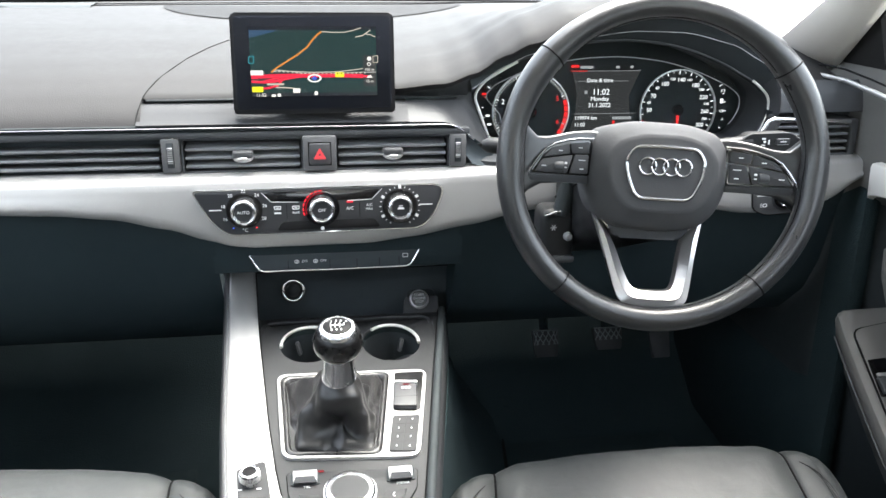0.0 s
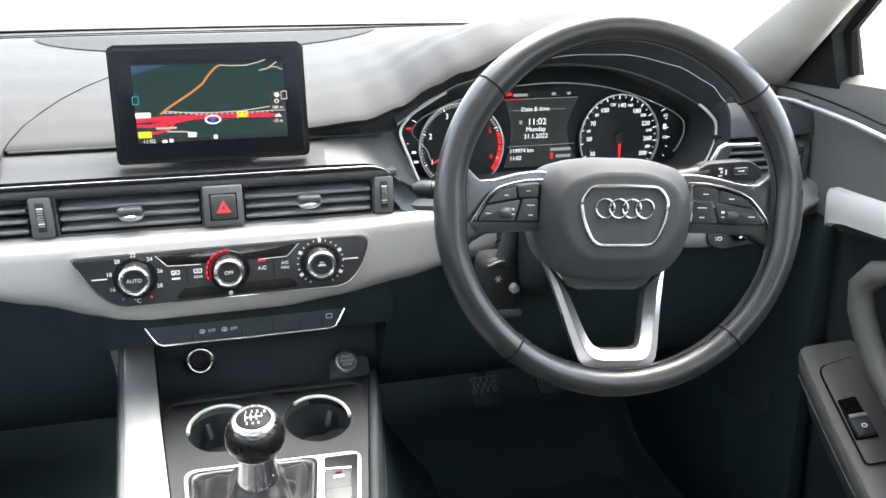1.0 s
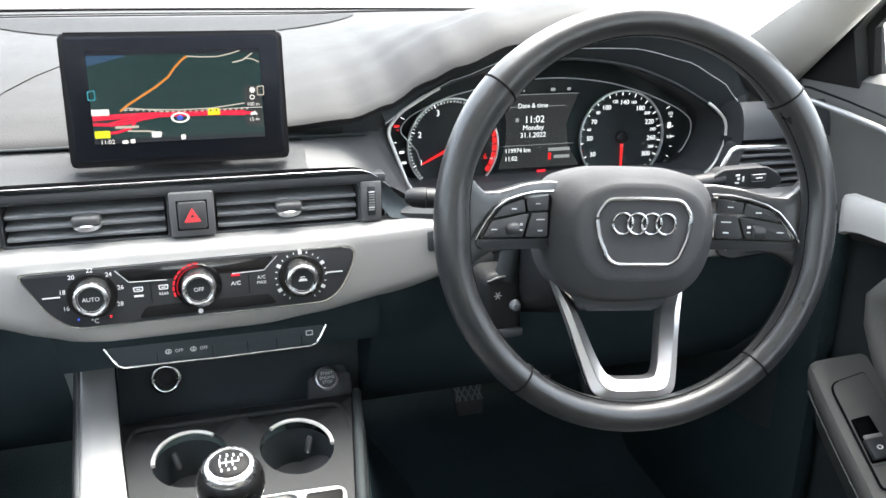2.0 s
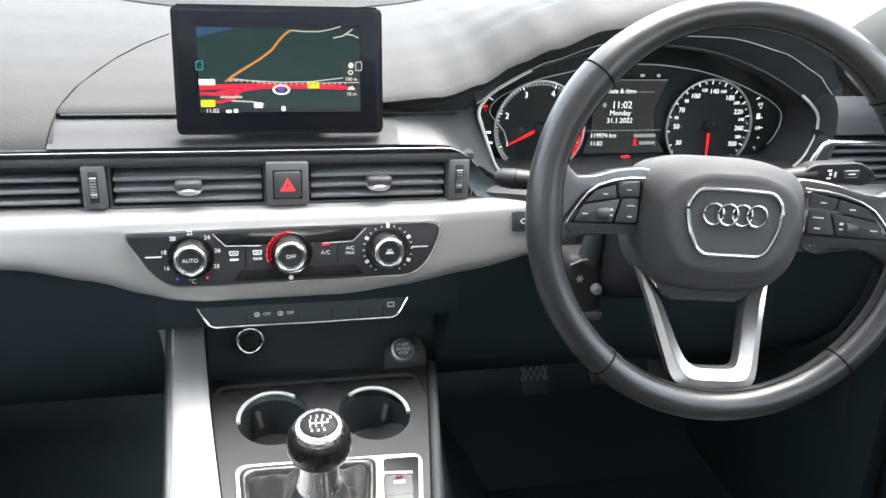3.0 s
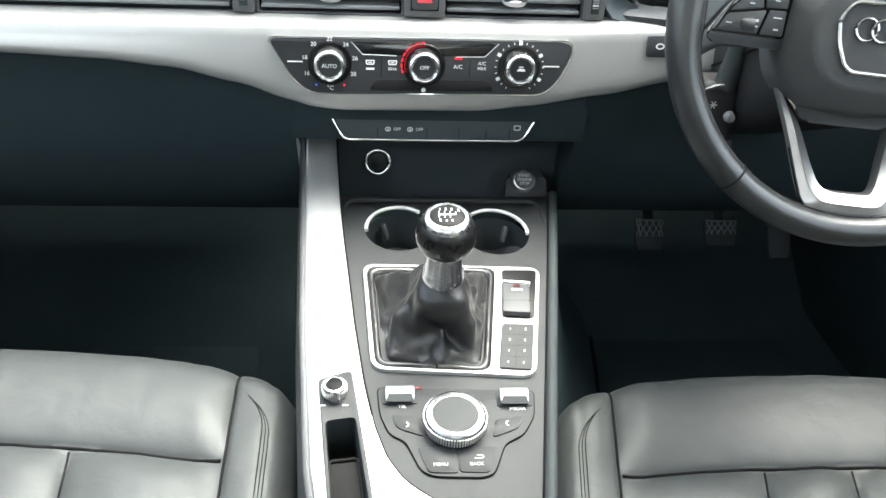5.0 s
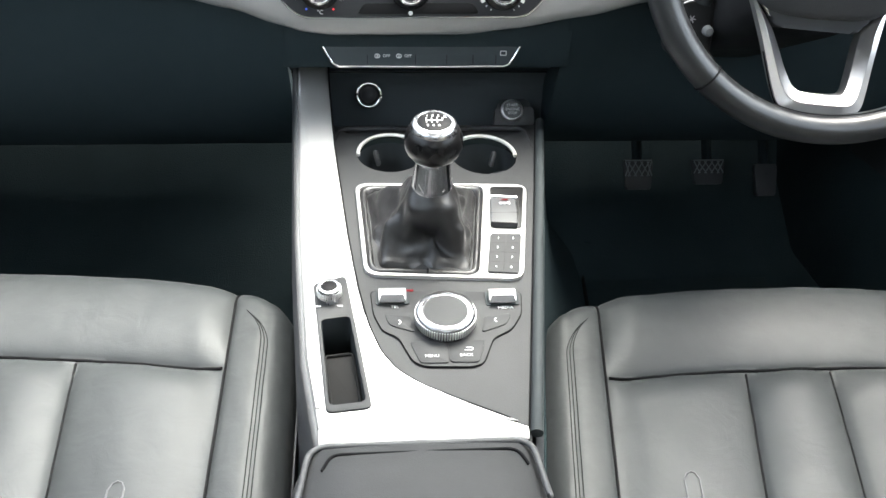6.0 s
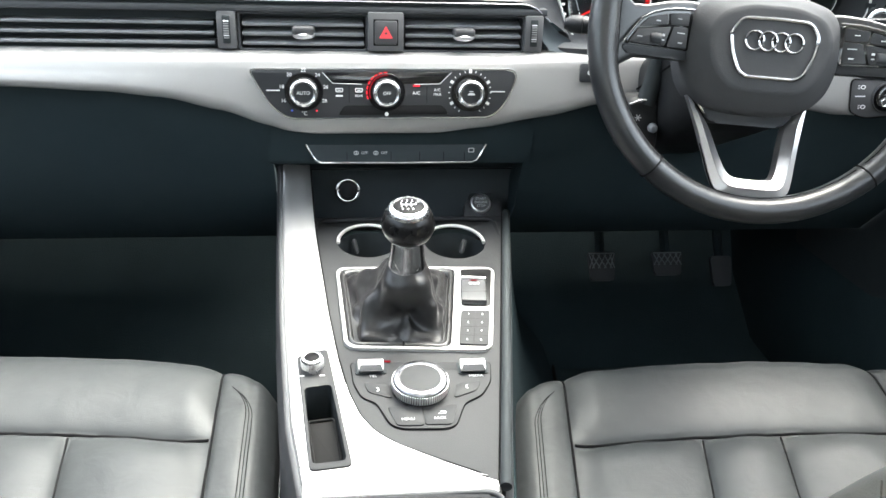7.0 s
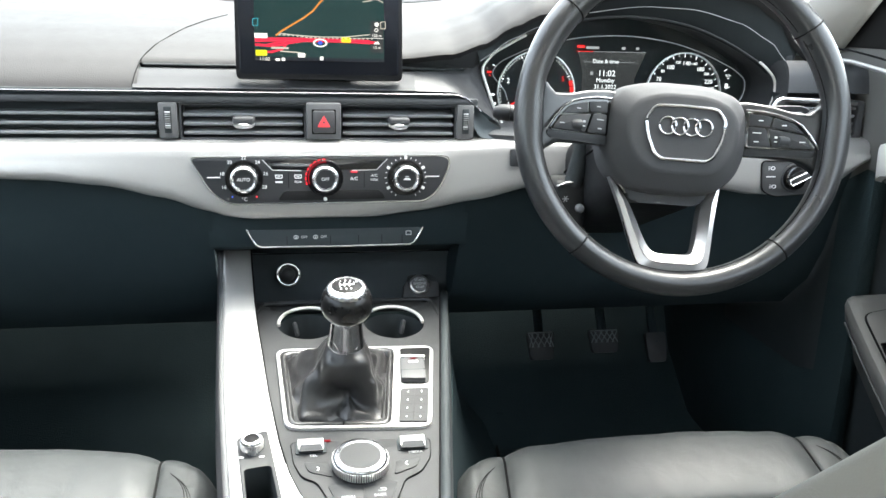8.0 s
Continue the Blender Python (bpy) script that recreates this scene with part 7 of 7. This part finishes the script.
seat(-0.400, 0.873, -0.16, "black leather passenger seat with fluted cushion and stitched bolsters", -0.018, -0.10, 0.10, -0.02)

rear = thing("rear_seat", (0, -0.95, 0.0), "black leather rear bench seat", "rear seat")
part("bench", box((0, -0.85, 0.22), (1.30, 0.55, 0.22), 0.05, 4), LEATHER, rear)
part("bench_back", box((0, 0, 0), (1.30, 0.16, 0.62), 0.05, 4, m=Matrix.Translation((0, -1.20, 0.55)) @ Matrix.Rotation(radians(18), 4, "X")), LEATHER, rear)


# ---- doors ----
def door(s, label):
    """A front door with its inner panel; s is +1 by the driver."""
    d = thing("door_1" if s > 0 else "door_2", (s * 0.82, 0.5, 0.2), label, "door", kind="structure")
    X = 0.782
    rows, low = [], []
    for y in steps(-0.55, 1.30, 40):
        zb = 0.822  # beltline; the panel bulges at the armrest
        rec = 0.054 if y < 0.93 else max(0.0, 0.054 - 0.6 * (y - 0.93))
        ext = 0.0 if y < 0.95 else 0.10 * (y - 0.95)
        rows.append([(s * (X + 0.05), y, zb + 0.002), (s * (X + 0.012), y, zb + 0.004), (s * (X - 0.004 - ext * 0.2), y, zb - 0.006), (s * (X - 0.010), y, zb - 0.03), (s * (X - 0.006), y, 0.74), (s * (X - 0.002), y, 0.69), (s * X, y, 0.64), (s * (X + rec), y, 0.61)])
        low.append([(s * (X + rec), y, 0.612), (s * (X + rec), y, 0.45), (s * (X + rec), y, 0.30), (s * (X + 0.04), y, 0.10), (s * (X + 0.06), y, 0.02)])
    part("panel", sheet(rows), DOORSKIN, d, "charcoal door panel")
    part("lower_panel", sheet(low), BLACK, d, "black lower door panel")
    part("outer_skin", box((s * 0.89, 0.38, 0.33), (0.03, 1.9, 0.95), 0.01), PAINT, d)
    # upper strip: bright, thin, falling towards the rear
    pts = [(s * 0.736, 1.035, 0.7900), (s * 0.744, 0.985, 0.7885), (s * 0.751, 0.93, 0.7805), (s * 0.757, 0.89, 0.7730), (s * 0.763, 0.835, 0.7610), (s * 0.767, 0.75, 0.744), (s * 0.769, 0.60, 0.715), (s * 0.770, 0.20, 0.69), (s * 0.770, -0.4, 0.69)]
    part("upper_seam", tube([(x - s * 0.004, y, z + 0.016) for x, y, z in pts], 0.0014), CREASE, d)
    part("bright_strip", tube(pts, 0.0036, n=10), SILVER, d, "bright silver strip along the door top")
    # silver band continuing the dash trim
    rows = []
    for y, z0, z1, x in ((0.946, 0.622, 0.674, 0.780), (0.938, 0.626, 0.678, 0.774), (0.925, 0.632, 0.681, 0.768), (0.90, 0.638, 0.682, 0.765), (0.85, 0.640, 0.682, 0.764), (0.78, 0.642, 0.682, 0.764), (0.60, 0.640, 0.676, 0.765), (0.20, 0.63, 0.66, 0.765), (-0.4, 0.62, 0.65, 0.765)):
        rows.append([(s * (x + 0.012), y, z1 + 0.002), (s * (x + 0.002), y, z1), (s * x, y, z1 - 0.005), (s * (x + 0.001), y, (z0 + z1) / 2), (s * (x + 0.003), y, z0 + 0.003), (s * (x + 0.014), y, z0)])
    part("silver_band", sheet(rows, thick=0.004), DOORTRIM, d, "satin silver band across the door")
    # padded upright grab handle rising from the armrest
    path = [(s * 0.800, 0.775, 0.606), (s * 0.786, 0.812, 0.602), (s * 0.776, 0.842, 0.591), (s * 0.772, 0.857, 0.570), (s * 0.771, 0.852, 0.540), (s * 0.771, 0.834, 0.508), (s * 0.771, 0.808, 0.476), (s * 0.770, 0.772, 0.450), (s * 0.769, 0.72, 0.428), (s * 0.768, 0.64, 0.412), (s * 0.766, 0.40, 0.395)]
    handle = part("grab_handle", tube([(x + s * 0.006, y, z) for x, y, z in path], [0.011, 0.014, 0.0165, 0.0170, 0.0165, 0.0160, 0.0160, 0.0165, 0.018, 0.021, 0.024], n=18, up=(s, 0, 0)), DOORSKIN, d, "padded dark grab handle")
    part("handle_seam", tube([(x + s * 0.006, y - 0.0115, z - 0.0125 if y < 0.83 else z - 0.0100) for x, y, z in path[3:8]], 0.0012), THREAD, handle)
    P = axes((s * 0.77, 0.90, 0.447), (1, 0, 0), (0, 1, 0.7))
    if s < 0:
        P = P @ Matrix.Scale(-1, 4, (1, 0, 0))
    rows = []
    for y, z, xi in ((0.930, 0.440, 0.770), (0.925, 0.458, 0.752), (0.915, 0.4575, 0.746), (0.88, 0.433, 0.742), (0.84, 0.405, 0.739), (0.80, 0.377, 0.737), (0.75, 0.342, 0.735), (0.68, 0.318, 0.733), (0.50, 0.310, 0.730), (0.0, 0.31, 0.73), (-0.3, 0.31, 0.74)):
        rows.append([(s * 0.836, y, z + 0.001), (s * (xi + 0.03), y, z), (s * (xi + 0.010), y, z - 0.001), (s * (xi + 0.003), y, z - 0.005), (s * xi, y, z - 0.014), (s * (xi + 0.004), y, z - 0.034), (s * (xi + 0.012), y, z - 0.040), (s * (xi + 0.030), y, z - 0.10), (s * 0.83, y, z - 0.16)])
    part("armrest", sheet(rows, thick=0.008), DOORSKIN, d, "dark grey door armrest")
    part("armrest_edge", tube([(s * (xi + 0.003), y, z - 0.037) for y, z, xi in ((0.915, 0.4575, 0.746), (0.88, 0.433, 0.742), (0.84, 0.405, 0.739), (0.80, 0.377, 0.737), (0.75, 0.342, 0.735), (0.68, 0.318, 0.733))], 0.0012), BLOCK, d)
    sw = part("switch_panel", plate(rounded([(-0.013, -0.012), (0.045, -0.003), (0.050, -0.150), (-0.019, -0.150)], [0.014, 0.004, 0.004, 0.006]), 0.006, P, 0.0015, up=0.004), DOORSKIN, d, "window switch panel")
    part("panel_gap", tube([P @ Vector((x, y, 0.0018)) for x, y in rounded([(-0.013, -0.012), (0.045, -0.003), (0.050, -0.150), (-0.019, -0.150)], [0.014, 0.004, 0.004, 0.006])], 0.0018, closed=True), CREASE, sw)
    part("switch_bed", plate(rounded([(-0.013, -0.062), (0.016, -0.060), (0.018, -0.119), (-0.017, -0.119)], 0.002), 0.003, P, 0.0004, up=0.0048), GLOSS, sw)
    part("window_switch", box((0.000, -0.103, 0.007), (0.026, 0.026, 0.007), 0.002, m=P), DARK, sw)
    part("switch_lip", box((0.000, -0.0885, 0.0100), (0.026, 0.0055, 0.004), 0.001, m=P), SILVER, sw)
    part("bed_edge", tube([P @ Vector((-0.015, -0.1215, 0.0046)), P @ Vector((0.017, -0.120, 0.0046))], 0.0007), THREAD, sw)
    part("icon", ring(ellipse(0.001, -0.103, 0.0045, 0.0030, 12), ellipse(0.001, -0.103, 0.0028, 0.0017, 12), 0.0004, P, up=0.0112), MARK, sw)
    # mirror corner
    tri = plate([(1.10, -0.01), (0.945, -0.01), (0.945, 0.060), (0.87, 0.125), (0.80, 0.172), (0.82, 0.182), (0.93, 0.125), (1.00, 0.07)], 0.03, axes((s * 0.800, 0, 0.826), (0, 1, 0), (-s * 0.30, 0, 1)), 0.004)
    part("mirror_corner", tri, RUBBER, d, "black plastic mirror corner")
    part("window_frame", tube([(s * (0.800 - 0.30 * (z - 0.82)), y, z) for y, z in ((0.945, 0.822), (0.945, 0.885), (0.87, 0.945), (0.78, 1.005), (0.60, 1.09), (0.30, 1.155), (-0.2, 1.17))], 0.011, n=8), RUBBER, d)
    part("lock_mark", box((s * 0.7615, 0.78, 0.715), (0.002, 0.010, 0.006), 0.0004), MARK, d)


door(1, "charcoal driver's door panel with silver band and padded grab handle")
door(-1, "charcoal passenger's door panel with silver band and padded grab handle")
